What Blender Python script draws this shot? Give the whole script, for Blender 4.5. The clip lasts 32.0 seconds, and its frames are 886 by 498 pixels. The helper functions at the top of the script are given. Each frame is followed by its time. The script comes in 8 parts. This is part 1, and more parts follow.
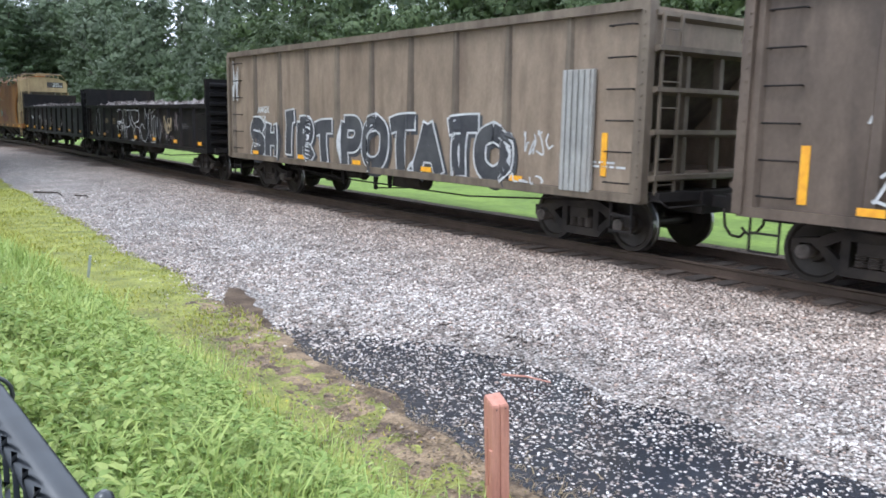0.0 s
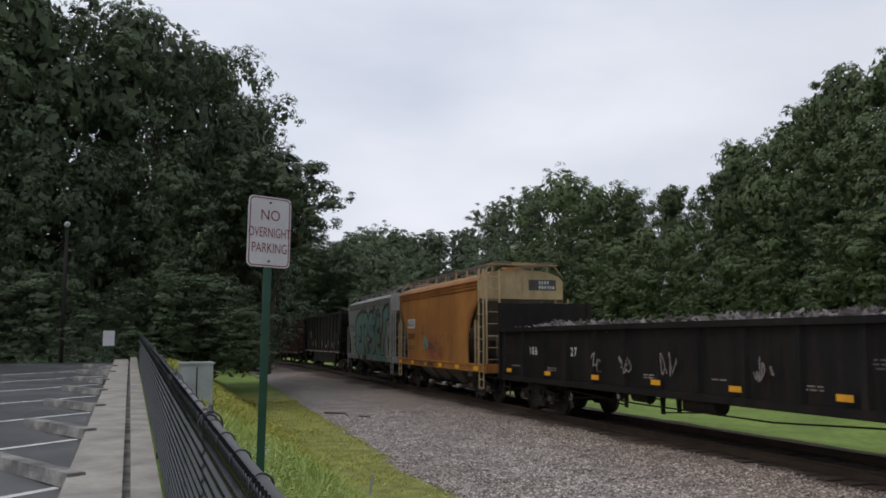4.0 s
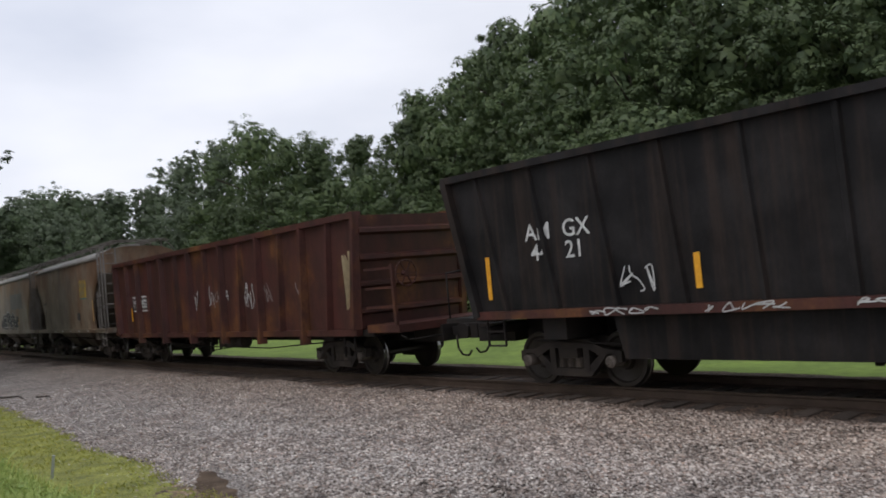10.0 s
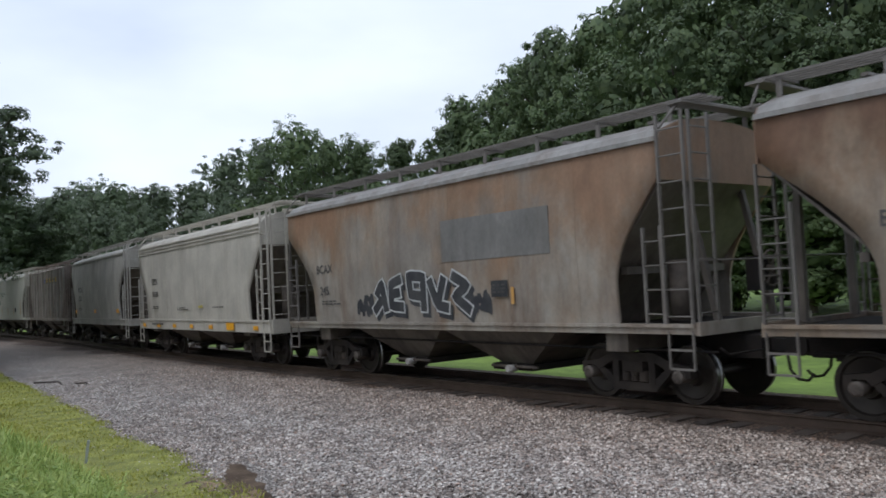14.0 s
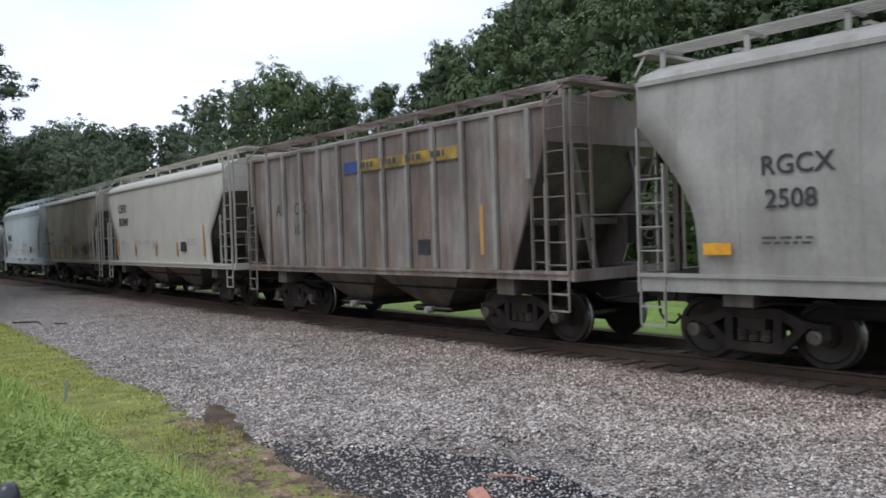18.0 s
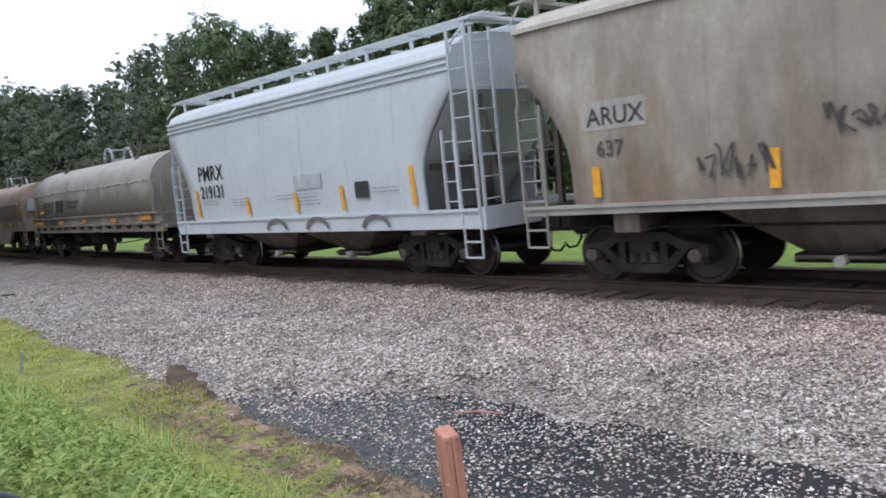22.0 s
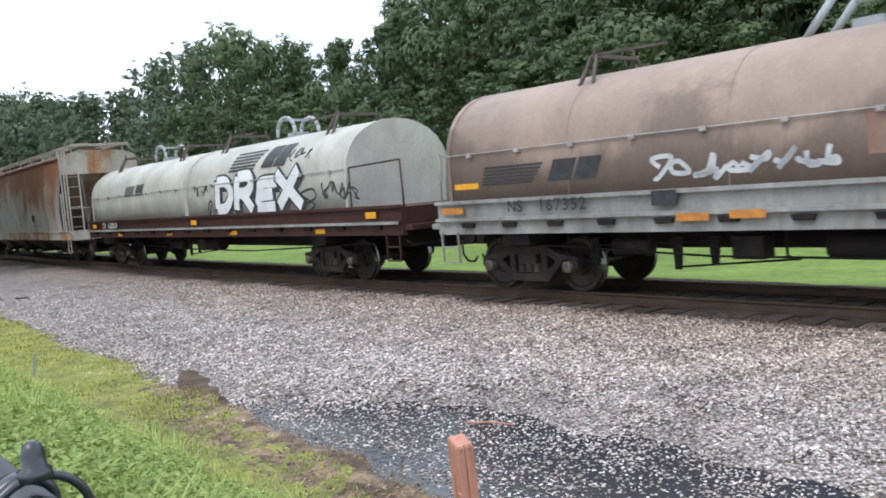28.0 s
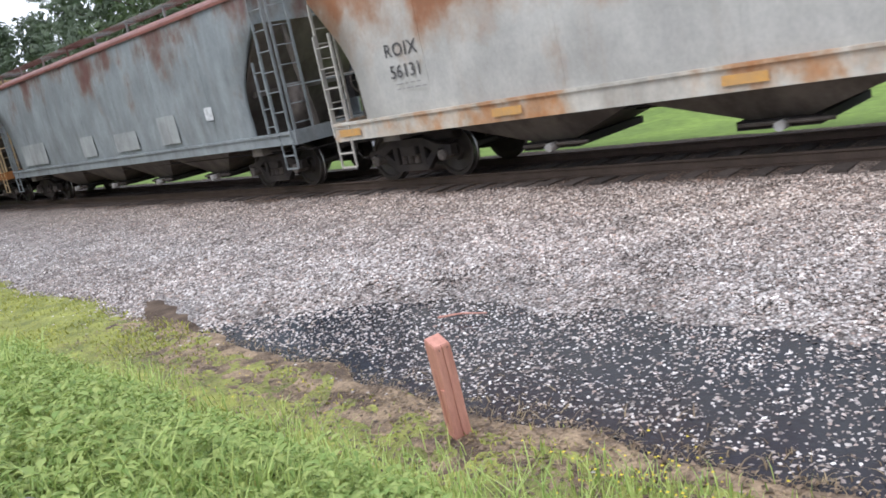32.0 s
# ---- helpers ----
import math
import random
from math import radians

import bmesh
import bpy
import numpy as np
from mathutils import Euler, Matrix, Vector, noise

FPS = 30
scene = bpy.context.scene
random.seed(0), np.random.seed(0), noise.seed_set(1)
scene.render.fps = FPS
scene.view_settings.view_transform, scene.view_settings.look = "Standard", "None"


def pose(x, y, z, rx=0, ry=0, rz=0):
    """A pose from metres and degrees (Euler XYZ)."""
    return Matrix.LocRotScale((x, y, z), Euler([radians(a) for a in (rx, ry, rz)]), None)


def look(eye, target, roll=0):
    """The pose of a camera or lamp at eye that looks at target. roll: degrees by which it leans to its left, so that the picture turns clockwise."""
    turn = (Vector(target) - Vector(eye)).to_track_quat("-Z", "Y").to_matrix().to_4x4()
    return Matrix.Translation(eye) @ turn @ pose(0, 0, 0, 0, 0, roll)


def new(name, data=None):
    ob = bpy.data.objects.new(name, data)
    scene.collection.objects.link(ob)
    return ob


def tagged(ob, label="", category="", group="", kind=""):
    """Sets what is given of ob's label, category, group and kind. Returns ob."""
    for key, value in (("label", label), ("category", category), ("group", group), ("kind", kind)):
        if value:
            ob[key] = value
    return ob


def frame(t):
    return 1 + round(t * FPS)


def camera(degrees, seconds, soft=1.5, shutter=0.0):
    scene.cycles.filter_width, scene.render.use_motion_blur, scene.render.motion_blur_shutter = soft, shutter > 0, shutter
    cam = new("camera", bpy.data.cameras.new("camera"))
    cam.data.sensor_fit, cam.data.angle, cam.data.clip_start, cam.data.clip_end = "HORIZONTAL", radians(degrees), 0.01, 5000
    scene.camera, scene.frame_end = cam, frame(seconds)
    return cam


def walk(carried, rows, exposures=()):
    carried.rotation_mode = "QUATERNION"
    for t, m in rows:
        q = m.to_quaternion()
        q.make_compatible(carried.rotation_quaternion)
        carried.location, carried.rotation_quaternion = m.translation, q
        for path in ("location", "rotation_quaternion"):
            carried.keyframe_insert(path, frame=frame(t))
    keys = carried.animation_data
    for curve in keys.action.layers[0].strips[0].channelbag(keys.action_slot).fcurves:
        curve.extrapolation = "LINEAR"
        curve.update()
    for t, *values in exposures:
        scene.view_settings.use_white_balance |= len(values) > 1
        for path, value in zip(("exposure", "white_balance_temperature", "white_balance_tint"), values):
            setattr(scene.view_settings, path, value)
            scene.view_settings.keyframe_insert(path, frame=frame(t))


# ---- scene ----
# Camera: a hand-held phone just behind a low fence. t, x, y, z, yaw, pitch, roll
PATH = (
    (0.0, -0.020, 0.069, 2.107, -0.10, -8.91, -1.00),
    (0.5, -0.024, 0.073, 2.110, -0.86, -9.30, -1.37),
    (1.0, -0.016, 0.062, 2.105, -1.17, -9.66, -2.20),
    (1.5, -0.034, 0.072, 2.113, -1.92, -6.50, -0.72),
    (2.0, -0.071, 0.057, 2.069, 1.17, 2.72, -1.81),
    (2.5, -0.054, 0.012, 2.073, 3.85, 6.01, -0.41),
    (3.0, -0.044, -0.013, 2.082, 3.41, 8.45, 0.13),
    (3.5, -0.056, -0.031, 2.079, 8.78, 6.65, 0.59),
    (4.0, -0.089, -0.049, 2.084, 17.82, 6.21, 0.13),
    (4.5, -0.090, -0.053, 2.080, 17.61, 6.29, -0.91),
    (6.5, -0.112, -0.036, 2.061, 8.96, 6.89, -2.79),
    (7.0, -0.066, -0.029, 2.040, -2.82, 9.07, 1.20),
    (7.5, -0.037, -0.025, 2.030, -1.05, 5.19, 3.08),
    (8.0, -0.022, -0.019, 2.028, -0.21, 2.12, 4.49),
    (8.5, -0.013, -0.013, 2.036, -0.63, 1.47, 5.53),
    (9.0, -0.010, -0.009, 2.045, 2.25, 2.45, 5.45),
    (9.5, -0.012, -0.014, 2.021, 4.73, 4.90, 4.75),
    (10.0, 0.024, 0.006, 2.022, -2.66, 1.97, 5.31),
    (10.5, 0.074, 0.029, 2.026, -8.27, -2.51, 7.25),
    (11.0, 0.080, 0.041, 1.967, 3.75, 0.31, 8.36),
    (11.5, 0.093, 0.056, 1.992, -0.35, -2.05, 5.98),
    (12.0, 0.019, 0.024, 2.009, 0.64, 0.08, 8.12),
    (12.5, -0.007, -0.001, 1.976, 1.36, 2.41, 4.72),
    (13.0, 0.020, 0.015, 1.980, 0.93, 2.79, 4.05),
    (13.5, 0.013, 0.016, 1.980, 0.72, 1.85, 3.68),
    (14.0, 0.027, 0.025, 1.985, -0.18, 2.59, 2.81),
    (14.5, 0.019, 0.017, 1.974, -0.47, 1.79, 2.63),
    (15.0, 0.007, 0.014, 1.985, -1.03, 1.69, 2.39),
    (15.5, 0.018, 0.013, 1.977, -0.96, 2.40, 2.35),
    (17.5, 0.049, 0.020, 1.960, -0.88, -0.51, 2.21),
    (18.0, 0.066, 0.025, 1.971, -1.37, -1.12, 1.88),
    (18.5, 0.073, 0.025, 1.971, -2.55, -0.80, 2.06),
    (19.0, 0.064, 0.015, 1.948, -3.58, -1.26, 2.11),
    (19.5, 0.066, 0.024, 1.978, -5.06, -3.10, 4.32),
    (20.0, 0.061, 0.022, 1.970, -5.18, -2.83, 3.69),
    (20.5, 0.057, 0.019, 1.974, -5.07, -3.77, 4.28),
    (21.0, 0.062, 0.020, 1.980, -4.84, -4.46, 4.68),
    (21.5, 0.063, 0.021, 1.975, -5.43, -4.44, 4.68),
    (22.0, 0.066, 0.024, 1.976, -4.81, -5.30, 5.53),
    (22.5, 0.053, 0.025, 1.968, -4.14, -5.64, 6.06),
    (23.0, 0.066, 0.001, 1.973, -3.44, -6.06, 6.02),
    (23.5, 0.068, -0.004, 1.972, -2.78, -5.98, 5.76),
    (24.0, 0.065, -0.001, 1.970, -3.09, -6.50, 5.85),
    (24.5, 0.056, 0.004, 1.976, -3.52, -8.64, 6.78),
    (25.0, 0.055, 0.001, 1.966, -4.28, -8.40, 7.61),
    (25.5, 0.055, -0.001, 1.967, -3.54, -8.02, 7.52),
    (27.5, 0.028, 0.013, 1.971, -4.30, -7.08, 6.73),
    (28.0, 0.021, 0.011, 1.960, -4.02, -4.42, 4.58),
    (28.5, 0.019, 0.008, 1.960, -4.72, -6.28, 6.31),
    (29.0, 0.018, 0.003, 1.962, -5.16, -7.42, 7.24),
    (29.5, 0.028, 0.002, 1.960, -5.11, -7.68, 7.31),
    (30.0, 0.027, 0.004, 1.965, -5.04, -9.00, 8.42),
    (30.5, 0.028, 0.011, 1.971, -5.63, -10.43, 9.07),
    (31.0, 0.020, 0.017, 1.972, -6.06, -10.44, 9.03),
    (31.5, 0.005, 0.056, 2.034, -8.39, -12.52, 11.35),
    (32.0, 0.012, 0.067, 2.058, -8.31, -12.78, 11.46),
)

cam = camera(56.1, 32.0, soft=1.7, shutter=0.12)
walk(cam, [(r[0], pose(r[1], r[2], r[3], 90 + r[5], r[6], r[4])) for r in PATH],
     exposures=[(0, 1.15, 5600, 11), (1.3, 1.2, 5600, 11), (1.8, 1.1, 5650, 11), (2.3, 0.4, 5900, 12), (3, -0.45, 6200, 14), (4.5, -0.3, 6200, 13), (6.5, -0.4, 6300, 14), (7.5, -0.5, 6300, 14), (8.5, -0.2, 6300, 14), (9, 0, 6250, 13), (10, -0.15, 6250, 14), (10.5, 0.4, 6000, 13), (11.5, 0.45, 5850, 12), (13, -0.04, 5780, 10), (15.5, -0.05, 5800, 11), (18, 0.12, 5780, 11), (20, 0.3, 5800, 13), (23, 0.56, 5800, 13), (25, 0.76, 5830, 14), (27.5, 0.9, 5800, 11), (28, 0.8, 5800, 11), (30, 0.66, 5880, 14), (31, 0.9, 5830, 14), (32, 0.9, 5830, 14)])

# ---- daylight: overcast sky, soft sun behind cloud ----
world = bpy.data.worlds.new("world")
scene.world = world
world.use_nodes = True


def build_world():
    nt = world.node_tree
    nt.nodes.clear()
    N, L = nt.nodes, nt.links
    out = N.new("ShaderNodeOutputWorld")
    bg = N.new("ShaderNodeBackground")
    sky = N.new("ShaderNodeTexSky")
    sky.sky_type, sky.sun_disc = 'NISHITA', False
    sky.sun_elevation, sky.sun_rotation = radians(50), radians(-35)
    sky.air_density, sky.dust_density = 1.0, 4.0
    co = N.new("ShaderNodeTexCoord")
    mp = N.new("ShaderNodeMapping")
    mp.inputs["Scale"].default_value = (1.0, 1.0, 2.6)
    no = N.new("ShaderNodeTexNoise")
    no.inputs["Scale"].default_value, no.inputs["Detail"].default_value = 2.2, 5
    no.inputs["Roughness"].default_value = 0.45
    ramp = N.new("ShaderNodeValToRGB")
    ramp.color_ramp.elements[0].position, ramp.color_ramp.elements[1].position = 0.32, 0.68
    ramp.color_ramp.elements[0].color = (6.6, 7.1, 7.9, 1)
    ramp.color_ramp.elements[1].color = (10.0, 10.2, 10.4, 1)
    mix = N.new("ShaderNodeMix")
    mix.data_type = 'RGBA'
    mix.inputs[0].default_value = 0.93
    L.new(co.outputs["Generated"], mp.inputs[0])
    L.new(mp.outputs[0], no.inputs["Vector"])
    L.new(no.outputs["Fac"], ramp.inputs[0])
    L.new(sky.outputs[0], mix.inputs[6])
    # the cloud glows towards the hidden sun
    dot = N.new("ShaderNodeVectorMath")
    dot.operation = 'DOT_PRODUCT'
    dot.inputs[1].default_value = (math.sin(radians(-35)) * 0.9, math.cos(radians(-35)) * 0.9, 0.43)
    L.new(co.outputs["Generated"], dot.inputs[0])
    glow = N.new("ShaderNodeMapRange")
    glow.inputs[1].default_value, glow.inputs[2].default_value = 0.45, 1.0
    glow.inputs[3].default_value, glow.inputs[4].default_value = 0.92, 1.16
    L.new(dot.outputs["Value"], glow.inputs[0])
    lit = N.new("ShaderNodeVectorMath")
    lit.operation = 'SCALE'
    L.new(ramp.outputs[0], lit.inputs[0])
    L.new(glow.outputs[0], lit.inputs["Scale"])
    L.new(lit.outputs[0], mix.inputs[7])
    L.new(mix.outputs[2], bg.inputs["Color"])
    bg.inputs["Strength"].default_value = 0.1
    L.new(bg.outputs[0], out.inputs[0])


build_world()
sun = new("sun", bpy.data.lights.new("sun", 'SUN'))
sun.data.energy, sun.data.angle, sun.data.color = 0.9, radians(25), (1.0, 0.96, 0.9)
sun.matrix_world = look((0, 0, 0), (0.45, 0.45, -1.0))


# ---- mesh helpers ----
def part(name, bm, material, parent=None, label=""):
    me = bpy.data.meshes.new(name)
    bmesh.ops.recalc_face_normals(bm, faces=bm.faces)
    bm.to_mesh(me)
    bm.free()
    return link(name, me, material, parent, label)


def link(name, me, material, parent=None, label=""):
    ob = new(name, me)
    if not me.materials:
        for m in (material if isinstance(material, (list, tuple)) else [material]):
            me.materials.append(m)
    if parent:
        ob.parent = parent
    if label:
        tagged(ob, label)
    return ob


def box(bm, x0, x1, y0, y1, z0, z1, mi=0):
    v = [bm.verts.new((x, y, z)) for x in (x0, x1) for y in (y0, y1) for z in (z0, z1)]
    for q in ((0, 1, 3, 2), (4, 6, 7, 5), (0, 4, 5, 1), (2, 3, 7, 6), (0, 2, 6, 4), (1, 5, 7, 3)):
        bm.faces.new([v[i] for i in q]).material_index = mi
    return v


def bar(bm, a, b, w, h=None, mi=0):
    """A square bar from a to b."""
    a, b = Vector(a), Vector(b)
    h = h or w
    d = (b - a).normalized()
    up = Vector((0, 0, 1)) if abs(d.z) < 0.9 else Vector((1, 0, 0))
    s = d.cross(up).normalized() * w / 2
    q = s.cross(d).normalized() * h / 2
    v = [bm.verts.new(p + i * s + j * q) for p in (a, b) for i, j in ((-1, -1), (1, -1), (1, 1), (-1, 1))]
    for k in range(4):
        bm.faces.new((v[k], v[(k + 1) % 4], v[4 + (k + 1) % 4], v[4 + k])).material_index = mi
    bm.faces.new(v[3::-1]).material_index = mi
    bm.faces.new(v[4:]).material_index = mi


def tube(bm, a, b, r0, r1=None, seg=10, caps=True, mi=0):
    a, b = Vector(a), Vector(b)
    r1 = r0 if r1 is None else r1
    d = (b - a).normalized()
    up = Vector((0, 0, 1)) if abs(d.z) < 0.9 else Vector((1, 0, 0))
    s = d.cross(up).normalized()
    q = s.cross(d).normalized()
    rings = []
    for p, r in ((a, r0), (b, r1)):
        rings.append([bm.verts.new(p + (s * math.cos(k * math.tau / seg) + q * math.sin(k * math.tau / seg)) * r) for k in range(seg)])
    for k in range(seg):
        f = bm.faces.new((rings[0][k], rings[0][(k + 1) % seg], rings[1][(k + 1) % seg], rings[1][k]))
        f.smooth, f.material_index = True, mi
    if caps:
        bm.faces.new(rings[0][::-1]).material_index = mi
        bm.faces.new(rings[1]).material_index = mi


def pipe(bm, pts, r, seg=8):
    for a, b in zip(pts, pts[1:]):
        tube(bm, a, b, r, seg=seg)


def loft(bm, rings, close=True, caps=True, smooth=False, mi=0):
    """Skin a list of rings of points."""
    vs = [[bm.verts.new(p) for p in r] for r in rings]
    n = len(vs[0])
    for a, b in zip(vs, vs[1:]):
        for k in range(n if close else n - 1):
            f = bm.faces.new((a[k], a[(k + 1) % n], b[(k + 1) % n], b[k]))
            f.smooth, f.material_index = smooth, mi
    if caps and close:
        bm.faces.new(vs[0][::-1]).material_index = mi
        bm.faces.new(vs[-1]).material_index = mi
    return vs


def prism_y(bm, outline, y0, y1, mi=0):
    """An outline of (x, z) swept from y0 to y1."""
    loft(bm, [[(x, y0, z) for x, z in outline], [(x, y1, z) for x, z in outline]], mi=mi)


# ---- materials ----
def material(name, color, rough=0.6, metal=0.0, color2=None, scale=3.0, detail=6, contrast=(0.35, 0.65), bump=0.0, bump_scale=40.0,
             streak=None, streak_color=None, random_amount=0.0, coords="Object", stretch=(1, 1, 1), spec=0.5, fine=0.12):
    """A surface with two scales of variation; streak adds rust or dirt in runs."""
    m = bpy.data.materials.new(name)
    m.use_nodes = True
    nt = m.node_tree
    N, L = nt.nodes, nt.links
    b = N["Principled BSDF"]
    b.inputs["Roughness"].default_value, b.inputs["Metallic"].default_value = rough, metal
    b.inputs["Specular IOR Level"].default_value = spec
    co = N.new("ShaderNodeTexCoord")
    mp = N.new("ShaderNodeMapping")
    mp.inputs["Scale"].default_value = stretch
    L.new(co.outputs[coords], mp.inputs[0])
    no = N.new("ShaderNodeTexNoise")
    no.inputs["Scale"].default_value, no.inputs["Detail"].default_value = scale, detail
    L.new(mp.outputs[0], no.inputs["Vector"])
    ramp = N.new("ShaderNodeValToRGB")
    c2 = color2 or tuple(c * 0.72 for c in color)
    ramp.color_ramp.elements[0].position, ramp.color_ramp.elements[1].position = contrast
    ramp.color_ramp.elements[0].color, ramp.color_ramp.elements[1].color = (*c2, 1), (*color, 1)
    L.new(no.outputs["Fac"], ramp.inputs[0])
    col = ramp.outputs[0]

    def mixed(fac, a, c, blend='MIX'):
        x = N.new("ShaderNodeMix")
        x.data_type, x.blend_type = 'RGBA', blend
        for sock, val in ((x.inputs[0], fac), (x.inputs[6], a), (x.inputs[7], c)):
            if hasattr(val, "links"):
                L.new(val, sock)
            else:
                sock.default_value = val
        return x.outputs[2]

    if streak:
        # streak: (scale, (sx, sy, sz), low, high)
        m2 = N.new("ShaderNodeMapping")
        m2.inputs["Scale"].default_value = streak[1]
        L.new(co.outputs[coords], m2.inputs[0])
        n2 = N.new("ShaderNodeTexNoise")
        n2.inputs["Scale"].default_value, n2.inputs["Detail"].default_value = streak[0], 8
        n2.inputs["Roughness"].default_value = 0.62
        L.new(m2.outputs[0], n2.inputs["Vector"])
        r2 = N.new("ShaderNodeValToRGB")
        r2.color_ramp.elements[0].position, r2.color_ramp.elements[1].position = streak[2], streak[3]
        L.new(n2.outputs["Fac"], r2.inputs[0])
        col = mixed(r2.outputs[0], col, (*streak_color, 1))
    if fine:
        n3 = N.new("ShaderNodeTexNoise")
        n3.inputs["Scale"].default_value, n3.inputs["Detail"].default_value = scale * 9, 4
        L.new(mp.outputs[0], n3.inputs["Vector"])
        r3 = N.new("ShaderNodeMapRange")
        r3.inputs[3].default_value, r3.inputs[4].default_value = 1 - fine * 2, 1 + fine * 2
        L.new(n3.outputs["Fac"], r3.inputs[0])
        col = mixed(1.0, col, r3.outputs[0], 'MULTIPLY')
    if random_amount:
        oi = N.new("ShaderNodeObjectInfo")
        r4 = N.new("ShaderNodeMapRange")
        r4.inputs[3].default_value, r4.inputs[4].default_value = 1 - random_amount, 1 + random_amount
        L.new(oi.outputs["Random"], r4.inputs[0])
        col = mixed(1.0, col, r4.outputs[0], 'MULTIPLY')
    L.new(col, b.inputs["Base Color"])
    if bump:
        n5 = N.new("ShaderNodeTexNoise")
        n5.inputs["Scale"].default_value, n5.inputs["Detail"].default_value = bump_scale, 5
        L.new(mp.outputs[0], n5.inputs["Vector"])
        bp = N.new("ShaderNodeBump")
        bp.inputs["Strength"].default_value, bp.inputs["Distance"].default_value = bump, 0.02
        L.new(n5.outputs["Fac"], bp.inputs["Height"])
        L.new(bp.outputs[0], b.inputs["Normal"])
    return m


def leaf_material(name, color, color2, see=0.25):
    m = bpy.data.materials.new(name)
    m.use_nodes = True
    nt = m.node_tree
    N, L = nt.nodes, nt.links
    b = N["Principled BSDF"]
    b.inputs["Roughness"].default_value = 0.55
    b.inputs["Specular IOR Level"].default_value = 0.35
    ge = N.new("ShaderNodeNewGeometry")
    oi = N.new("ShaderNodeObjectInfo")
    ramp = N.new("ShaderNodeValToRGB")
    ramp.color_ramp.elements[0].color, ramp.color_ramp.elements[1].color = (*color2, 1), (*color, 1)
    L.new(ge.outputs["Random Per Island"], ramp.inputs[0])
    mr = N.new("ShaderNodeMapRange")
    mr.inputs[3].default_value, mr.inputs[4].default_value = 0.75, 1.2
    L.new(oi.outputs["Random"], mr.inputs[0])
    mx = N.new("ShaderNodeMix")
    mx.data_type, mx.blend_type = 'RGBA', 'MULTIPLY'
    mx.inputs[0].default_value = 1.0
    L.new(ramp.outputs[0], mx.inputs[6])
    L.new(mr.outputs[0], mx.inputs[7])
    L.new(mx.outputs[2], b.inputs["Base Color"])
    tr = N.new("ShaderNodeBsdfTranslucent")
    L.new(mx.outputs[2], tr.inputs["Color"])
    ms = N.new("ShaderNodeMixShader")
    ms.inputs[0].default_value = see
    L.new(b.outputs[0], ms.inputs[1])
    L.new(tr.outputs[0], ms.inputs[2])
    L.new(ms.outputs[0], N["Material Output"].inputs["Surface"])
    return m


M = {
    "ballast": None,
    "soil": material("soil", (0.34, 0.245, 0.15), 0.95, color2=(0.10, 0.068, 0.045), scale=4, detail=12, contrast=(0.4, 0.6), bump=1.0, bump_scale=45, fine=0.4),
    "lawn": material("lawn", (0.205, 0.295, 0.052), 0.95, color2=(0.145, 0.215, 0.04), scale=0.5, bump=0.6, bump_scale=60, fine=0.3),
    "asphalt": material("asphalt", (0.12, 0.12, 0.122), 0.4, color2=(0.06, 0.062, 0.066), scale=0.7, bump=0.5, bump_scale=120),
    "concrete": material("concrete", (0.40, 0.37, 0.32), 0.8, color2=(0.26, 0.24, 0.21), scale=2.5, bump=0.3, bump_scale=60),
    "line_paint": material("line_paint", (0.75, 0.75, 0.73), 0.6, color2=(0.55, 0.55, 0.53), scale=6),
    "rail_steel": material("rail_steel", (0.12, 0.085, 0.065), 0.6, 0.6, scale=3),
    "tie_wood": material("tie_wood", (0.07, 0.052, 0.04), 0.9, scale=4, bump=0.4, random_amount=0.3),
    "black_steel": material("black_steel", (0.014, 0.0125, 0.012), 0.8, 0.0, color2=(0.026, 0.02, 0.017), scale=2, spec=0.25),
    "truck_steel": material("truck_steel", (0.046, 0.036, 0.029), 0.8, 0.0, color2=(0.02, 0.016, 0.014), scale=3, spec=0.3),
    "wheel_steel": material("wheel_steel", (0.055, 0.045, 0.038), 0.5, 0.5, scale=5),
    "wheel_tread": material("wheel_tread", (0.33, 0.32, 0.31), 0.34, 1.0, scale=5, fine=0.03),
    "fence_black": material("fence_black", (0.024, 0.028, 0.033), 0.3, 0.0, scale=20, fine=0.05, spec=0.9),
    "sign_white": material("sign_white", (0.62, 0.60, 0.60), 0.5, scale=3, color2=(0.54, 0.52, 0.53), fine=0.04),
    "sign_red": material("sign_red", (0.24, 0.045, 0.065), 0.5, scale=5, fine=0.05),
    "pole_green": material("pole_green", (0.012, 0.075, 0.04), 0.4, scale=4),
    "post_wood": material("post_wood", (0.62, 0.30, 0.22), 0.75, color2=(0.48, 0.21, 0.15), scale=4, stretch=(6, 6, 0.7), bump=0.3, bump_scale=20),
    "grey_box": material("grey_box", (0.42, 0.45, 0.45), 0.55, scale=3, fine=0.05),
    "bark": material("bark", (0.075, 0.058, 0.045), 0.95, scale=6, stretch=(3, 3, 0.6), bump=0.8, bump_scale=12),
    "leaves": leaf_material("leaves", (0.122, 0.162, 0.060), (0.066, 0.102, 0.042), 0.12),
    "leaves_dark": leaf_material("leaves_dark", (0.100, 0.134, 0.064), (0.056, 0.084, 0.042), 0.12),
    "stones": None,
    "grass": leaf_material("grass", (0.46, 0.44, 0.10), (0.28, 0.31, 0.06)),
    "weeds": leaf_material("weeds", (0.48, 0.55, 0.17), (0.25, 0.36, 0.09)),
    "dry_grass": leaf_material("dry_grass", (0.42, 0.32, 0.18), (0.16, 0.105, 0.06)),
}


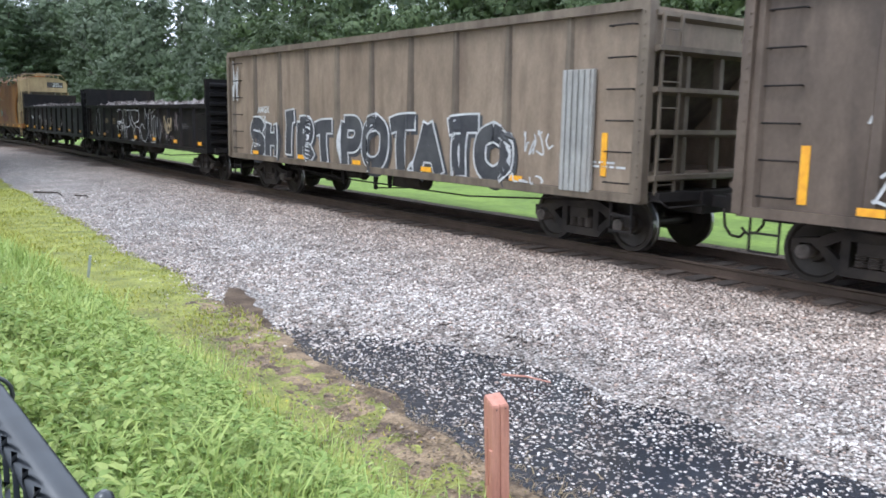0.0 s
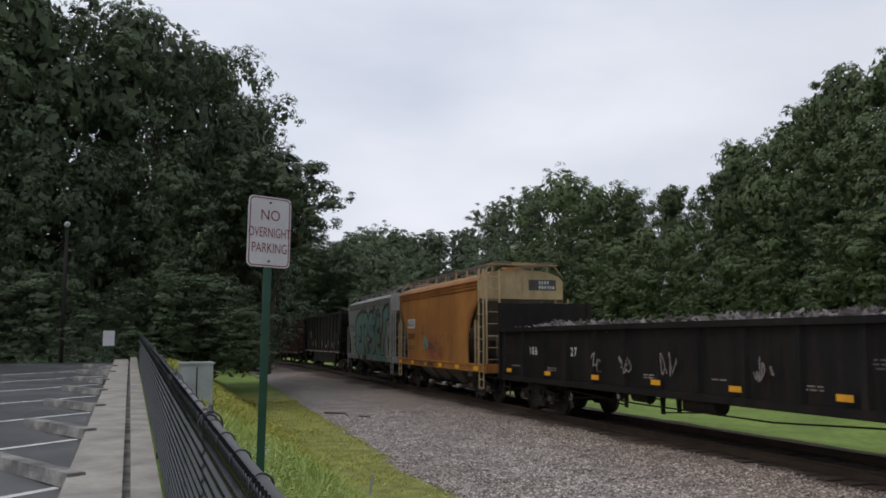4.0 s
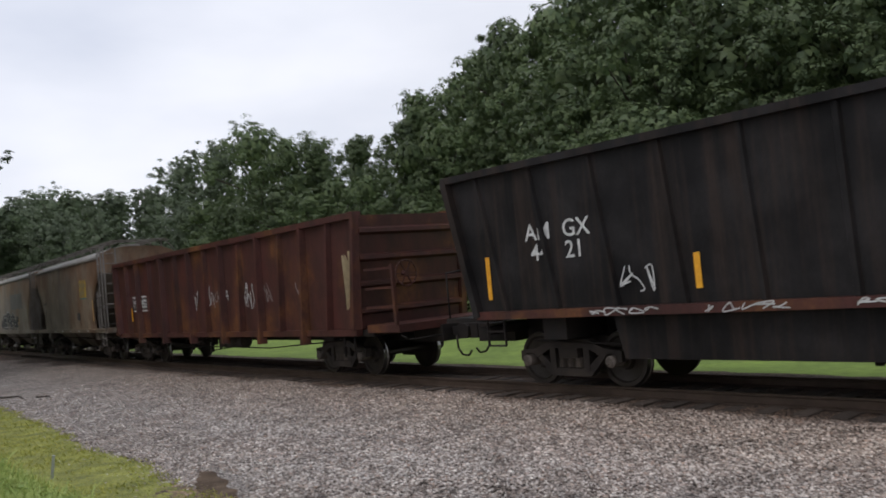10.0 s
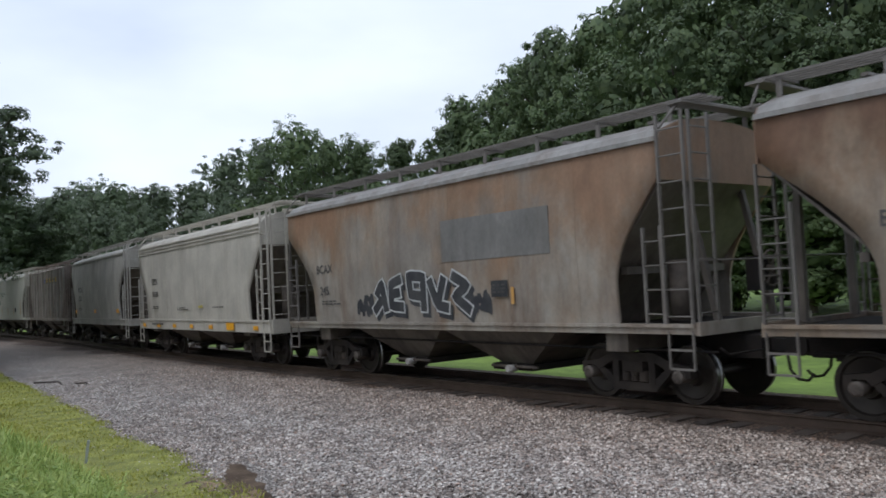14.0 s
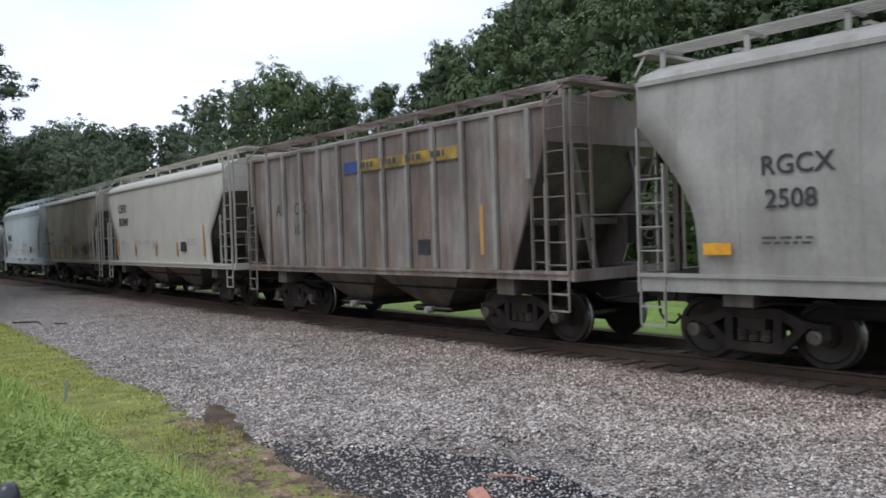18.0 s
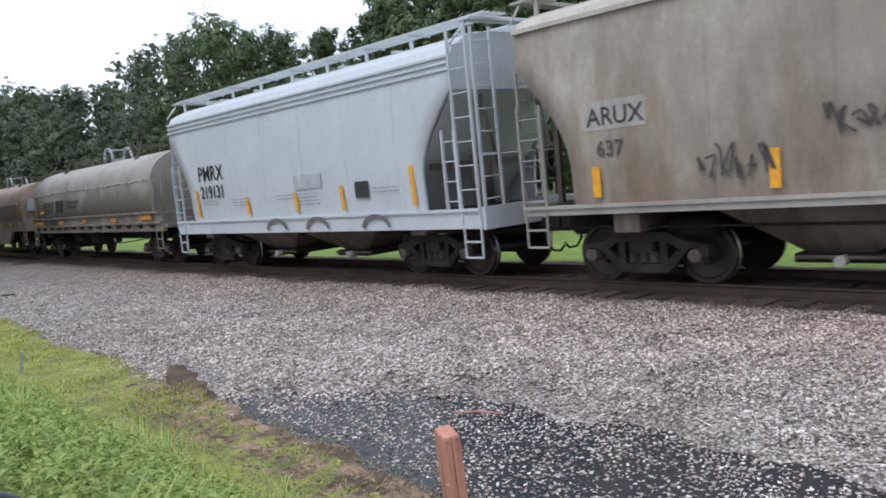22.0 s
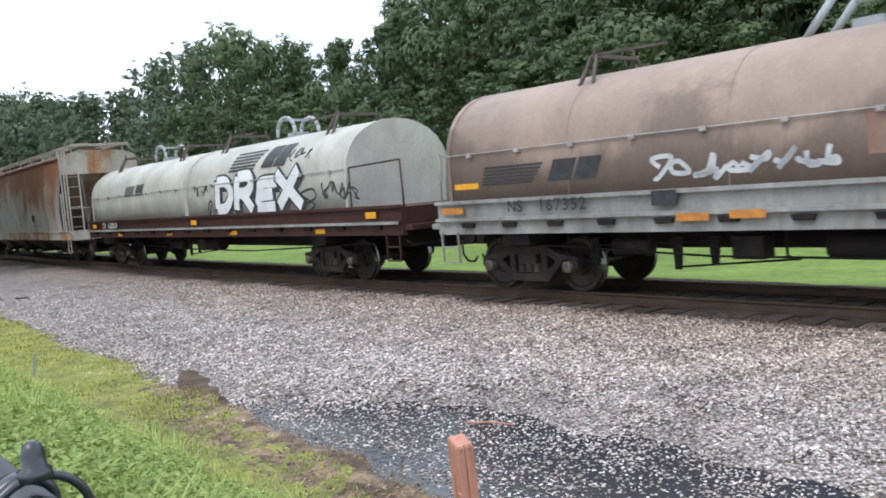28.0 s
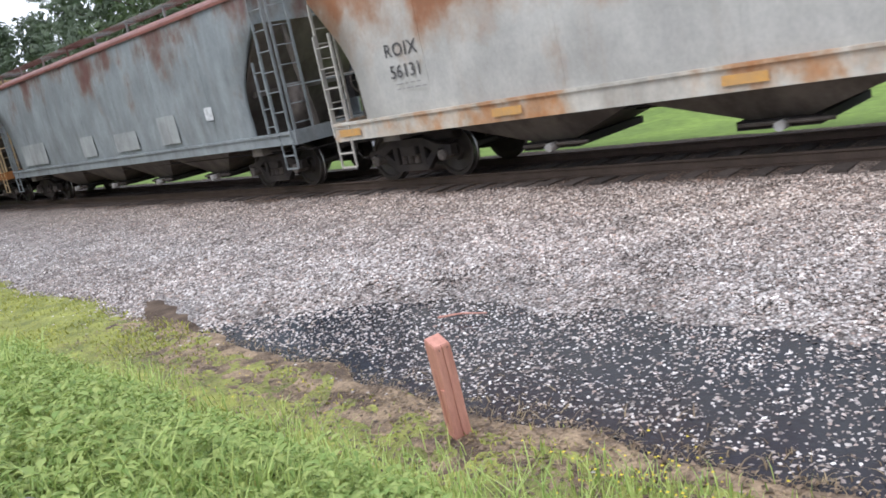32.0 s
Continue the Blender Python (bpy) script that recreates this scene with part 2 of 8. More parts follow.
def stone_material(name, island):
    """Crushed stone: grey, white, brown and pinkish pieces; by piece, or by cell for the bed below."""
    m = bpy.data.materials.new(name)
    m.use_nodes = True
    nt = m.node_tree
    N, L = nt.nodes, nt.links
    b = N["Principled BSDF"]
    b.inputs["Roughness"].default_value = 0.8
    ramp = N.new("ShaderNodeValToRGB")
    e = ramp.color_ramp.elements
    stops = ((0.0, (0.11, 0.095, 0.09)), (0.2, (0.25, 0.215, 0.20)), (0.45, (0.37, 0.34, 0.325)), (0.68, (0.48, 0.455, 0.45)), (0.84, (0.70, 0.69, 0.69)), (1.0, (0.36, 0.27, 0.23)))
    while len(e) < len(stops):
        e.new(0.5)
    for q, (p, c) in zip(e, stops):
        q.position, q.color = p, (*c, 1)
    co = N.new("ShaderNodeTexCoord")
    col = ramp.outputs[0]
    if island:
        ge = N.new("ShaderNodeNewGeometry")
        L.new(ge.outputs["Random Per Island"], ramp.inputs[0])
    else:
        vo = N.new("ShaderNodeTexVoronoi")
        vo.inputs["Scale"].default_value = 32
        L.new(co.outputs["Object"], vo.inputs["Vector"])
        sp = N.new("ShaderNodeSeparateColor")
        L.new(vo.outputs["Color"], sp.inputs[0])
        L.new(sp.outputs[0], ramp.inputs[0])
        # shade in the gaps between stones, put into the colour at cell edges
        gap_shade = N.new("ShaderNodeMapRange")
        gap_shade.inputs[1].default_value, gap_shade.inputs[2].default_value = 0.25, 0.75
        gap_shade.inputs[3].default_value, gap_shade.inputs[4].default_value = 1.1, 0.35
        L.new(vo.outputs["Distance"], gap_shade.inputs[0])
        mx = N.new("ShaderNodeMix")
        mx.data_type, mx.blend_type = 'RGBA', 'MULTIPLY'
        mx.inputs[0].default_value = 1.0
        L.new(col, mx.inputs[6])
        L.new(gap_shade.outputs[0], mx.inputs[7])
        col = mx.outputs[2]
        bp = N.new("ShaderNodeBump")
        bp.inputs["Strength"].default_value, bp.inputs["Distance"].default_value = 1.0, 0.04
        bp.invert = True
        L.new(vo.outputs["Distance"], bp.inputs["Height"])
        L.new(bp.outputs[0], b.inputs["Normal"])
    # patches of cleaner and dustier stone
    for size, low, high in ((1.4, 0.80, 1.22), (11.0, 0.72, 1.30)):
        pn = N.new("ShaderNodeTexNoise")
        pn.inputs["Scale"].default_value, pn.inputs["Detail"].default_value, pn.inputs["Roughness"].default_value = size, 5, 0.6
        L.new(co.outputs["Object"], pn.inputs["Vector"])
        pr = N.new("ShaderNodeMapRange")
        pr.inputs[1].default_value, pr.inputs[2].default_value, pr.inputs[3].default_value, pr.inputs[4].default_value = 0.32, 0.68, low, high
        L.new(pn.outputs["Fac"], pr.inputs[0])
        pm = N.new("ShaderNodeMix")
        pm.data_type, pm.blend_type = 'RGBA', 'MULTIPLY'
        pm.inputs[0].default_value = 1.0
        L.new(col, pm.inputs[6])
        L.new(pr.outputs[0], pm.inputs[7])
        col = pm.outputs[2]
    # broad tint: browner in drifts
    n = N.new("ShaderNodeTexNoise")
    n.inputs["Scale"].default_value, n.inputs["Detail"].default_value = 0.35, 4
    L.new(co.outputs["Object"], n.inputs["Vector"])
    r2 = N.new("ShaderNodeValToRGB")
    r2.color_ramp.elements[0].position, r2.color_ramp.elements[1].position = 0.35, 0.65
    r2.color_ramp.elements[0].color, r2.color_ramp.elements[1].color = (1.04, 0.96, 0.88, 1), (1.05, 1.01, 0.95, 1)
    L.new(n.outputs["Fac"], r2.inputs[0])
    m2 = N.new("ShaderNodeMix")
    m2.data_type, m2.blend_type = 'RGBA', 'MULTIPLY'
    m2.inputs[0].default_value = 1.0
    L.new(col, m2.inputs[6])
    L.new(r2.outputs[0], m2.inputs[7])
    dot = N.new("ShaderNodeVectorMath")
    dot.operation = 'DOT_PRODUCT'
    dot.inputs[1].default_value = (math.cos(radians(-37)), -math.sin(radians(-37)), 0)
    L.new(co.outputs["Object"], dot.inputs[0])
    wob = N.new("ShaderNodeMath")
    wob.operation = 'MULTIPLY_ADD'
    wob.inputs[1].default_value = 3.0
    L.new(n.outputs["Fac"], wob.inputs[0])
    L.new(dot.outputs["Value"], wob.inputs[2])
    near = N.new("ShaderNodeMapRange")
    near.inputs[1].default_value, near.inputs[2].default_value = 8.3, 10.8
    L.new(wob.outputs[0], near.inputs[0])
    m3 = N.new("ShaderNodeMix")
    m3.data_type, m3.blend_type = 'RGBA', 'MULTIPLY'
    m3.inputs[7].default_value = (0.93, 0.86, 0.79, 1)
    L.new(near.outputs[0], m3.inputs[0])
    L.new(m2.outputs[2], m3.inputs[6])
    oil = N.new("ShaderNodeMapRange")
    oil.inputs[1].default_value, oil.inputs[2].default_value = 11.35, 11.95
    L.new(wob.outputs[0], oil.inputs[0])
    m4 = N.new("ShaderNodeMix")
    m4.data_type, m4.blend_type = 'RGBA', 'MULTIPLY'
    m4.inputs[7].default_value = (0.34, 0.27, 0.22, 1)
    L.new(oil.outputs[0], m4.inputs[0])
    L.new(m3.outputs[2], m4.inputs[6])
    L.new(m4.outputs[2], b.inputs["Base Color"])
    return m


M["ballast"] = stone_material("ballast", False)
M["stones"] = stone_material("stones", True)
M["water"] = material("water", (0.026, 0.030, 0.040), 0.14, color2=(0.034, 0.036, 0.042), scale=1.5, fine=0.0, bump=0.15, bump_scale=14)
# Off-white for small flecks scattered on the tree crowns.
M["pale_fleck"] = material("pale_fleck", (0.72, 0.70, 0.62), 0.6, scale=9)
M["flower"] = material("flower", (0.7, 0.55, 0.03), 0.6, scale=9)
M["wet_soil"] = material("wet_soil", (0.155, 0.112, 0.078), 0.9, color2=(0.075, 0.053, 0.038), scale=3, bump=0.6, bump_scale=30, spec=0.15)
# Distant crowns: haze is put into the leaf colour, paler and greyer.
M["leaves_hazed"] = leaf_material("leaves_hazed", (0.140, 0.178, 0.098), (0.090, 0.122, 0.068), 0.12)

# ---- plan: u runs along the track away from the camera, v across it ----
DIR = Vector((math.sin(radians(-37)), math.cos(radians(-37)), 0))
NRM = Vector((DIR.y, -DIR.x, 0))


def uv(u, v, z=0.0):
    return DIR * u + NRM * v + Vector((0, 0, z))


def track_v(u):
    """The track's centre line: a gentle S."""
    s = 23 / 450
    if u < -45:
        return track_v(-45) - (60 / 450) * (u + 45)
    if u < 38:
        return 11.45 + (u - 15) ** 2 / 900
    if u < 45:
        return 11.45 + 23 ** 2 / 900 + s * (u - 38)
    if u < 170:
        return 11.45 + 23 ** 2 / 900 + s * (u - 38) - (u - 45) ** 2 / 900
    return track_v(169.999) + (s - 125 / 450) * (u - 170)


TU = np.arange(-460, 520.1, 0.5)
TP = np.array([tuple(uv(u, track_v(u)))[:2] for u in TU])
TS = np.concatenate(([0], np.cumsum(np.linalg.norm(np.diff(TP, axis=0), axis=1))))
TS -= np.interp(0, TU, TS)


def track_point(s):
    return Vector((float(np.interp(s, TS, TP[:, 0])), float(np.interp(s, TS, TP[:, 1])), 0))


def travelled(t):
    a = t / 32
    return 32 * (9.242 * a - 1.543 * a ** 2 + 7.314 * a ** 3 - 9.697 * a ** 4 + 4.265 * a ** 5)


def smooth(a, b, x):
    t = min(1, max(0, (x - a) / (b - a)))
    return t * t * (3 - 2 * t)


def ground_z(u, v):
    """The height of the land, from the bank by the fence over the ditch and the ballast to the lawn beyond."""
    tv = track_v(u)
    z = 0.52 + 0.028 * max(0, min(u, 40)) - (0.95 + 0.028 * max(0, min(u, 40))) * smooth(0.3, 3.2 + 0.02 * u, v)
    if v > 3:
        z += 0.17 * smooth(4.2, tv - 2.3, v)
        z -= 0.30 * smooth(tv + 2.2, tv + 6, v)
        z += 0.9 * smooth(tv + 10, tv + 40, v)
    z += 0.02 * noise.noise(Vector((u * 0.7, v * 0.7, 0))) * smooth(0.3, 1, v)
    return max(z, -0.405) if v < 8 else z


# rear and front end of each car's sill along the track at the start, front of the train to its rear
ENDS = ((6.64, -9.5), (23.56, 8.21), (42.05, 25.41), (60.2, 43.5), (73.0, 61.6), (86.2, 74.35), (103.28, 88.95), (123.2, 106.9), (136.1, 124.6), (150.0, 137.5), (163.46, 151.4), (176.3, 165.2), (189.9, 178.2),
        (203.69, 191.0), (216.65, 204.9), (229.95, 218.0), (245.5, 231.1), (261.8, 247.1), (277.5, 263.0), (297.5, 278.5), (319.85, 299.3), (339.5, 321.0), (356.0, 340.8))


def mesh_object(name, verts, faces, mat, label="", cat="", kind="", smooth=False, parent=None, group=""):
    me = bpy.data.meshes.new(name)
    me.from_pydata([tuple(map(float, v)) for v in verts], [], faces)
    if smooth:
        for p in me.polygons:
            p.use_smooth = True
    ob = link(name, me, mat, parent)
    return tagged(ob, label, cat, group, kind)


def sheet(name, us, vs, zf, mat, label="", cat="", kind="structure", parent=None):
    """A sheet of land over a grid of u and v."""
    verts, faces = [], []
    for u in us:
        for v in (vs(u) if callable(vs) else vs):
            verts.append(uv(u, v, zf(u, v)))
    n = len(vs(us[0]) if callable(vs) else vs)
    for i in range(len(us) - 1):
        for j in range(n - 1):
            a = i * n + j
            faces.append((a, a + 1, a + n + 1, a + n))
    return mesh_object(name, verts, faces, mat, label, cat, kind, True, parent)


def steps(*spans):
    out = []
    for a, b, d in spans:
        out += list(np.arange(a, b, d))
    return out + [spans[-1][1]]


# ---- ground ----
def fence_v(u):
    return 0.248 - 0.024 * u


def edge_v(u):
    """Where the ballast meets the grass."""
    return 3.55 + 0.065 * min(max(u, 0), 15) + 0.05 * min(max(u - 15, 0), 45) + 0.30 * noise.noise(Vector((u * 0.35, 3.1, 0))) + 0.15 * noise.noise(Vector((u * 1.7, 9.1, 0)))


def land_z(u, v):
    """The land, sunk under the ballast bed."""
    e, tv = edge_v(u), track_v(u)
    return ground_z(u, v) - 0.2 * smooth(e + 0.05, e + 0.3, v) * (1 - smooth(tv + 1.8, tv + 2.4, v))


ground = sheet("ground", steps((-400, -60, 40), (-60, -12, 3), (-12, 40, 0.5), (40, 100, 2), (100, 500, 20)),
               lambda u: [fence_v(min(max(u, -40), 40)) - 0.12] + steps((0.6, 14, 0.3), (14, 60, 2.0), (60, 400, 40)) if u < 40 else [-60.0] + steps((0.6, 14, 0.3), (14, 60, 2.0), (60, 400, 40)), land_z, M["lawn"],
               "green lawn and grassy bank falling to a ditch", "ground")


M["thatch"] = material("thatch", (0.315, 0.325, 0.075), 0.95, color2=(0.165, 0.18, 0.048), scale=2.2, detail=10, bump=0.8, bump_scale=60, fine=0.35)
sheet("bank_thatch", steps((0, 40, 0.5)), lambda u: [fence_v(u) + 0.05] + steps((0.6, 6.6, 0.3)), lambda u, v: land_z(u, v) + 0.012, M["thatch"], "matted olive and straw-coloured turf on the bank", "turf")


def puddle(u, v):
    w = v + 0.45 * noise.noise(Vector((u * 0.9, v * 0.9, 2))) + 0.35 * noise.noise(Vector((u * 2.6, v * 2.6, 4)))
    return smooth(10.3, 7.5, u) * smooth(6.95, 5.4, w + 0.45 * max(0, u - 6))


def bed_z(u, v):
    e, tv = edge_v(u), track_v(u)
    q = (v - e) / (tv + 2.6 - e)
    return ground_z(u, v) + 0.012 + 0.018 * smooth(1.5, 1.2, abs(v - tv)) + 0.05 * smooth(0, 0.12, q) + 0.02 * noise.noise(Vector((u * 2.1, v * 2.1, 5))) + 0.035 * noise.noise(Vector((u * 3.1, v * 3.1, 12))) * smooth(0.1, 0.4, puddle(u, v)) - 0.125 * puddle(u, v)


def ballast_bed():
    us = steps((-400, -60, 20), (-60, -12, 2), (-12, 45, 0.4), (45, 100, 1.5), (100, 500, 10))
    k = 30
    verts, faces = [], []
    for u in us:
        e, tv = edge_v(u), track_v(u)
        for j in range(k):
            v = e + (tv + 2.6 - e) * (j / (k - 1))
            verts.append(uv(u, v, ground_z(u, v) - 0.1 if j == k - 1 else bed_z(u, v)))
    for i in range(len(us) - 1):
        for j in range(k - 1):
            a = i * k + j
            faces.append((a, a + 1, a + k + 1, a + k))
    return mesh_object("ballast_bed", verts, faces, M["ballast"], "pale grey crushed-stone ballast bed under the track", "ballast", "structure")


ballast_bed()


def stones():
    """Loose stones on the near part of the bed, and standing out of the puddle."""
    rng = np.random.default_rng(3)
    rnd = random.Random(3)
    base = np.array(((1, 0, 0), (-1, 0, 0), (0, 1, 0), (0, -1, 0), (0, 0, 1), (0, 0, -1)), float)
    tri = ((0, 2, 4), (2, 1, 4), (1, 3, 4), (3, 0, 4), (2, 0, 5), (1, 2, 5), (3, 1, 5), (0, 3, 5))
    verts, faces = [], []
    n = 0
    while n < 104000:
        u = rnd.uniform(-5, 27)
        v = rnd.uniform(3.0, 10.2)
        d = math.hypot(u, v)
        if rnd.random() > min(1, (8.5 / d) ** 2.2) or v < edge_v(u) - (0.15 if rnd.random() > 0.12 else 0.8) * rnd.random():
            continue
        pd = puddle(u, v)
        if pd > 0.2 and rnd.random() > 1.05 - 0.28 * smooth(0.3, 1.0, pd) - 0.22 * smooth(5.3, 4.3, v) * smooth(5.5, 3.5, u) + 0.5 * noise.noise(Vector((u * 1.5, v * 1.5, 8))):
            continue
        if ((u - 10.1) / 1.35) ** 2 + ((v - 4.45 - 0.3 * (u - 10.1)) / 0.36) ** 2 < 0.8 + 0.5 * noise.noise(Vector((u * 4, v * 4, 1))):
            continue
        if u < 8.5 and v < edge_v(u) + 0.3 + 0.2 * noise.noise(Vector((u * 1.1, 2, 2))) and rnd.random() < 0.72:
            continue
        z = bed_z(u, v) if v > edge_v(u) else max(ground_z(u, v), -0.405)
        r = rnd.uniform(0.012, 0.026) * (1.0 + 0.2 * (d > 9))
        if pd > 0.4:
            z = max(z, -0.425) + rnd.uniform(-0.005, 0.009)
        r *= 1 - 0.18 * smooth(0.3, 1.0, pd)
        p = rng.uniform(0.55, 1.15, (6, 1)) * base * np.array((1.3, 0.95, 0.45 if pd > 0.4 else 0.7)) * r
        a = rnd.uniform(0, 6.28)
        c, s = math.cos(a), math.sin(a)
        t = rnd.uniform(-0.6, 0.6)
        rot = np.array(((c, -s, 0), (s, c, 0), (0, 0, 1))) @ np.array(((1, 0, 0), (0, math.cos(t), -math.sin(t)), (0, math.sin(t), math.cos(t))))
        q = p @ rot.T + np.array(tuple(uv(u, v, z + r * 0.25)))
        i = len(verts)
        verts.extend(q.tolist())
        faces.extend([(i + x, i + y, i + w) for x, y, w in tri])
        n += 1
    mesh_object("ballast_stones", verts, faces, M["stones"], "loose grey and white crushed ballast stones", "stones", "stuff")


stones()
sheet("water", steps((-14, 10.2, 0.25)), lambda u: [edge_v(u) - 0.1 + (7.0 - edge_v(u)) * j / 6 for j in range(7)], lambda u, v: -0.418, M["water"], "dark rain puddle along the ballast", "puddle")


def soil_strip():
    us = steps((0.0, 11, 0.12))
    verts, faces, k = [], [], 12
    for u in us:
        f = smooth(11, 8, u)
        lo = 3.0 + 0.045 * u + 0.45 * noise.noise(Vector((u * 0.9, 4, 4))) + 0.25 * noise.noise(Vector((u * 3.3, 4, 9))) + 0.5 * (1 - f)
        hi = edge_v(u) + 0.12
        for j in range(k):
            v = lo + (hi - lo) * j / (k - 1)
            verts.append(uv(u, v, ground_z(u, v) + 0.012 * noise.noise(Vector((u * 6, v * 6, 3))) + (0.012 if 0 < j < k - 1 else -0.02)))
    for i in range(len(us) - 1):
        for j in range(k - 1):
            a = i * k + j
            faces.append((a, a + 1, a + k + 1, a + k))
    mesh_object("soil", verts, faces, M["soil"], "bare brown soil with dead straw", "soil", "structure", True)


soil_strip()


def mud():
    """A wet brown patch at the tip of the puddle."""
    verts, faces = [], []
    us = steps((8.6, 11.4, 0.12))
    for u in us:
        f = max(0.0, 1 - ((u - 10.0) / 1.45) ** 2) ** 0.5
        c = 4.35 + 0.30 * (u - 10.0) + 0.08 * noise.noise(Vector((u * 2, 0, 9)))
        for j in range(7):
            v = c + (j / 3 - 1) * 0.29 * f * (1 + 0.4 * noise.noise(Vector((u * 3, j * 0.4, 5))))
            verts.append(uv(u, v, max(bed_z(u, v), -0.412) + (0.008 if 0 < j < 6 else -0.02)))
    for i in range(len(us) - 1):
        for j in range(6):
            a = i * 7 + j
            faces.append((a, a + 1, a + 8, a + 7))
    mesh_object("mud", verts, faces, M["wet_soil"], "wet dark brown mud at the puddle's end", "mud", "structure", True)


mud()


def track():
    top = tagged(new("railway_track"), "worn steel rails spiked to dark wooden ties", "railway track", kind="structure")
    s = np.concatenate((np.arange(-300, -20, 10), np.arange(-20, 60, 2), np.arange(60, 440, 10)))
    prof = ((-0.07, -0.17), (0.07, -0.17), (0.07, -0.155), (0.012, -0.14), (0.012, -0.045), (0.036, -0.03), (0.036, 0.0), (-0.036, 0.0), (-0.036, -0.03), (-0.012, -0.045), (-0.012, -0.14), (-0.07, -0.155))
    for side in (-0.75, 0.75):
        bm = bmesh.new()
        rings = []
        for q in s:
            p, a, b = track_point(q), track_point(q - 1), track_point(q + 1)
            d = (b - a).normalized()
            n = Vector((d.y, -d.x, 0))
            rings.append([p + n * (side + x) + Vector((0, 0, z)) for x, z in prof])
        loft(bm, rings)
        part("rail", bm, M["rail_steel"], top)
    bm = bmesh.new()
    box(bm, -0.115, 0.115, -1.3, 1.3, -0.30, -0.165)
    me = bpy.data.meshes.new("tie")
    bm.to_mesh(me)
    bm.free()
    me.materials.append(M["tie_wood"])
    q = -14.0
    while q < 96:
        p, a, b = track_point(q), track_point(q - 1), track_point(q + 1)
        d = b - a
        ob = link("tie", me, M["tie_wood"], top)
        ob.matrix_local = Matrix.Translation(p) @ pose(0, 0, random.uniform(-0.01, 0.01), 0, 0, math.degrees(math.atan2(d.y, d.x)) + random.uniform(-1, 1))
        q += 0.5
    return top


track()


# ---- car park behind the fence ----
def lot_z(u):
    return 0.75 + 0.02 * u


sheet("car_park", steps((-40, 30, 5)), lambda u: (-45.0, -20.0, fence_v(u) - 0.72), lambda u, v: lot_z(u), M["asphalt"], "wet dark asphalt car park", "car park")


M["stained_concrete"] = material("stained_concrete", (0.30, 0.285, 0.26), 0.85, color2=(0.09, 0.085, 0.08), scale=3.5, detail=9, bump=0.4, bump_scale=50, fine=0.25)


def lot():
    # angled bay lines and wheel stops
    for i in range(9):
        u = 1.5 + 3.0 * i
        bm = bmesh.new()
        pts = []
        for du, w in ((0, 0.0), (0.13, 0.0), (0.13 - 3.7, -4.4), (-3.7, -4.4)):
            uu = u + du
            pts.append(uv(uu, fence_v(u) - 0.80 + w, lot_z(uu) + 0.004))
        bm.faces.new([bm.verts.new(p) for p in pts])
        tagged(part("parking_line", bm, M["line_paint"]), "white painted angled parking bay line on asphalt", "parking line", "parking lines", "structure")
        bm = bmesh.new()
        prof = ((-0.09, 0), (0.09, 0), (0.07, 0.11), (-0.07, 0.11))
        box_len = 0.92
        loft(bm, [[(x, y, z) for y, z in prof] for x in (-box_len, -0.5, 0.5, box_len)])
        ob = part("wheel_stop", bm, M["stained_concrete"])
        c = uv(u + 0.75, fence_v(u + 0.75) - 1.12, lot_z(u + 0.75))
        turn = math.degrees(math.atan2(DIR.y, DIR.x)) + 27 + random.uniform(-5, 5)
        ob.matrix_world = pose(c.x, c.y, c.z, 0, 0, turn)
        tagged(ob, "stained concrete wheel stop on the car park", "wheel stop", "wheel stops")


lot()


def kerb():
    for name, a, b, h, mat, text in (("kerb", -0.78, -0.36, 0.10, "concrete", "pale weathered concrete walk strip by the car park"), ("kerb_joint", -0.365, -0.295, 0.03, "stained_concrete", "grimy joint between the concrete strips"), ("retaining_kerb", -0.30, -0.10, 0.16, "concrete", "low concrete retaining kerb under the fence")):
        bm = bmesh.new()
        loft(bm, [[uv(u, fence_v(u) + v, lot_z(u) + z) for v, z in ((a, -0.9 if name != "kerb" else -0.2), (a, h), (b, h), (b, -0.9 if name != "kerb" else -0.2))] for u in (-40, 30)])
        tagged(part(name, bm, M[mat]), text, "kerb", kind="structure")


kerb()


# ---- fence ----
def rail_z(u):
    return 1.645 + 0.02 * u


def ring_band(bm, c, x, z, axis, big, small, wide=1.0):
    """A round ring about an axis."""
    vs = []
    for a in np.linspace(0, math.tau, 28, endpoint=False):
        d = x * math.cos(a) + z * math.sin(a)
        vs.append([bm.verts.new(c + d * (big + small * math.cos(b)) + axis * small * wide * math.sin(b)) for b in np.linspace(0, math.tau, 10, endpoint=False)])
    for i in range(28):
        for j in range(10):
            bm.faces.new((vs[i][j], vs[(i + 1) % 28][j], vs[(i + 1) % 28][(j + 1) % 10], vs[i][(j + 1) % 10])).smooth = True


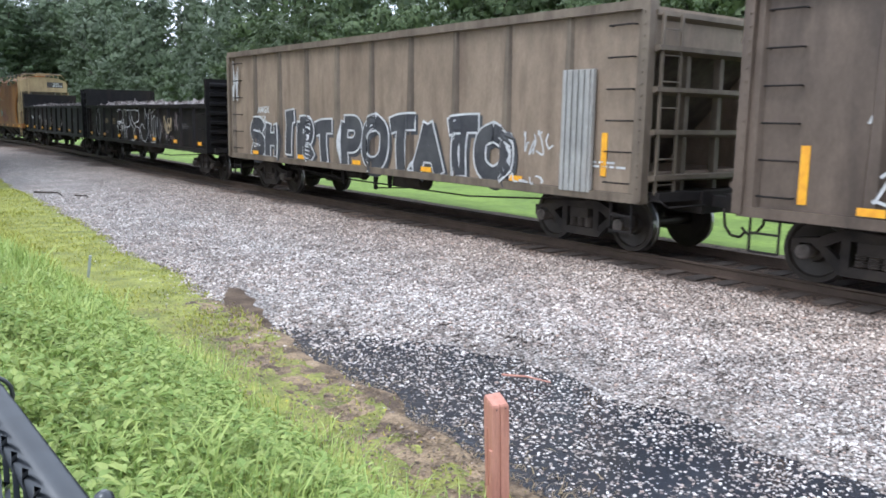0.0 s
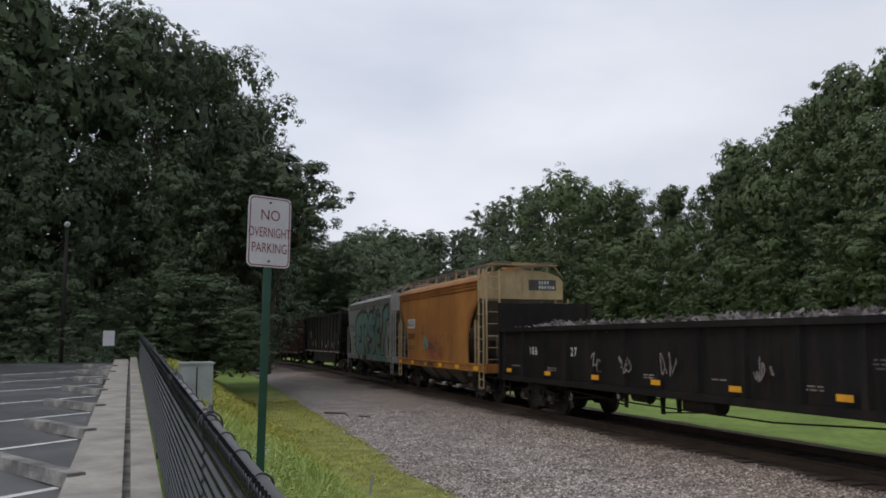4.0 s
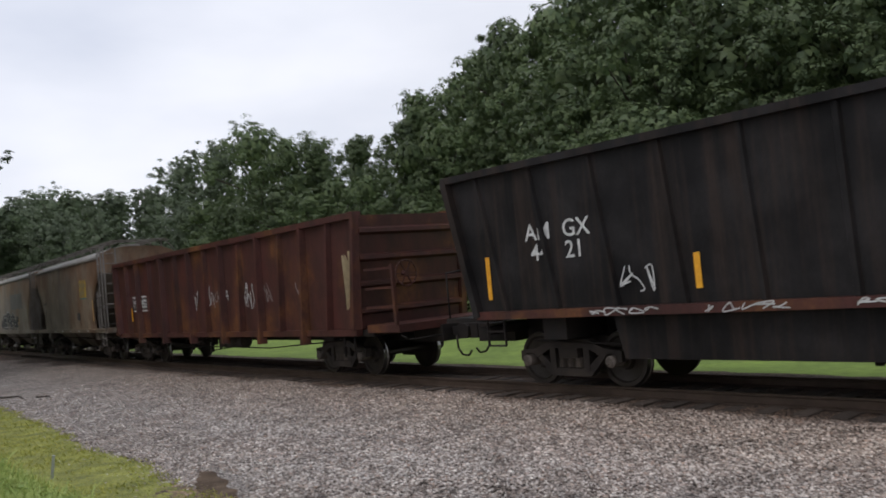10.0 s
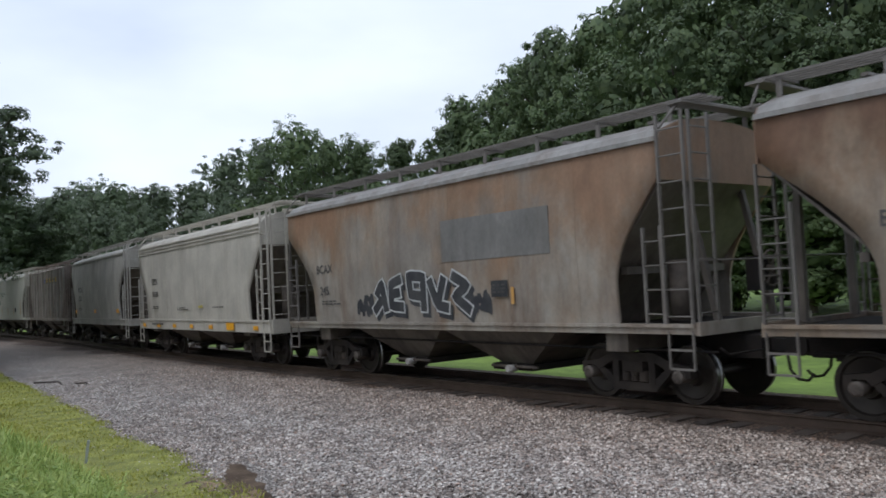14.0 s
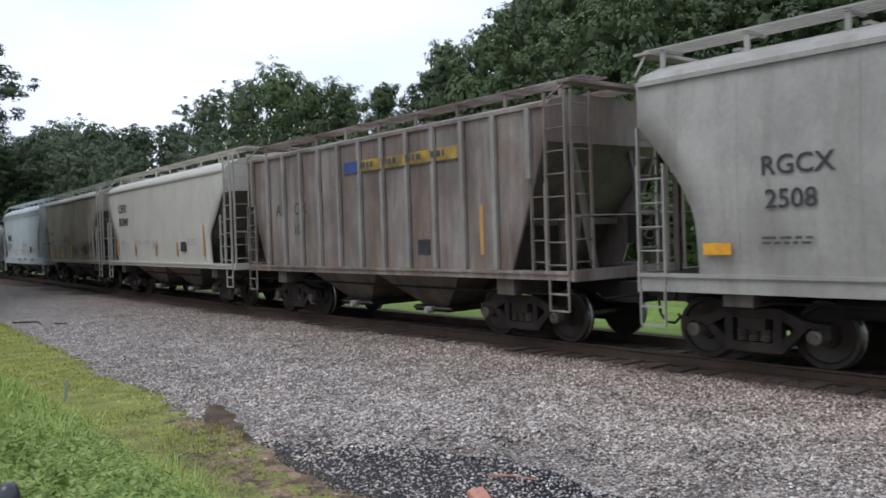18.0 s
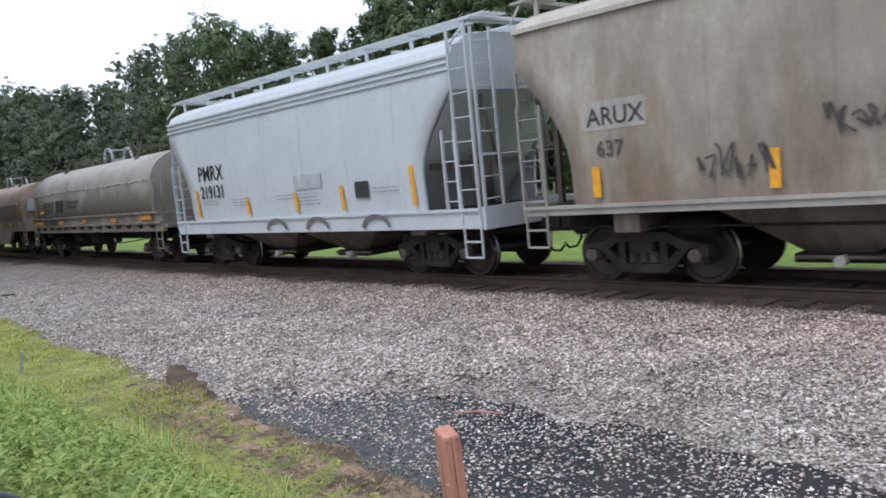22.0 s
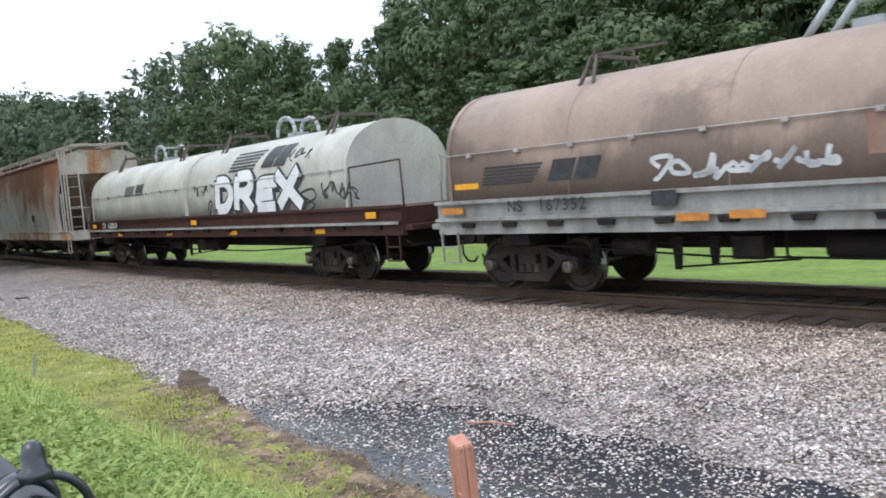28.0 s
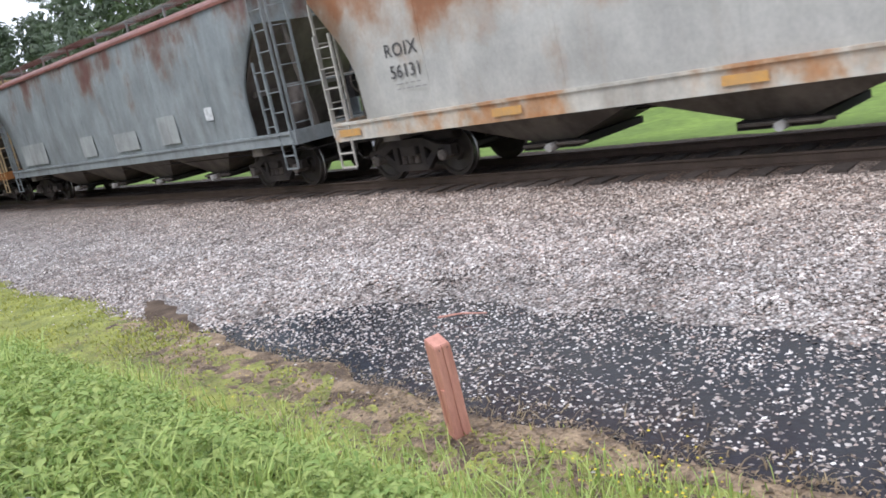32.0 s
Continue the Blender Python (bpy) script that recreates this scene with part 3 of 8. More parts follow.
def chain_fence():
    top = tagged(new("chain_link_fence"), "black vinyl-coated chain-link fence with a round top rail", "fence")
    at = lambda u, z=0.0: uv(u, fence_v(u), rail_z(u) + z)
    bm = bmesh.new()
    tube(bm, at(-9), at(29.5), 0.026, seg=20)
    part("top_rail", bm, M["fence_black"], top)
    side = (at(1) - at(0)).normalized()
    cross = Vector((side.y, -side.x, 0))
    u = -5.13
    while u < 29.8:
        bm = bmesh.new()
        p = at(u)
        tube(bm, p + Vector((0, 0, -1.15)), p + Vector((0, 0, -0.022)), 0.026, seg=12)
        post = part("fence_post", bm, M["fence_black"], top)
        bm = bmesh.new()
        ring_band(bm, p - Vector((0, 0, 0.004)), cross, Vector((0, 0, 1)), side, 0.050, 0.0048)
        part("loop_cap", bm, M["fence_black"], post)
        bm = bmesh.new()
        prof = ((0.044, 0.017), (0.053, 0.0165), (0.056, 0.012), (0.070, 0.011), (0.078, 0.0085), (0.082, 0.003))
        loft(bm, [[p + cross * r * math.cos(a) + side * r * math.sin(a) + Vector((0, 0, z)) for a in np.linspace(0, math.tau, 14, endpoint=False)] for z, r in prof], smooth=True)
        part("finial", bm, M["fence_black"], post)
        bm = bmesh.new()
        ring_band(bm, p + side * 0.06, cross, Vector((0, 0, 1)), side, 0.031, 0.007, 2.0)
        part("rail_sleeve", bm, M["fence_black"], post)
        u += 3.0
    for k in range(60):
        u = 0.9 + 0.45 * k + 0.1
        if abs((u - 0.87) % 3.0) < 0.2 or u > 29:
            continue
        bm = bmesh.new()
        p = at(u)
        ring_band(bm, p, cross, Vector((0, 0, 1)), side, 0.033, 0.0035)
        part("tie_wire", bm, M["fence_black"], top)
    # woven diamonds
    verts, faces = [], []
    step, rows, r = 0.056, 16, 0.0046
    u = 0.3
    k = 0
    while u < 29.5:
        fat = r if u < 5 else r * 1.35
        pts = []
        for j in range(2 * rows + 1):
            du = step / 2 * (1 if j % 2 else -1)
            pts.append((u + du, fence_v(u) - 0.028 + (0.004 if j % 2 else -0.004), rail_z(u) + 0.040 - j * 0.030))
        for j in range(2 * rows):
            a, b = Vector(uv(*pts[j][:2], pts[j][2])), Vector(uv(*pts[j + 1][:2], pts[j + 1][2]))
            i = len(verts)
            for p in (a, b):
                for dx, dz in ((fat, 0), (-fat * 0.5, fat * 0.9), (-fat * 0.5, -fat * 0.9)):
                    verts.append(p + cross * dx + Vector((0, 0, dz)))
            faces += [(i, i + 1, i + 4, i + 3), (i + 1, i + 2, i + 5, i + 4), (i + 2, i, i + 3, i + 5)]
        u += step
        k += 1
    mesh_object("chain_mesh", verts, faces, M["fence_black"], "", "", "stuff", parent=top)
    return top


chain_fence()


# ---- sign on its post ----
def flat_text(name, body, size, mat, parent, m, offset=0.0, sx=1.0):
    ob = link(name, text_mesh(body, size / 0.69, offset, 1.0, sx), mat, parent)
    w = max(v.co.x for v in ob.data.vertices)
    ob.matrix_local = m @ Matrix.Translation((-w / 2, 0, 0))
    return ob


def rounded(w, h, r, n=5):
    pts = []
    for cx, cz, a0 in ((w / 2 - r, h / 2 - r, 0), (-w / 2 + r, h / 2 - r, 90), (-w / 2 + r, -h / 2 + r, 180), (w / 2 - r, -h / 2 + r, 270)):
        for k in range(n + 1):
            a = radians(a0 + 90 * k / n)
            pts.append((cx + r * math.cos(a), cz + r * math.sin(a)))
    return pts


def parking_sign():
    top = tagged(new("parking_sign"), "white parking sign with dark red letters on a green post", "sign")
    bm = bmesh.new()
    prism_y(bm, rounded(0.305, 0.457, 0.035), -0.003, 0.003)
    panel = part("sign_panel", bm, M["sign_white"], top)
    bm = bmesh.new()
    out, inn = rounded(0.289, 0.441, 0.03), rounded(0.275, 0.427, 0.025)
    n = len(out)
    vo = [bm.verts.new((x, -0.0045, z)) for x, z in out]
    vi = [bm.verts.new((x, -0.0045, z)) for x, z in inn]
    for k in range(n):
        bm.faces.new((vo[k], vo[(k + 1) % n], vi[(k + 1) % n], vi[k]))
    part("border", bm, M["sign_red"], panel)
    for word, z, s, sx in (("NO", 0.075, 0.068, 0.92), ("OVERNIGHT", -0.035, 0.062, 0.60), ("PARKING", -0.135, 0.062, 0.68)):
        flat_text("lettering", word, s, M["sign_red"], panel, pose(0, -0.005, z, 90, 0, 0), 0.0, sx)
    for z in (0.19, -0.19):
        bm = bmesh.new()
        tube(bm, (0, -0.008, z), (0, 0.02, z), 0.008, seg=8)
        part("bolt", bm, M["spring_steel"], panel)
    bm = bmesh.new()
    prof = ((-0.028, 0.006), (-0.028, 0.010), (-0.014, 0.012), (-0.010, 0.036), (0.010, 0.036), (0.014, 0.012), (0.028, 0.010), (0.028, 0.006))
    loft(bm, [[(x, y, z) for x, y in prof] for z in (-2.75, 0.2)])
    part("sign_post", bm, M["pole_green"], top)
    return top


def text_mesh(body, size, offset=0.0, spacing=1.0, sx=1.0, shear=0.0):
    """The outline of letters as a mesh, in the built-in font."""
    cu = bpy.data.curves.new("lettering", 'FONT')
    cu.body, cu.size, cu.offset, cu.space_character, cu.shear = body, size, offset, spacing, shear
    cu.align_x, cu.align_y = 'LEFT', 'BOTTOM_BASELINE'
    cu.resolution_u = 3
    ob = new("lettering", cu)
    bpy.context.view_layer.update()
    me = bpy.data.meshes.new_from_object(ob.evaluated_get(bpy.context.evaluated_depsgraph_get()))
    bpy.data.objects.remove(ob)
    if sx != 1.0:
        for v in me.vertices:
            v.co.x *= sx
    me.materials.clear()
    return me


M["spring_steel"] = material("spring_steel", (0.125, 0.10, 0.080), 0.7, 0.1, color2=(0.07, 0.055, 0.045), scale=5)
M["bearing_cap"] = material("bearing_cap", (0.15, 0.125, 0.105), 0.7, 0.1, color2=(0.07, 0.056, 0.046), scale=6)
sg = parking_sign()
sg.matrix_world = pose(-2.78, 4.67, 2.775, 0, 1.0, 58)


# ---- small things along the bank ----
def wood_post():
    bm = bmesh.new()
    w = 0.06
    out = ((-1, -1), (-0.15, -1.02), (-0.08, -0.82), (-0.02, -1.0), (1, -1), (1.02, 0.1), (1, 1), (-1, 1))
    rings = []
    for k in range(9):
        z = -0.3 + 0.99 * k / 8
        rings.append([(x * w + 0.004 * noise.noise(Vector((x, y, z * 3))), y * w + 0.004 * noise.noise(Vector((x + 5, y, z * 3))), z if k < 8 else 0.675 + 0.02 * y) for x, y in out])
    rings.append([(x * w * 0.9, y * w * 0.9, 0.69 + 0.02 * y) for x, y in out])
    loft(bm, rings)
    box(bm, -w - 0.014, -w + 0.0, -w * 1.05, -w * 0.35, -0.05, 0.36)
    box(bm, -w - 0.006, -w + 0.0, w * 0.1, w * 0.5, 0.1, 0.5)
    ob = part("wooden_post", bm, M["post_wood"])
    p = uv(4.03, 3.47, -0.385)
    ob.matrix_world = pose(p.x + 0.05, p.y, p.z, 1, -3, 24)
    tagged(ob, "short weathered pinkish wooden post with a split side", "post")
    for dx, dy in ((-0.03, -0.0612), (0.035, -0.0612)):
        bm = bmesh.new()
        tube(bm, (dx, dy, 0.64), (dx, dy - 0.004, 0.64), 0.005, seg=6)
        part("nail", bm, M["spring_steel"], ob)


wood_post()


def twig(name, a, b, r, label, bend=0.05, mat="tie_wood"):
    bm = bmesh.new()
    a, b = Vector(a), Vector(b)
    m = (a + b) / 2 + Vector((bend, bend, 0.02))
    tube(bm, a, m, r, r * 0.8, 6)
    tube(bm, m, b, r * 0.8, r * 0.5, 6)
    tagged(part(name, bm, M[mat]), label, "stick")


twig("stick", uv(5.98, 5.28, -0.37), uv(5.52, 5.50, -0.365), 0.012, "pinkish wooden stick lying on wet stones", 0.0, "post_wood")
twig("branch", uv(26.8, 5.2, -0.24), uv(25.2, 5.6, -0.22), 0.03, "dark fallen branch on the ballast", 0.2)
twig("branch", uv(25.0, 5.9, -0.22), uv(24.0, 6.0, -0.2), 0.025, "dark fallen branch on the ballast", 0.1)


def stake():
    bm = bmesh.new()
    box(bm, -0.02, 0.02, -0.02, 0.02, -0.2, 0.36)
    ob = part("marker_stake", bm, M["grey_box"])
    p = uv(13.3, 3.27, ground_z(13.3, 3.27))
    ob.matrix_world = pose(p.x, p.y, p.z, 4, 8, 20)
    tagged(ob, "thin blue-grey marker stake in the grass", "stake")


stake()


def utility_box():
    ob = tagged(new("utility_cabinet"), "pale grey steel utility cabinet behind the fence", "cabinet")
    bm = bmesh.new()
    box(bm, -0.30, 0.30, -0.25, 0.25, 0, 0.86)
    body = part("body", bm, M["grey_box"], ob)
    bm = bmesh.new()
    box(bm, -0.33, 0.33, -0.28, 0.28, 0.861, 0.90)
    part("lid", bm, M["grey_box"], ob)
    bm = bmesh.new()
    box(bm, -0.01, 0.01, -0.262, -0.251, 0.05, 0.80)
    part("door_seam", bm, M["black_steel"], body)
    p = uv(17.0, 0.72, 0.76)
    ob.matrix_world = pose(p.x, p.y, p.z, 0, 0, 40)
    bm = bmesh.new()
    box(bm, -0.09, 0.09, -0.06, 0.06, 0.0, 0.22)
    m = part("meter_box", bm, M["sign_white"])
    bm = bmesh.new()
    box(bm, -0.06, 0.06, -0.075, -0.061, 0.04, 0.16)
    part("dial", bm, M["black_steel"], m)
    p = uv(10.5, 1.2, ground_z(10.5, 1.2) - 0.02)
    m.matrix_world = pose(p.x, p.y, p.z, 0, 0, 45)
    tagged(m, "small white utility box with a black front", "utility box")


utility_box()


def bearing(az, d, z=0.0):
    a = radians(az)
    return (math.sin(a) * d, math.cos(a) * d, z)


def lot_end():
    ob = tagged(new("notice_sign"), "small white notice on a thin post at the car park's end", "sign")
    bm = bmesh.new()
    box(bm, -0.18, 0.18, -0.01, 0.01, -0.25, 0.25)
    part("sign_panel", bm, M["sign_white"], ob)
    bm = bmesh.new()
    box(bm, -0.02, 0.02, 0.011, 0.05, -1.2, 0.2)
    part("sign_post", bm, M["pole_green"], ob)
    ob.matrix_world = pose(*bearing(-39.8, 30, 2.15), 0, 0, 40)
    lamp = tagged(new("lamp_post"), "dark lamp post with a pale globe among the trees", "lamp post")
    bm = bmesh.new()
    tube(bm, (0, 0, 0), (0, 0, 4.4), 0.07, 0.05, 8)
    part("pole", bm, M["black_steel"], lamp)
    bm = bmesh.new()
    bmesh.ops.create_uvsphere(bm, u_segments=12, v_segments=8, radius=0.10, matrix=Matrix.Translation((0, 0, 4.6)))
    part("globe", bm, M["grey_box"], lamp)
    lamp.matrix_world = pose(*bearing(-42.5, 30, 1.3))


lot_end()


# ---- grass, weeds and straw ----
def blades(name, count, pick, mat, h0, h1, w, lean, label, cat, seed):
    rnd = random.Random(seed)
    verts, faces = [], []
    n = 0
    while n < count:
        u, v, k = pick(rnd)
        if u is None:
            continue
        z = max(ground_z(u, v), -0.41)
        a = rnd.uniform(0, math.tau)
        h = rnd.uniform(h0, h1) * k
        dx, dy = math.cos(a), math.sin(a)
        le = rnd.uniform(0.1, lean) * h
        ww = w * rnd.uniform(0.6, 1.3) * (0.6 + 0.4 * k) * (1 + max(0, u) / 14)
        p = uv(u, v, z - 0.01)
        i = len(verts)
        q = Vector((-dy * ww, dx * ww, 0))
        m = p + Vector((dx * le * 0.35, dy * le * 0.35, h * 0.6))
        t = p + Vector((dx * le, dy * le, h * (1 - 0.12 * lean)))
        verts += [p - q, p + q, m + q * 0.8, m - q * 0.8, t]
        faces += [(i, i + 1, i + 2, i + 3), (i + 3, i + 2, i + 4)]
        n += 1
    return mesh_object(name, verts, faces, M[mat], label, cat, "stuff")


def pick_grass(rnd):
    u = 1.0 + 34 * rnd.random() ** 1.6 if rnd.random() < 0.8 else rnd.uniform(-9, 1.2)
    v = rnd.uniform(0.3, edge_v(u) + 0.1)
    if puddle(u, v) > 0.6 and v > edge_v(u) - 0.1 and rnd.random() < 0.9:
        return None, None, None
    bare = smooth(2.9, 3.2, v) * smooth(10, 7.5, u)
    if rnd.random() < bare * (0.82 + 1.1 * noise.noise(Vector((u * 1.6, v * 1.6, 6)))):
        return None, None, None
    if noise.noise(Vector((u * 0.8, v * 1.4, 33))) < -0.25 and rnd.random() < 0.6 * smooth(1.8, 2.6, v):
        return None, None, None
    return u, v, (0.95 + 0.6 * noise.noise(Vector((u * 0.9, v * 0.9, 1)))) * (1 - 0.55 * smooth(2.3, 3.0, v - 0.03 * u))


blades("grass", 86000, pick_grass, "grass", 0.06, 0.17, 0.006, 0.9, "yellowish green grass on the bank", "grass", 11)


def pick_straw(rnd):
    u = rnd.uniform(0.5, 10)
    return u, 3.45 + 0.02 * u + rnd.gauss(0, 0.28), 1.0


blades("straw", 9000, pick_straw, "dry_grass", 0.015, 0.05, 0.0035, 4.0, "flattened dead straw on bare soil", "straw", 13)


def litter():
    """Dead brown leaves and chips lying on the bare soil."""
    rnd = random.Random(17)
    verts, faces = [], []
    while len(faces) < 7000:
        u = rnd.uniform(0.8, 10.8)
        v = rnd.uniform(2.7, edge_v(u) + 0.15)
        if noise.noise(Vector((u * 1.3, v * 1.3, 21))) < -0.1 and rnd.random() < 0.8:
            continue
        p = uv(u, v, max(ground_z(u, v), -0.405) + rnd.uniform(0.012, 0.03))
        a, q = rnd.uniform(0, math.tau), rnd.uniform(0.008, 0.024)
        e, g = Vector((math.cos(a), math.sin(a), rnd.uniform(-.4, .4))) * q, Vector((-math.sin(a), math.cos(a), rnd.uniform(-.4, .4))) * q * 0.6
        i = len(verts)
        verts += [p - e, p + g, p + e, p - g]
        faces.append((i, i + 1, i + 2, i + 3))
    mesh_object("leaf_litter", verts, faces, M["litter"], "dead brown leaves and chips on bare soil", "leaf litter", "stuff")


M["litter"] = leaf_material("litter", (0.34, 0.24, 0.15), (0.05, 0.035, 0.024), 0.05)
litter()


def pick_among(rnd):
    u = 0.4 + 13 * rnd.random() ** 1.4
    v = rnd.uniform(0.35, 2.75)
    return u, v, 0.75 + 0.7 * noise.noise(Vector((u * 1.3, v * 1.3, 15)))


blades("bank_grass", 20000, pick_among, "weeds", 0.14, 0.46, 0.0042, 0.9, "long thin grass among the weeds", "grass", 15)


def weeds():
    """Leafy knee-high weeds on the bank: stems with toothed broad leaves."""
    rnd = random.Random(21)
    verts, faces = [], []
    n = 0
    while n < 4000:
        u = 0.3 + 13 * rnd.random() ** 1.5
        v = rnd.uniform(0.32, 3.0)
        lim = 2.45 + 0.03 * u + 0.35 * noise.noise(Vector((u * 0.8, 7, 7)))
        if v > lim or rnd.random() > 1.1 - u / 10 + 0.5 * noise.noise(Vector((u * 0.7, v * 0.9, 27))):
            continue
        base = uv(u, v, ground_z(u, v))
        h = rnd.uniform(0.14, 0.40) * (1.0 + 0.7 * noise.noise(Vector((u * 1.1, v * 1.1, 19)))) * (1.0 - 0.35 * smooth(lim - 0.7, lim, v))
        tilt = Vector((rnd.uniform(-.25, .25), rnd.uniform(-.25, .25), 1)).normalized()
        for k in range(rnd.randint(11, 18)):
            t = 0.35 + 0.65 * rnd.random()
            p = base + tilt * h * t
            a = rnd.uniform(0, math.tau)
            out = Vector((math.cos(a), math.sin(a), rnd.uniform(-0.5, 0.7))).normalized()
            ln = rnd.uniform(0.032, 0.082) * (1.25 - 0.4 * t)
            side = out.cross(Vector((0, 0, 1))).normalized() * ln * rnd.uniform(0.20, 0.34)
            up = side.cross(out).normalized()
            p = p + out * ln * 0.35
            i = len(verts)
            verts += [p, p + out * ln * 0.35 + side + up * ln * .10, p + out * ln * 0.62 + side * 0.75 + up * ln * .06, p + out * ln - up * ln * 0.18, p + out * ln * 0.62 - side * 0.75 + up * ln * .06, p + out * ln * 0.35 - side + up * ln * .10, p + out * ln * 0.5 - up * ln * 0.04]
            faces += [(i, i + 1, i + 6), (i + 1, i + 2, i + 6), (i + 2, i + 3, i + 6), (i + 3, i + 4, i + 6), (i + 4, i + 5, i + 6), (i + 5, i, i + 6)]
        n += 1
    mesh_object("weeds", verts, faces, M["weeds"], "leafy bright green weeds on the bank", "weeds", "stuff")
    verts, faces = [], []
    for _ in range(150):
        u, v = (rnd.gauss(2.35, 0.35), rnd.gauss(3.3, 0.16)) if rnd.random() < 0.5 else (rnd.uniform(4.6, 7.5), rnd.uniform(2.9, 3.7))
        h = rnd.uniform(0.1, 0.28)
        p = uv(u, v, ground_z(u, v) + h)
        i = len(verts)
        s = rnd.uniform(0.006, 0.012)
        verts += [p + Vector((s, 0, 0)), p + Vector((0, s, 0.004)), p - Vector((s, 0, 0)), p - Vector((0, s, -0.004))]
        faces.append((i, i + 1, i + 2, i + 3))
    mesh_object("wild_flowers", verts, faces, M["flower"], "small yellow wild flowers by the puddle", "flowers", "stuff")

    def pick_tall(r):
        if r.random() < 0.5:
            return r.gauss(2.35, 0.4), r.gauss(3.3, 0.16), 1.0
        return r.uniform(3.2, 9), r.uniform(2.5, 3.3), 1.0
    blades("tall_grass", 1000, pick_tall, "weeds", 0.06, 0.22, 0.004, 0.9, "thin tall grass stems by the ditch", "grass", 14)


weeds()


# ---- trees ----
def tree_mesh(seed, height, spread, leaves, size, base=0.1, lobes_n=52):
    """A trunk with limbs, and a broad crown: uneven lobes, each made of many small leaf sprays."""
    rnd = random.Random(seed)
    bt = bmesh.new()
    th = height * 0.6
    pts = [Vector((rnd.uniform(-.15, .15) * k, rnd.uniform(-.15, .15) * k, th * k / 4)) for k in range(5)]
    for k in range(4):
        tube(bt, pts[k], pts[k + 1], height * 0.018 * (1 - k * 0.17), height * 0.018 * (1 - (k + 1) * 0.17), 8, False)
    lobes = []
    zc, rz = height * (base + 0.94) / 2, height * (0.94 - base) / 2
    for k in range(lobes_n):
        t = 2 * (k + 0.5) / lobes_n - 1
        a = k * 2.39996 + rnd.uniform(-.5, .5)
        wide = (1 - abs(t) ** (2.6 if t > 0 else 3.5)) ** 0.5
        grow = rnd.uniform(0.62, 1.02) * (1 + 0.26 * noise.noise(Vector((math.cos(a) * 1.3, math.sin(a) * 1.3, t * 1.6 + seed))))
        c = Vector((math.cos(a) * spread * wide * grow, math.sin(a) * spread * wide * grow, zc + rz * t * (0.88 + 0.14 * rnd.random())))
        lobes.append((c, spread * rnd.uniform(0.17, 0.34)))
        if k % 4 == 0:
            tube(bt, pts[min(4, 1 + k * 4 // lobes_n)], c, height * 0.006, height * 0.002, 5, False)
    core = [(Vector((rnd.uniform(-.2, .2) * spread, rnd.uniform(-.2, .2) * spread, height * (base + (0.84 - base) * (0.08 + 0.18 * k)))), spread * 0.6) for k in range(6)]
    trunk = bpy.data.meshes.new("trunk")
    bt.to_mesh(trunk)
    bt.free()
    trunk.materials.append(M["bark"])
    verts, faces = [], []

    def leaf(p, n, s):
        t = n.cross(Vector((rnd.uniform(-1, 1), rnd.uniform(-1, 1), rnd.uniform(-1, 1)))).normalized()
        b = n.cross(t)
        i = len(verts)
        verts.extend((p - t * s * 0.8 - b * s * 0.4, p + t * s * 0.8 - b * s * 0.4, p + b * s * 0.9))
        faces.append((i, i + 1, i + 2))

    total = sum(r * r for c, r in lobes)
    for c, r in lobes:
        n = int(leaves * 0.80 * r * r / total)
        sprays = max(5, n // 30)
        for _ in range(sprays):
            z = rnd.uniform(-0.5, 1)
            a = rnd.uniform(0, math.tau)
            q = math.sqrt(max(0, 1 - z * z))
            nrm = Vector((q * math.cos(a), q * math.sin(a), z))
            rr = r * rnd.uniform(0.72, 1.0) * (1 + 0.3 * noise.noise(nrm * 2.4 + c))
            pc = c + Vector((nrm.x * rr, nrm.y * rr, nrm.z * rr * 0.8))
            pr = rnd.uniform(0.24, 0.44)
            for _ in range(n // sprays):
                d = Vector((rnd.gauss(0, 1), rnd.gauss(0, 1), rnd.gauss(0.25, 0.8))).normalized()
                k = rnd.random() ** 0.4 * pr
                p = pc + Vector((d.x * k * 1.2, d.y * k * 1.2, d.z * k * 0.7 - 0.25 * k * k / pr))
                leaf(p, (d * 0.7 + nrm * 0.7 + Vector((rnd.uniform(-.45, .45), rnd.uniform(-.45, .45), 0.6))).normalized(), size * rnd.uniform(0.55, 1.25))
        # oversized filler leaves inside the lobe, added to block sky light showing through
        for _ in range(int(leaves * 0.07 * r * r / total)):
            d = Vector((rnd.gauss(0, 1), rnd.gauss(0, 1), rnd.gauss(0, 1))).normalized()
            leaf(c + d * r * rnd.uniform(0.15, 0.5), d, size * 2.0)
    # still larger filler leaves in the core, added to close see-through gaps
    for c, r in core:
        for _ in range(int(leaves * 0.13 / 6)):
            d = Vector((rnd.gauss(0, 1), rnd.gauss(0, 1), rnd.gauss(0, 0.9))).normalized()
            leaf(c + d * r * rnd.uniform(0.3, 0.78), d, size * 3.0)
    first = len(faces)
    # two small pale flecks on every fifth lobe
    for c, r in lobes[::5]:
        a = rnd.uniform(0, math.tau)
        d = Vector((math.cos(a), math.sin(a), 0.35)).normalized()
        for _ in range(2):
            leaf(c + d * r * 1.05 + Vector((rnd.uniform(-.03, .03), 0, 0)), (d + Vector((rnd.uniform(-.5, .5), rnd.uniform(-.5, .5), 0))).normalized(), 0.055)
    crown = bpy.data.meshes.new("crown")
    crown.from_pydata([tuple(v) for v in verts], [], faces)
    for p in crown.polygons[first:]:
        p.material_index = 1
    return trunk, crown


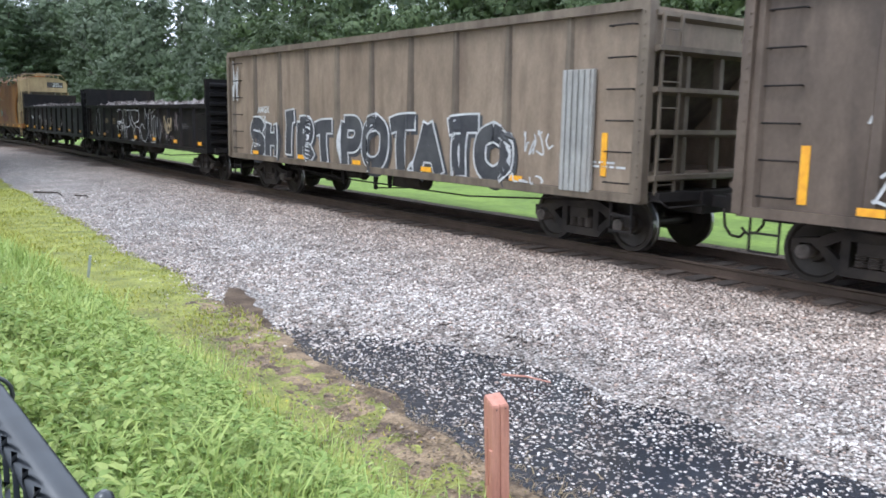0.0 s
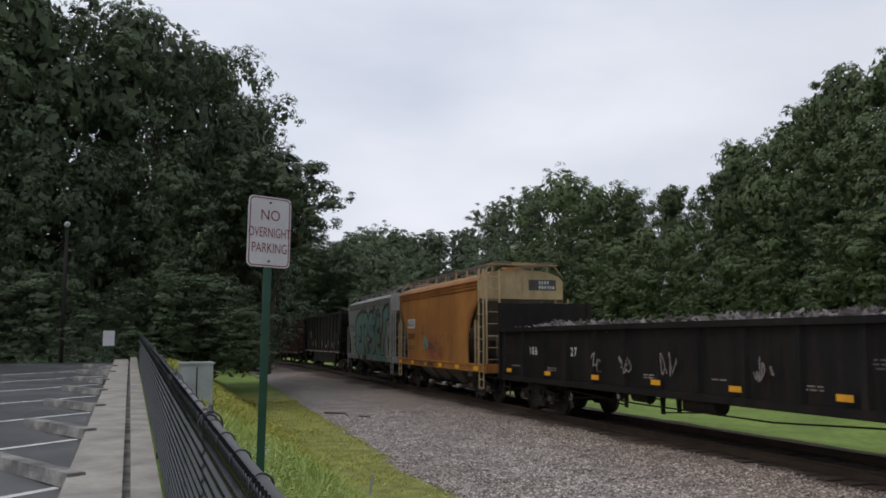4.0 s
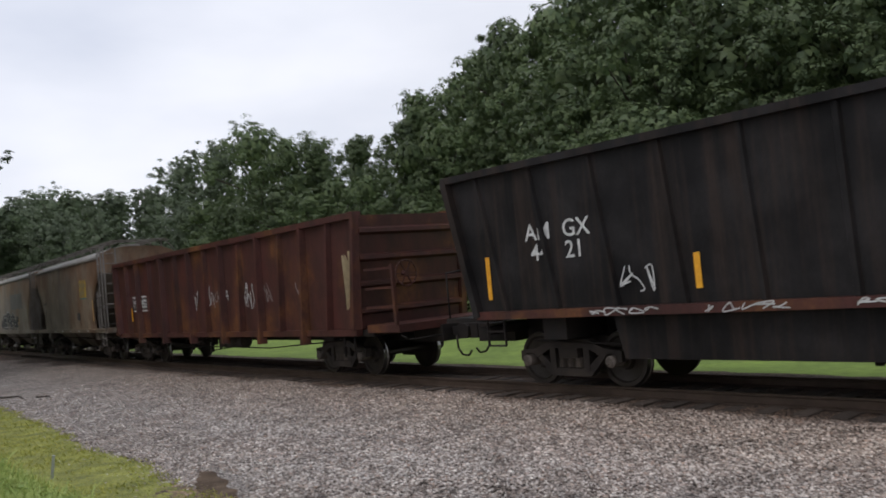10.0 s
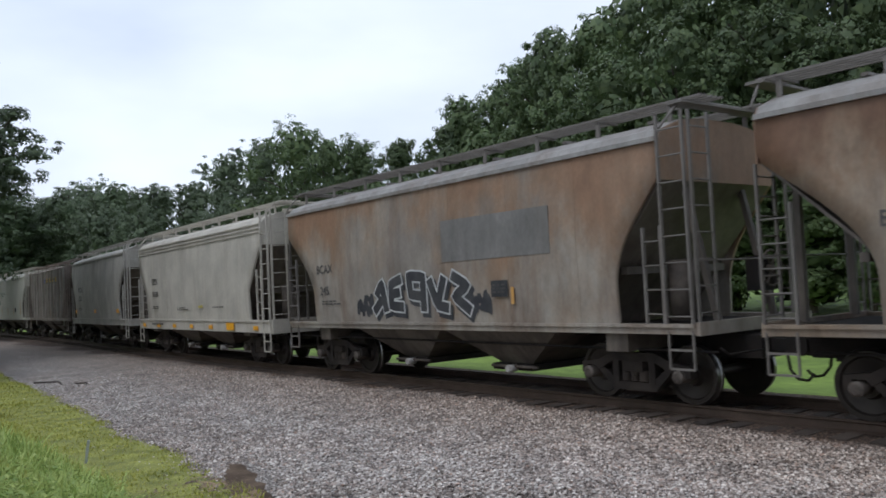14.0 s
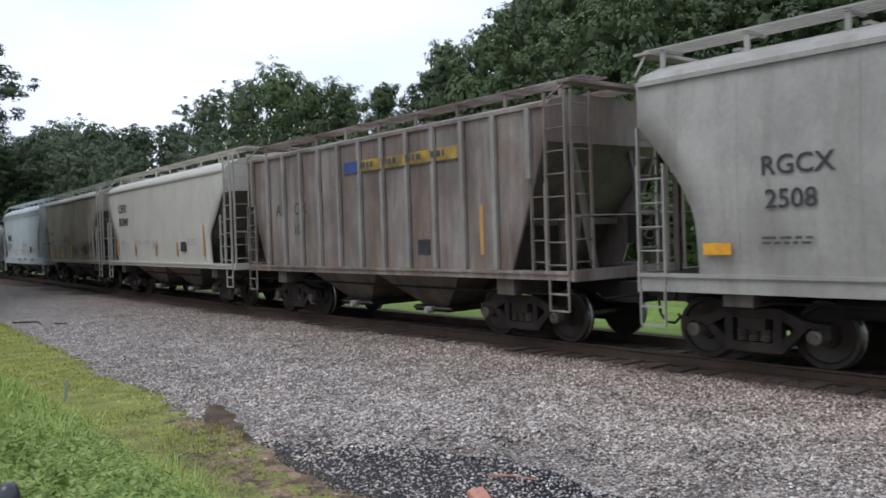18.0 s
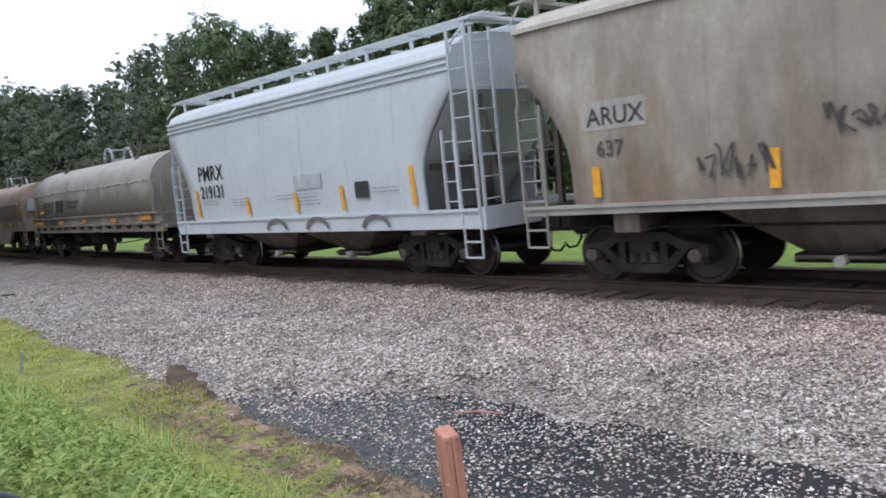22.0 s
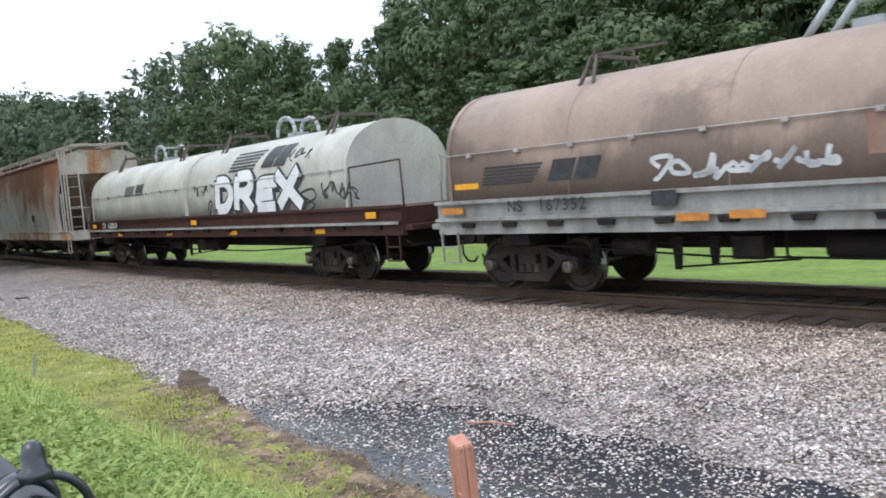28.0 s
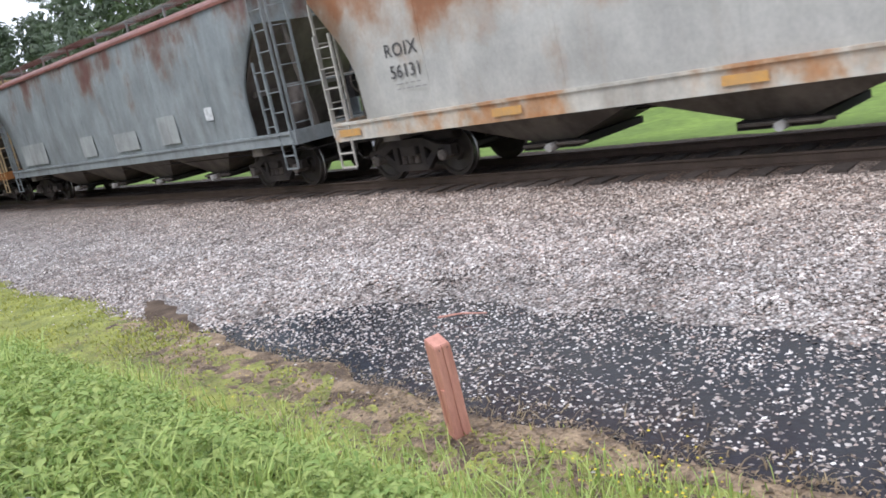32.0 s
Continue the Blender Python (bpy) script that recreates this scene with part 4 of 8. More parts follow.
TREES = [tree_mesh(k, 15, (4.6, 5.2, 4.0, 4.8, 3.4)[k], 20500, 0.108, (0.06, 0.05, 0.08, 0.04, 0.08)[k]) for k in range(5)]
TREES += [tree_mesh(k + 20, 15, (4.6, 5.2, 4.0)[k], 12500, 0.130, 0.06) for k in range(3)]
TREES.append(tree_mesh(31, 15, 4.6, 15000, 0.13, 0.58, 34))
CROWNS = {}


def tree(k, place, height, turn, mat="leaves", wide=1.0, label="tall broadleaf tree in dense dark green summer leaf"):
    ob = tagged(new("broadleaf_tree"), label, "tree", "trees of the wood")
    if k < 5 and (mat == "leaves_hazed" or height < 5):
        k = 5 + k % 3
    trunk, crown = TREES[k]
    link("trunk", trunk, M["bark"], ob)
    if (k, mat) not in CROWNS:
        me = crown.copy()
        me.materials.append(M[mat])
        me.materials.append(M["pale_fleck"])
        CROWNS[k, mat] = me
    c = new("crown", CROWNS[k, mat])
    c.parent = ob
    s = height / 15
    ob.matrix_world = pose(*place, 0, 0, turn)
    ob.scale = (s * wide, s * wide, s)
    return ob


AZ = (-40, -25, -23.3, -21.5, -18.5, -16.8, -15.8, -14.4, -12.2, -9.3, -7, -4.7, -3.65, -2.1, -0.4, 0.8, 2.6, 5.4, 6.85, 8.6, 10.8, 13.8, 17, 21.4, 24, 45)
EL = (7.8, 7.8, 8.0, 8.1, 7.8, 7.4, 8.4, 9.7, 10.7, 11.85, 10.9, 10.8, 9.6, 11.1, 8.5, 11.8, 13.6, 14.1, 15.9, 17.3, 17.8, 19.1, 21.0, 21.0, 22.4, 22.4)


def wood():
    rnd = random.Random(4)

    def put(az, v, frac, k=None, wide=1.0, el=None):
        d = v / math.sin(radians(az + 37.0)) if az > -34 else 400
        top = 2 + math.tan(radians(float(np.interp(az, AZ, EL)) if el is None else el)) * d
        x, y, _ = bearing(az, d)
        h = top * frac
        # beyond 80 m the crowns take the leaf colour with haze in it
        tree(rnd.randrange(5) if k is None else k, (x, y, 0.3), h, rnd.uniform(0, 360), "leaves_hazed" if d > 80 else "leaves", wide)

    # trees that make the skyline
    for az, k, w in ((-21.5, 1, 1), (-18.5, 3, 1), (-23.5, 0, 1), (-16.2, 2, 1), (-14.2, 0, 0.8), (-12.0, 3, 0.8), (-9.4, 1, 0.85), (-6.8, 0, 0.75), (-4.9, 2, 0.8), (-2.1, 4, 0.7), (1.0, 4, 0.75), (2.8, 2, 0.8), (5.2, 0, 0.7), (7.1, 2, 0.8), (9.2, 3, 0.7), (12, 0, 0.75),
                     (15, 1, 0.75), (18, 3, 0.75), (21.5, 0, 0.8), (25, 1, 0.8), (29, 3, 0.8), (33, 0, 0.8), (38, 1, 0.8), (43, 3, 0.8)):
        put(az, 38 + rnd.uniform(-2, 2), 0.99, k, w)
    # fill between and in front
    az = -22.0
    while az < 41:
        put(az, 33 + rnd.uniform(-2, 2), rnd.uniform(0.62, 0.86), None, rnd.uniform(0.8, 1.05))
        put(az + rnd.uniform(-1, 1), 29.5 + rnd.uniform(-1, 1), rnd.uniform(0.36, 0.55), None, rnd.uniform(1.0, 1.3))
        az += 1.3 + 0.055 * (az + 24)
    for az in (-30.5, -29.2, -27.8, -26, -24.5, -23, -21.8, -20.3, -19):
        put(az, 36 + rnd.uniform(-3, 3), rnd.uniform(0.7, 0.85), None, 0.9)
    az = -32.0
    while az < -20:
        d = 150 + rnd.uniform(-12, 12)
        x, y, _ = bearing(az, d)
        tree(rnd.randrange(5), (x, y, 0.3), 2 + math.tan(radians(7.6 - rnd.uniform(0, 1.6))) * d, rnd.uniform(0, 360), "leaves_dark", 1.15)
        az += 0.95
    # near side: the tall group beyond the car park, a smaller tree at its edge
    for az, d, el, k, w in ((-29.8, 40, 12.4, 8, 1.05), (-31.4, 50, 16.6, 3, 0.55), (-33.2, 46, 19.6, 0, 0.75), (-36.5, 43, 20.4, 1, 0.7), (-40, 40, 21.5, 3, 0.75), (-44, 38, 22, 0, 0.8), (-48, 38, 22, 1, 0.8), (-53, 38, 22, 3, 0.8), (-58, 38, 22, 0, 0.8),
                            (-30.6, 44, 8.5, 1, 0.8), (-33.5, 40, 11, 3, 0.8), (-37, 37, 12, 0, 0.8), (-41, 36, 12, 1, 0.8), (-45, 35, 12, 3, 0.8), (-49, 35, 12, 0, 0.8), (-30.4, 66, 8.5, 0, 0.7), (-32, 75, 10, 1, 0.8), (-32, 85, 7.5, 3, 0.7), (-33, 66, 14, 0, 0.9)):
        x, y, _ = bearing(az, d)
        tree(k, (x, y, 0.5), 2 + math.tan(radians(el)) * d, rnd.uniform(0, 360), "leaves_dark", w)
    for az, d in ((-31.5, 31), (-33.6, 33), (-36, 32), (-38.5, 32.5), (-43.5, 31.5), (-46, 32)):
        x, y, _ = bearing(az, d)
        ob = tree(2, (x, y, 0.9), rnd.uniform(2.2, 4.0), rnd.uniform(0, 360), "leaves_dark", 1.8, "dark green shrub at the edge of the wood")


wood()


# ---- the train: materials ----
def paint(name, color, dirt=(0.10, 0.075, 0.055), low=0.5, high=0.72, color2=None, rough=0.55, scale=0.9, rise=0.0, mid=2.6, run=(1.6, 1.0, 0.28), rust=None, rust_low=0.55, rust_high=0.62, rust_rise=0.0, rust_scale=0.8, spec=0.35, mottle=1.0):
    """Weathered wagon paint: blotches, dirt in vertical runs (more with height by rise), and ragged rust."""
    m = bpy.data.materials.new(name)
    m.use_nodes = True
    nt = m.node_tree
    N, L = nt.nodes, nt.links
    b = N["Principled BSDF"]
    b.inputs["Roughness"].default_value = rough
    b.inputs["Specular IOR Level"].default_value = spec
    co = N.new("ShaderNodeTexCoord")
    oi = N.new("ShaderNodeObjectInfo")
    sep = N.new("ShaderNodeSeparateXYZ")
    L.new(co.outputs["Object"], sep.inputs[0])

    def layer(scale, stretch, detail, rough_n, rise, mid):
        mp = N.new("ShaderNodeMapping")
        mp.inputs["Scale"].default_value = stretch
        L.new(co.outputs["Object"], mp.inputs[0])
        n = N.new("ShaderNodeTexNoise")
        n.inputs["Scale"].default_value, n.inputs["Detail"].default_value, n.inputs["Roughness"].default_value = scale, detail, rough_n
        L.new(mp.outputs[0], n.inputs["Vector"])
        if not rise:
            return n.outputs["Fac"]
        a = N.new("ShaderNodeMath")
        a.operation = 'MULTIPLY_ADD'
        a.inputs[1].default_value, a.inputs[2].default_value = rise, -rise * mid
        L.new(sep.outputs[2], a.inputs[0])
        s = N.new("ShaderNodeMath")
        L.new(n.outputs["Fac"], s.inputs[0])
        L.new(a.outputs[0], s.inputs[1])
        return s.outputs[0]

    def ramp(fac, lo, hi, c0, c1):
        r = N.new("ShaderNodeValToRGB")
        r.color_ramp.elements[0].position, r.color_ramp.elements[1].position = lo, hi
        r.color_ramp.elements[0].color, r.color_ramp.elements[1].color = (*c0, 1), (*c1, 1)
        L.new(fac, r.inputs[0])
        return r.outputs[0]

    def mix(fac, a, c, blend='MIX'):
        x = N.new("ShaderNodeMix")
        x.data_type, x.blend_type = 'RGBA', blend
        L.new(fac, x.inputs[0]) if hasattr(fac, "links") else None
        if not hasattr(fac, "links"):
            x.inputs[0].default_value = fac
        L.new(a, x.inputs[6])
        if hasattr(c, "links"):
            L.new(c, x.inputs[7])
        else:
            x.inputs[7].default_value = (*c, 1)
        return x.outputs[2]

    c2 = color2 or tuple(c * 0.8 for c in color)
    col = ramp(layer(scale, (1, 1, 1), 5, 0.55, 0, 0), 0.38, 0.62, c2, color)
    runs = ramp(layer(1.3, run, 8, 0.65, rise, mid), low, high, (0, 0, 0), (1, 1, 1))
    half = N.new("ShaderNodeMath")
    half.operation = 'MULTIPLY'
    half.inputs[1].default_value = 0.75
    L.new(runs, half.inputs[0])
    col = mix(half.outputs[0], col, dirt)
    if rust:
        spots = layer(rust_scale, (1.0, 1, 0.7), 10, 0.62, rust_rise, mid)
        fringe = tuple(0.5 * r + 0.5 * c * f for r, c, f in zip(rust, color, (0.9, 0.75, 0.55)))
        col = mix(ramp(spots, rust_low - 0.07, rust_high - 0.02, (0, 0, 0), (0.8, 0.8, 0.8)), col, fringe)
        col = mix(ramp(spots, rust_low, rust_high + 0.03, (0, 0, 0), (0.85, 0.85, 0.85)), col, rust)
    mott = N.new("ShaderNodeMapRange")
    mott.inputs[1].default_value, mott.inputs[2].default_value = 0.3, 0.7
    mott.inputs[3].default_value, mott.inputs[4].default_value = 1 - 0.22 * mottle, 1 + 0.18 * mottle
    L.new(layer(3.4, (1, 1, 0.45), 9, 0.68, 0, 0), mott.inputs[0])
    col = mix(1.0, col, mott.outputs[0], 'MULTIPLY')
    fine = layer(22, (1, 1, 0.6), 4, 0.6, 0, 0)
    g = N.new("ShaderNodeMapRange")
    g.inputs[3].default_value, g.inputs[4].default_value = 0.8, 1.2
    L.new(fine, g.inputs[0])
    col = mix(1.0, col, g.outputs[0], 'MULTIPLY')
    L.new(col, b.inputs["Base Color"])
    bp = N.new("ShaderNodeBump")
    bp.inputs["Strength"].default_value, bp.inputs["Distance"].default_value = 0.25, 0.02
    L.new(layer(2.2, (1, 1, 1), 3, 0.5, 0, 0), bp.inputs["Height"])
    L.new(bp.outputs[0], b.inputs["Normal"])
    return m


M.update({
    "white_letter": material("white_letter", (0.72, 0.72, 0.70), 0.6, color2=(0.45, 0.45, 0.43), scale=7),
    "black_letter": material("black_letter", (0.025, 0.025, 0.028), 0.6, color2=(0.05, 0.05, 0.05), scale=7),
    "stencil_grey": material("stencil_grey", (0.24, 0.23, 0.21), 0.7, color2=(0.34, 0.325, 0.30), scale=9),
    "faded_letter": material("faded_letter", (0.05, 0.048, 0.045), 0.7, color2=(0.10, 0.092, 0.085), scale=9),
    "gold_letter": material("gold_letter", (0.42, 0.33, 0.19), 0.7, scale=7),
    "blue_letter": material("blue_letter", (0.10, 0.24, 0.38), 0.7, color2=(0.26, 0.24, 0.22), scale=4),
    "reflector": material("reflector", (0.85, 0.42, 0.02), 0.4, color2=(0.72, 0.32, 0.02), scale=9),
    "reflector_dull": material("reflector_dull", (0.58, 0.31, 0.08), 0.5, color2=(0.48, 0.28, 0.11), scale=9),
    "spray_bright": material("spray_bright", (0.78, 0.78, 0.76), 0.7, color2=(0.68, 0.68, 0.66), scale=3),
    "spray_faint": material("spray_faint", (0.30, 0.26, 0.25), 0.7, color2=(0.18, 0.14, 0.13), scale=3),
    "reflector_orange": material("reflector_orange", (0.62, 0.25, 0.035), 0.5, color2=(0.42, 0.17, 0.04), scale=9),
    "cable": material("cable", (0.45, 0.44, 0.41), 0.5, color2=(0.30, 0.27, 0.24), scale=6),
    "reflector_pale": material("reflector_pale", (0.75, 0.75, 0.72), 0.4, scale=9),
    "teal": material("teal", (0.20, 0.36, 0.30), 0.6, color2=(0.14, 0.27, 0.23), scale=2),
    "spray_black": material("spray_black", (0.03, 0.03, 0.035), 0.7, color2=(0.06, 0.06, 0.06), scale=3),
    "spray_white": material("spray_white", (0.62, 0.62, 0.60), 0.7, color2=(0.42, 0.42, 0.41), scale=3),
    "spray_grey": material("spray_grey", (0.16, 0.16, 0.16), 0.7, color2=(0.10, 0.10, 0.10), scale=3),
    "spray_umber": material("spray_umber", (0.085, 0.075, 0.07), 0.7, color2=(0.06, 0.052, 0.05), scale=3),
    "emblem_yellow": material("emblem_yellow", (0.50, 0.33, 0.035), 0.65, color2=(0.26, 0.18, 0.08), scale=3, detail=10, contrast=(0.38, 0.55)),
    "emblem_blue": material("emblem_blue", (0.06, 0.10, 0.28), 0.6, scale=4),
    "scrap": leaf_material("scrap", (0.46, 0.42, 0.40), (0.07, 0.05, 0.042)),
    # dirt on the bays, with shade of under-car recesses put into the colour
    "grime_shade": paint("grime_shade", (0.155, 0.13, 0.105), (0.05, 0.04, 0.033), 0.42, 0.60),
})


# ---- shared running gear ----
def revolve(bm, profile, seg=28, mi=0):
    """A profile of (y, r) turned about the y axis."""
    rings = [[(r * math.cos(k * math.tau / seg), y, r * math.sin(k * math.tau / seg)) for k in range(seg)] for y, r in profile]
    for f in bm.faces:
        pass
    vs = [[bm.verts.new(p) for p in r] for r in rings]
    for a, b in zip(vs, vs[1:]):
        for k in range(seg):
            bm.faces.new((a[k], a[(k + 1) % seg], b[(k + 1) % seg], b[k])).material_index = mi
    bm.faces.new(vs[0][::-1]).material_index = mi
    bm.faces.new(vs[-1]).material_index = mi


WR = 0.455


def wheelset_mesh():
    bm = bmesh.new()
    for sgn in (-1, 1):
        prof = ((0.69, 0.12), (0.69, 0.33), (0.675, 0.38), (0.665, WR + 0.025), (0.70, WR + 0.02), (0.715, WR), (0.80, WR - 0.006), (0.80, 0.385), (0.765, 0.36), (0.735, 0.18), (0.82, 0.15), (0.82, 0.10))
        revolve(bm, [(sgn * y, r) for y, r in prof])
    revolve(bm, [(-0.98, 0.075), (-0.70, 0.08), (0.70, 0.08), (0.98, 0.075)], 12)
    for sgn in (-1, 1):
        revolve(bm, [(sgn * 0.9, 0.10), (sgn * 1.16, 0.10), (sgn * 1.18, 0.07)], 14)
        for k in range(3):
            a = k * math.tau / 3
            tube(bm, (0.045 * math.cos(a), sgn * 1.175, 0.045 * math.sin(a)), (0.045 * math.cos(a), sgn * 1.195, 0.045 * math.sin(a)), 0.016, seg=6)
    # bright tread
    for f in bm.faces:
        c = f.calc_center_median()
        r = math.hypot(c.x, c.z)
        if WR - 0.04 < r < WR + 0.03 and 0.70 < abs(c.y) < 0.799 and f.calc_area() > 0.001:
            f.material_index = 1
        elif abs(c.y) > 1.02 and r < 0.11:
            f.material_index = 2
    bmesh.ops.recalc_face_normals(bm, faces=bm.faces)
    me = bpy.data.meshes.new("wheelset")
    bm.to_mesh(me)
    bm.free()
    me.materials.append(M["wheel_steel"])
    me.materials.append(M["wheel_tread"])
    me.materials.append(M["bearing_cap"])
    return me


WB = 0.89   # half the wheelbase of a truck


def truck_meshes():
    out = {}
    bm = bmesh.new()
    for sgn in (-1, 1):
        y0, y1 = sgn * 0.94, sgn * 1.10
        lo, hi = min(y0, y1), max(y0, y1)
        prism_y(bm, ((-1.08, 0.44), (-1.08, 0.62), (-0.72, 0.66), (-0.42, 0.80), (0.42, 0.80), (0.72, 0.66), (1.08, 0.62), (1.08, 0.44), (0.98, 0.44), (0.96, 0.57), (0.80, 0.57), (0.72, 0.50), (0.40, 0.66), (-0.40, 0.66), (-0.72, 0.50), (-0.80, 0.57), (-0.96, 0.57), (-0.98, 0.44)), lo, hi)
        prism_y(bm, ((-0.78, 0.56), (-0.68, 0.60), (-0.34, 0.33), (0.34, 0.33), (0.68, 0.60), (0.78, 0.56), (0.42, 0.20), (-0.42, 0.20)), lo + 0.02, hi - 0.02)
        for sx in (-1, 1):
            box(bm, sx * 0.36 - 0.06, sx * 0.36 + 0.06, lo + 0.01, hi - 0.01, 0.30, 0.70)
    box(bm, -0.2, 0.2, -1.12, 1.12, 0.50, 0.66)
    box(bm, -0.35, 0.35, -0.45, 0.45, 0.45, 0.80)
    for sx in (-1, 1):
        box(bm, sx * 0.42 - 0.03, sx * 0.42 + 0.03, -0.85, 0.85, 0.33, 0.43)
        for sy in (-0.75, 0.75):
            box(bm, sx * 0.44 - 0.05, sx * 0.44 + 0.05, sy - 0.06, sy + 0.06, 0.28, 0.56)
    out["frame"] = bm
    bs = bmesh.new()
    for sgn in (-1,):
        for dx in (-0.17, 0.0, 0.17):
            rings = []
            for k in range(11):
                r = 0.084 if k % 2 else 0.058
                rings.append([(dx + r * math.cos(a * math.tau / 10), sgn * 1.04 + r * math.sin(a * math.tau / 10), 0.342 + k * 0.0165) for a in range(10)])
            loft(bs, rings)
    out["springs"] = bs
    res = {}
    for key, b in out.items():
        bmesh.ops.recalc_face_normals(b, faces=b.faces)
        me = bpy.data.meshes.new(key)
        b.to_mesh(me)
        b.free()
        me.materials.append(M["truck_steel"] if key == "frame" else M["spring_steel"])
        res[key] = me
    return res


WHEELSET = wheelset_mesh()
TRUCK = truck_meshes()
AXLES = []


def add_truck(car, x):
    t = link("truck", TRUCK["frame"], M["black_steel"], car)
    t.location = (x, 0, 0)
    for y in (0, 2.08):
        link("spring_nest", TRUCK["springs"], M["spring_steel"], t).location = (0, y, 0)
    for dx in (-WB, WB):
        w = link("wheelset", WHEELSET, M["wheel_steel"], t)
        w.location = (dx, 0, WR)
        AXLES.append((w, dx, car))
    return t


def coupler_mesh():
    bm = bmesh.new()
    box(bm, -1.5, 0.0, -0.09, 0.09, 0.80, 0.98)
    prism_y(bm, ((-0.22, 0.74), (0.02, 0.74), (0.10, 0.80), (0.10, 0.98), (0.02, 1.04), (-0.22, 1.04)), -0.17, 0.12)
    box(bm, -1.5, -0.5, -0.35, 0.35, 0.70, 1.05)
    pipe(bm, [(-0.15, -0.28, 0.82), (-0.1, -0.30, 0.55), (0.0, -0.28, 0.42), (0.12, -0.22, 0.40), (0.2, -0.2, 0.5)], 0.022, 6)
    pipe(bm, [(-0.45, -1.45, 0.95), (-0.42, -1.3, 0.85), (-0.40, -0.4, 0.85)], 0.014, 6)
    me = bpy.data.meshes.new("coupler")
    bmesh.ops.recalc_face_normals(bm, faces=bm.faces)
    bm.to_mesh(me)
    bm.free()
    me.materials.append(M["black_steel"])
    return me


COUPLER = coupler_mesh()
RAILCARS = []


def railcar(k, label, truck_in=(2.2, 2.2)):
    """Empty at the rails under the middle of the car, with couplers and two trucks. x points the way it runs."""
    rear, front = ENDS[k]
    ln = rear - front + 1.1
    ahead = front - ENDS[k - 1][0] if k else 1.4
    behind = ENDS[k + 1][1] - rear if k + 1 < len(ENDS) else 1.4
    car = tagged(new("railcar"), label, "railcar", "freight train")
    for sgn, gap in ((1, ahead), (-1, behind)):
        c = link("coupler", COUPLER, M["black_steel"], car)
        c.location = (sgn * ((rear - front) / 2 + gap / 2 - 0.04), 0, 0)
        if sgn < 0:
            c.rotation_euler = (0, 0, math.pi)
        add_truck(car, sgn * (ln / 2 - truck_in[sgn > 0]))
    RAILCARS.append((car, (rear + front) / 2, ln))
    return car, ln


def brake_rigging(car, x, z=0.78, y=-0.95):
    """Brake cylinder, levers and rods hung under the floor."""
    bm = bmesh.new()
    tube(bm, (x - 0.35, y, z), (x + 0.25, y, z), 0.13, 0.13, 12)
    tube(bm, (x + 0.25, y, z), (x + 0.33, y, z), 0.16, 0.10, 12)
    part("brake_cylinder", bm, M["truck_steel"], car)
    for dx, h in ((0.75, 0.34), (1.35, 0.26), (-0.75, 0.3)):
        bm = bmesh.new()
        prism_y(bm, ((x + dx - 0.05, z - h), (x + dx + 0.05, z - h), (x + dx + 0.09, z + 0.14), (x + dx - 0.09, z + 0.14)), y - 0.02, y + 0.02)
        part("brake_lever", bm, M["black_steel"], car)
    for a, b in (((x + 0.33, z), (x + 0.75, z - 0.02)), ((x + 0.75, z - 0.3), (x + 2.6, z - 0.16)), ((x - 0.75, z - 0.24), (x - 2.4, z - 0.14)), ((x - 0.75, z + 0.02), (x + 1.35, z + 0.08))):
        bm = bmesh.new()
        tube(bm, (a[0], y - 0.03, a[1]), (b[0], y - 0.03, b[1]), 0.017, seg=6)
        part("brake_rod", bm, M["black_steel"], car)
    bm = bmesh.new()
    box(bm, x + 1.7, x + 2.15, y - 0.16, y + 0.16, z - 0.16, z + 0.16)
    part("control_valve", bm, M["truck_steel"], car)
    for dx in (-1.3, 2.4):
        bm = bmesh.new()
        pipe(bm, [(x + dx, y, z + 0.25), (x + dx, y, z - 0.12), (x + dx + 0.12, y, z - 0.17)], 0.02, 6)
        part("rod_hanger", bm, M["black_steel"], car)


# ---- lettering ----
def letters(car, body, x, z, size, mat, y=-1.53, offset=0.004, spacing=1.0, sx=1.0, name="lettering", label="", shear=0.0):
    """Letters on the side that faces -y; x, z is their lower left corner, size the height of capitals."""
    ob = link(name, text_mesh(body, size / 0.69, offset, spacing, sx, shear), mat, car, label)
    ob.matrix_local = pose(x, y, z, 90, 0, 0)
    return ob


def plate(car, name, x0, x1, z0, z1, mat, y=-1.53, label="", lean=0.0):
    bm = bmesh.new()
    bm.faces.new([bm.verts.new(p) for p in ((x0, y, z0), (x1, y, z0), (x1 + lean, y, z1), (x0 + lean, y, z1))])
    b2 = box(bm, x0, x1, y + 0.001, y + 0.008, z0, z1) if not lean else None
    return part(name, bm, mat, car, label)


def bars(car, x, z, w, rows, mat, y=-1.53, h=0.035, gap=0.065, seed=0):
    """Small print that cannot be read: rows of short bars."""
    rnd = random.Random(seed)
    bm = bmesh.new()
    for r in range(rows):
        q = 0.0
        while q < w * rnd.uniform(0.75, 1.0):
            s = rnd.uniform(0.06, 0.2)
            zz = z - r * gap
            bm.faces.new([bm.verts.new(p) for p in ((x + q, y, zz), (x + q + s, y, zz), (x + q + s, y, zz + h), (x + q, y, zz + h))])
            q += s + 0.045
    return tagged(part("stencil", bm, mat, car), kind="stuff")


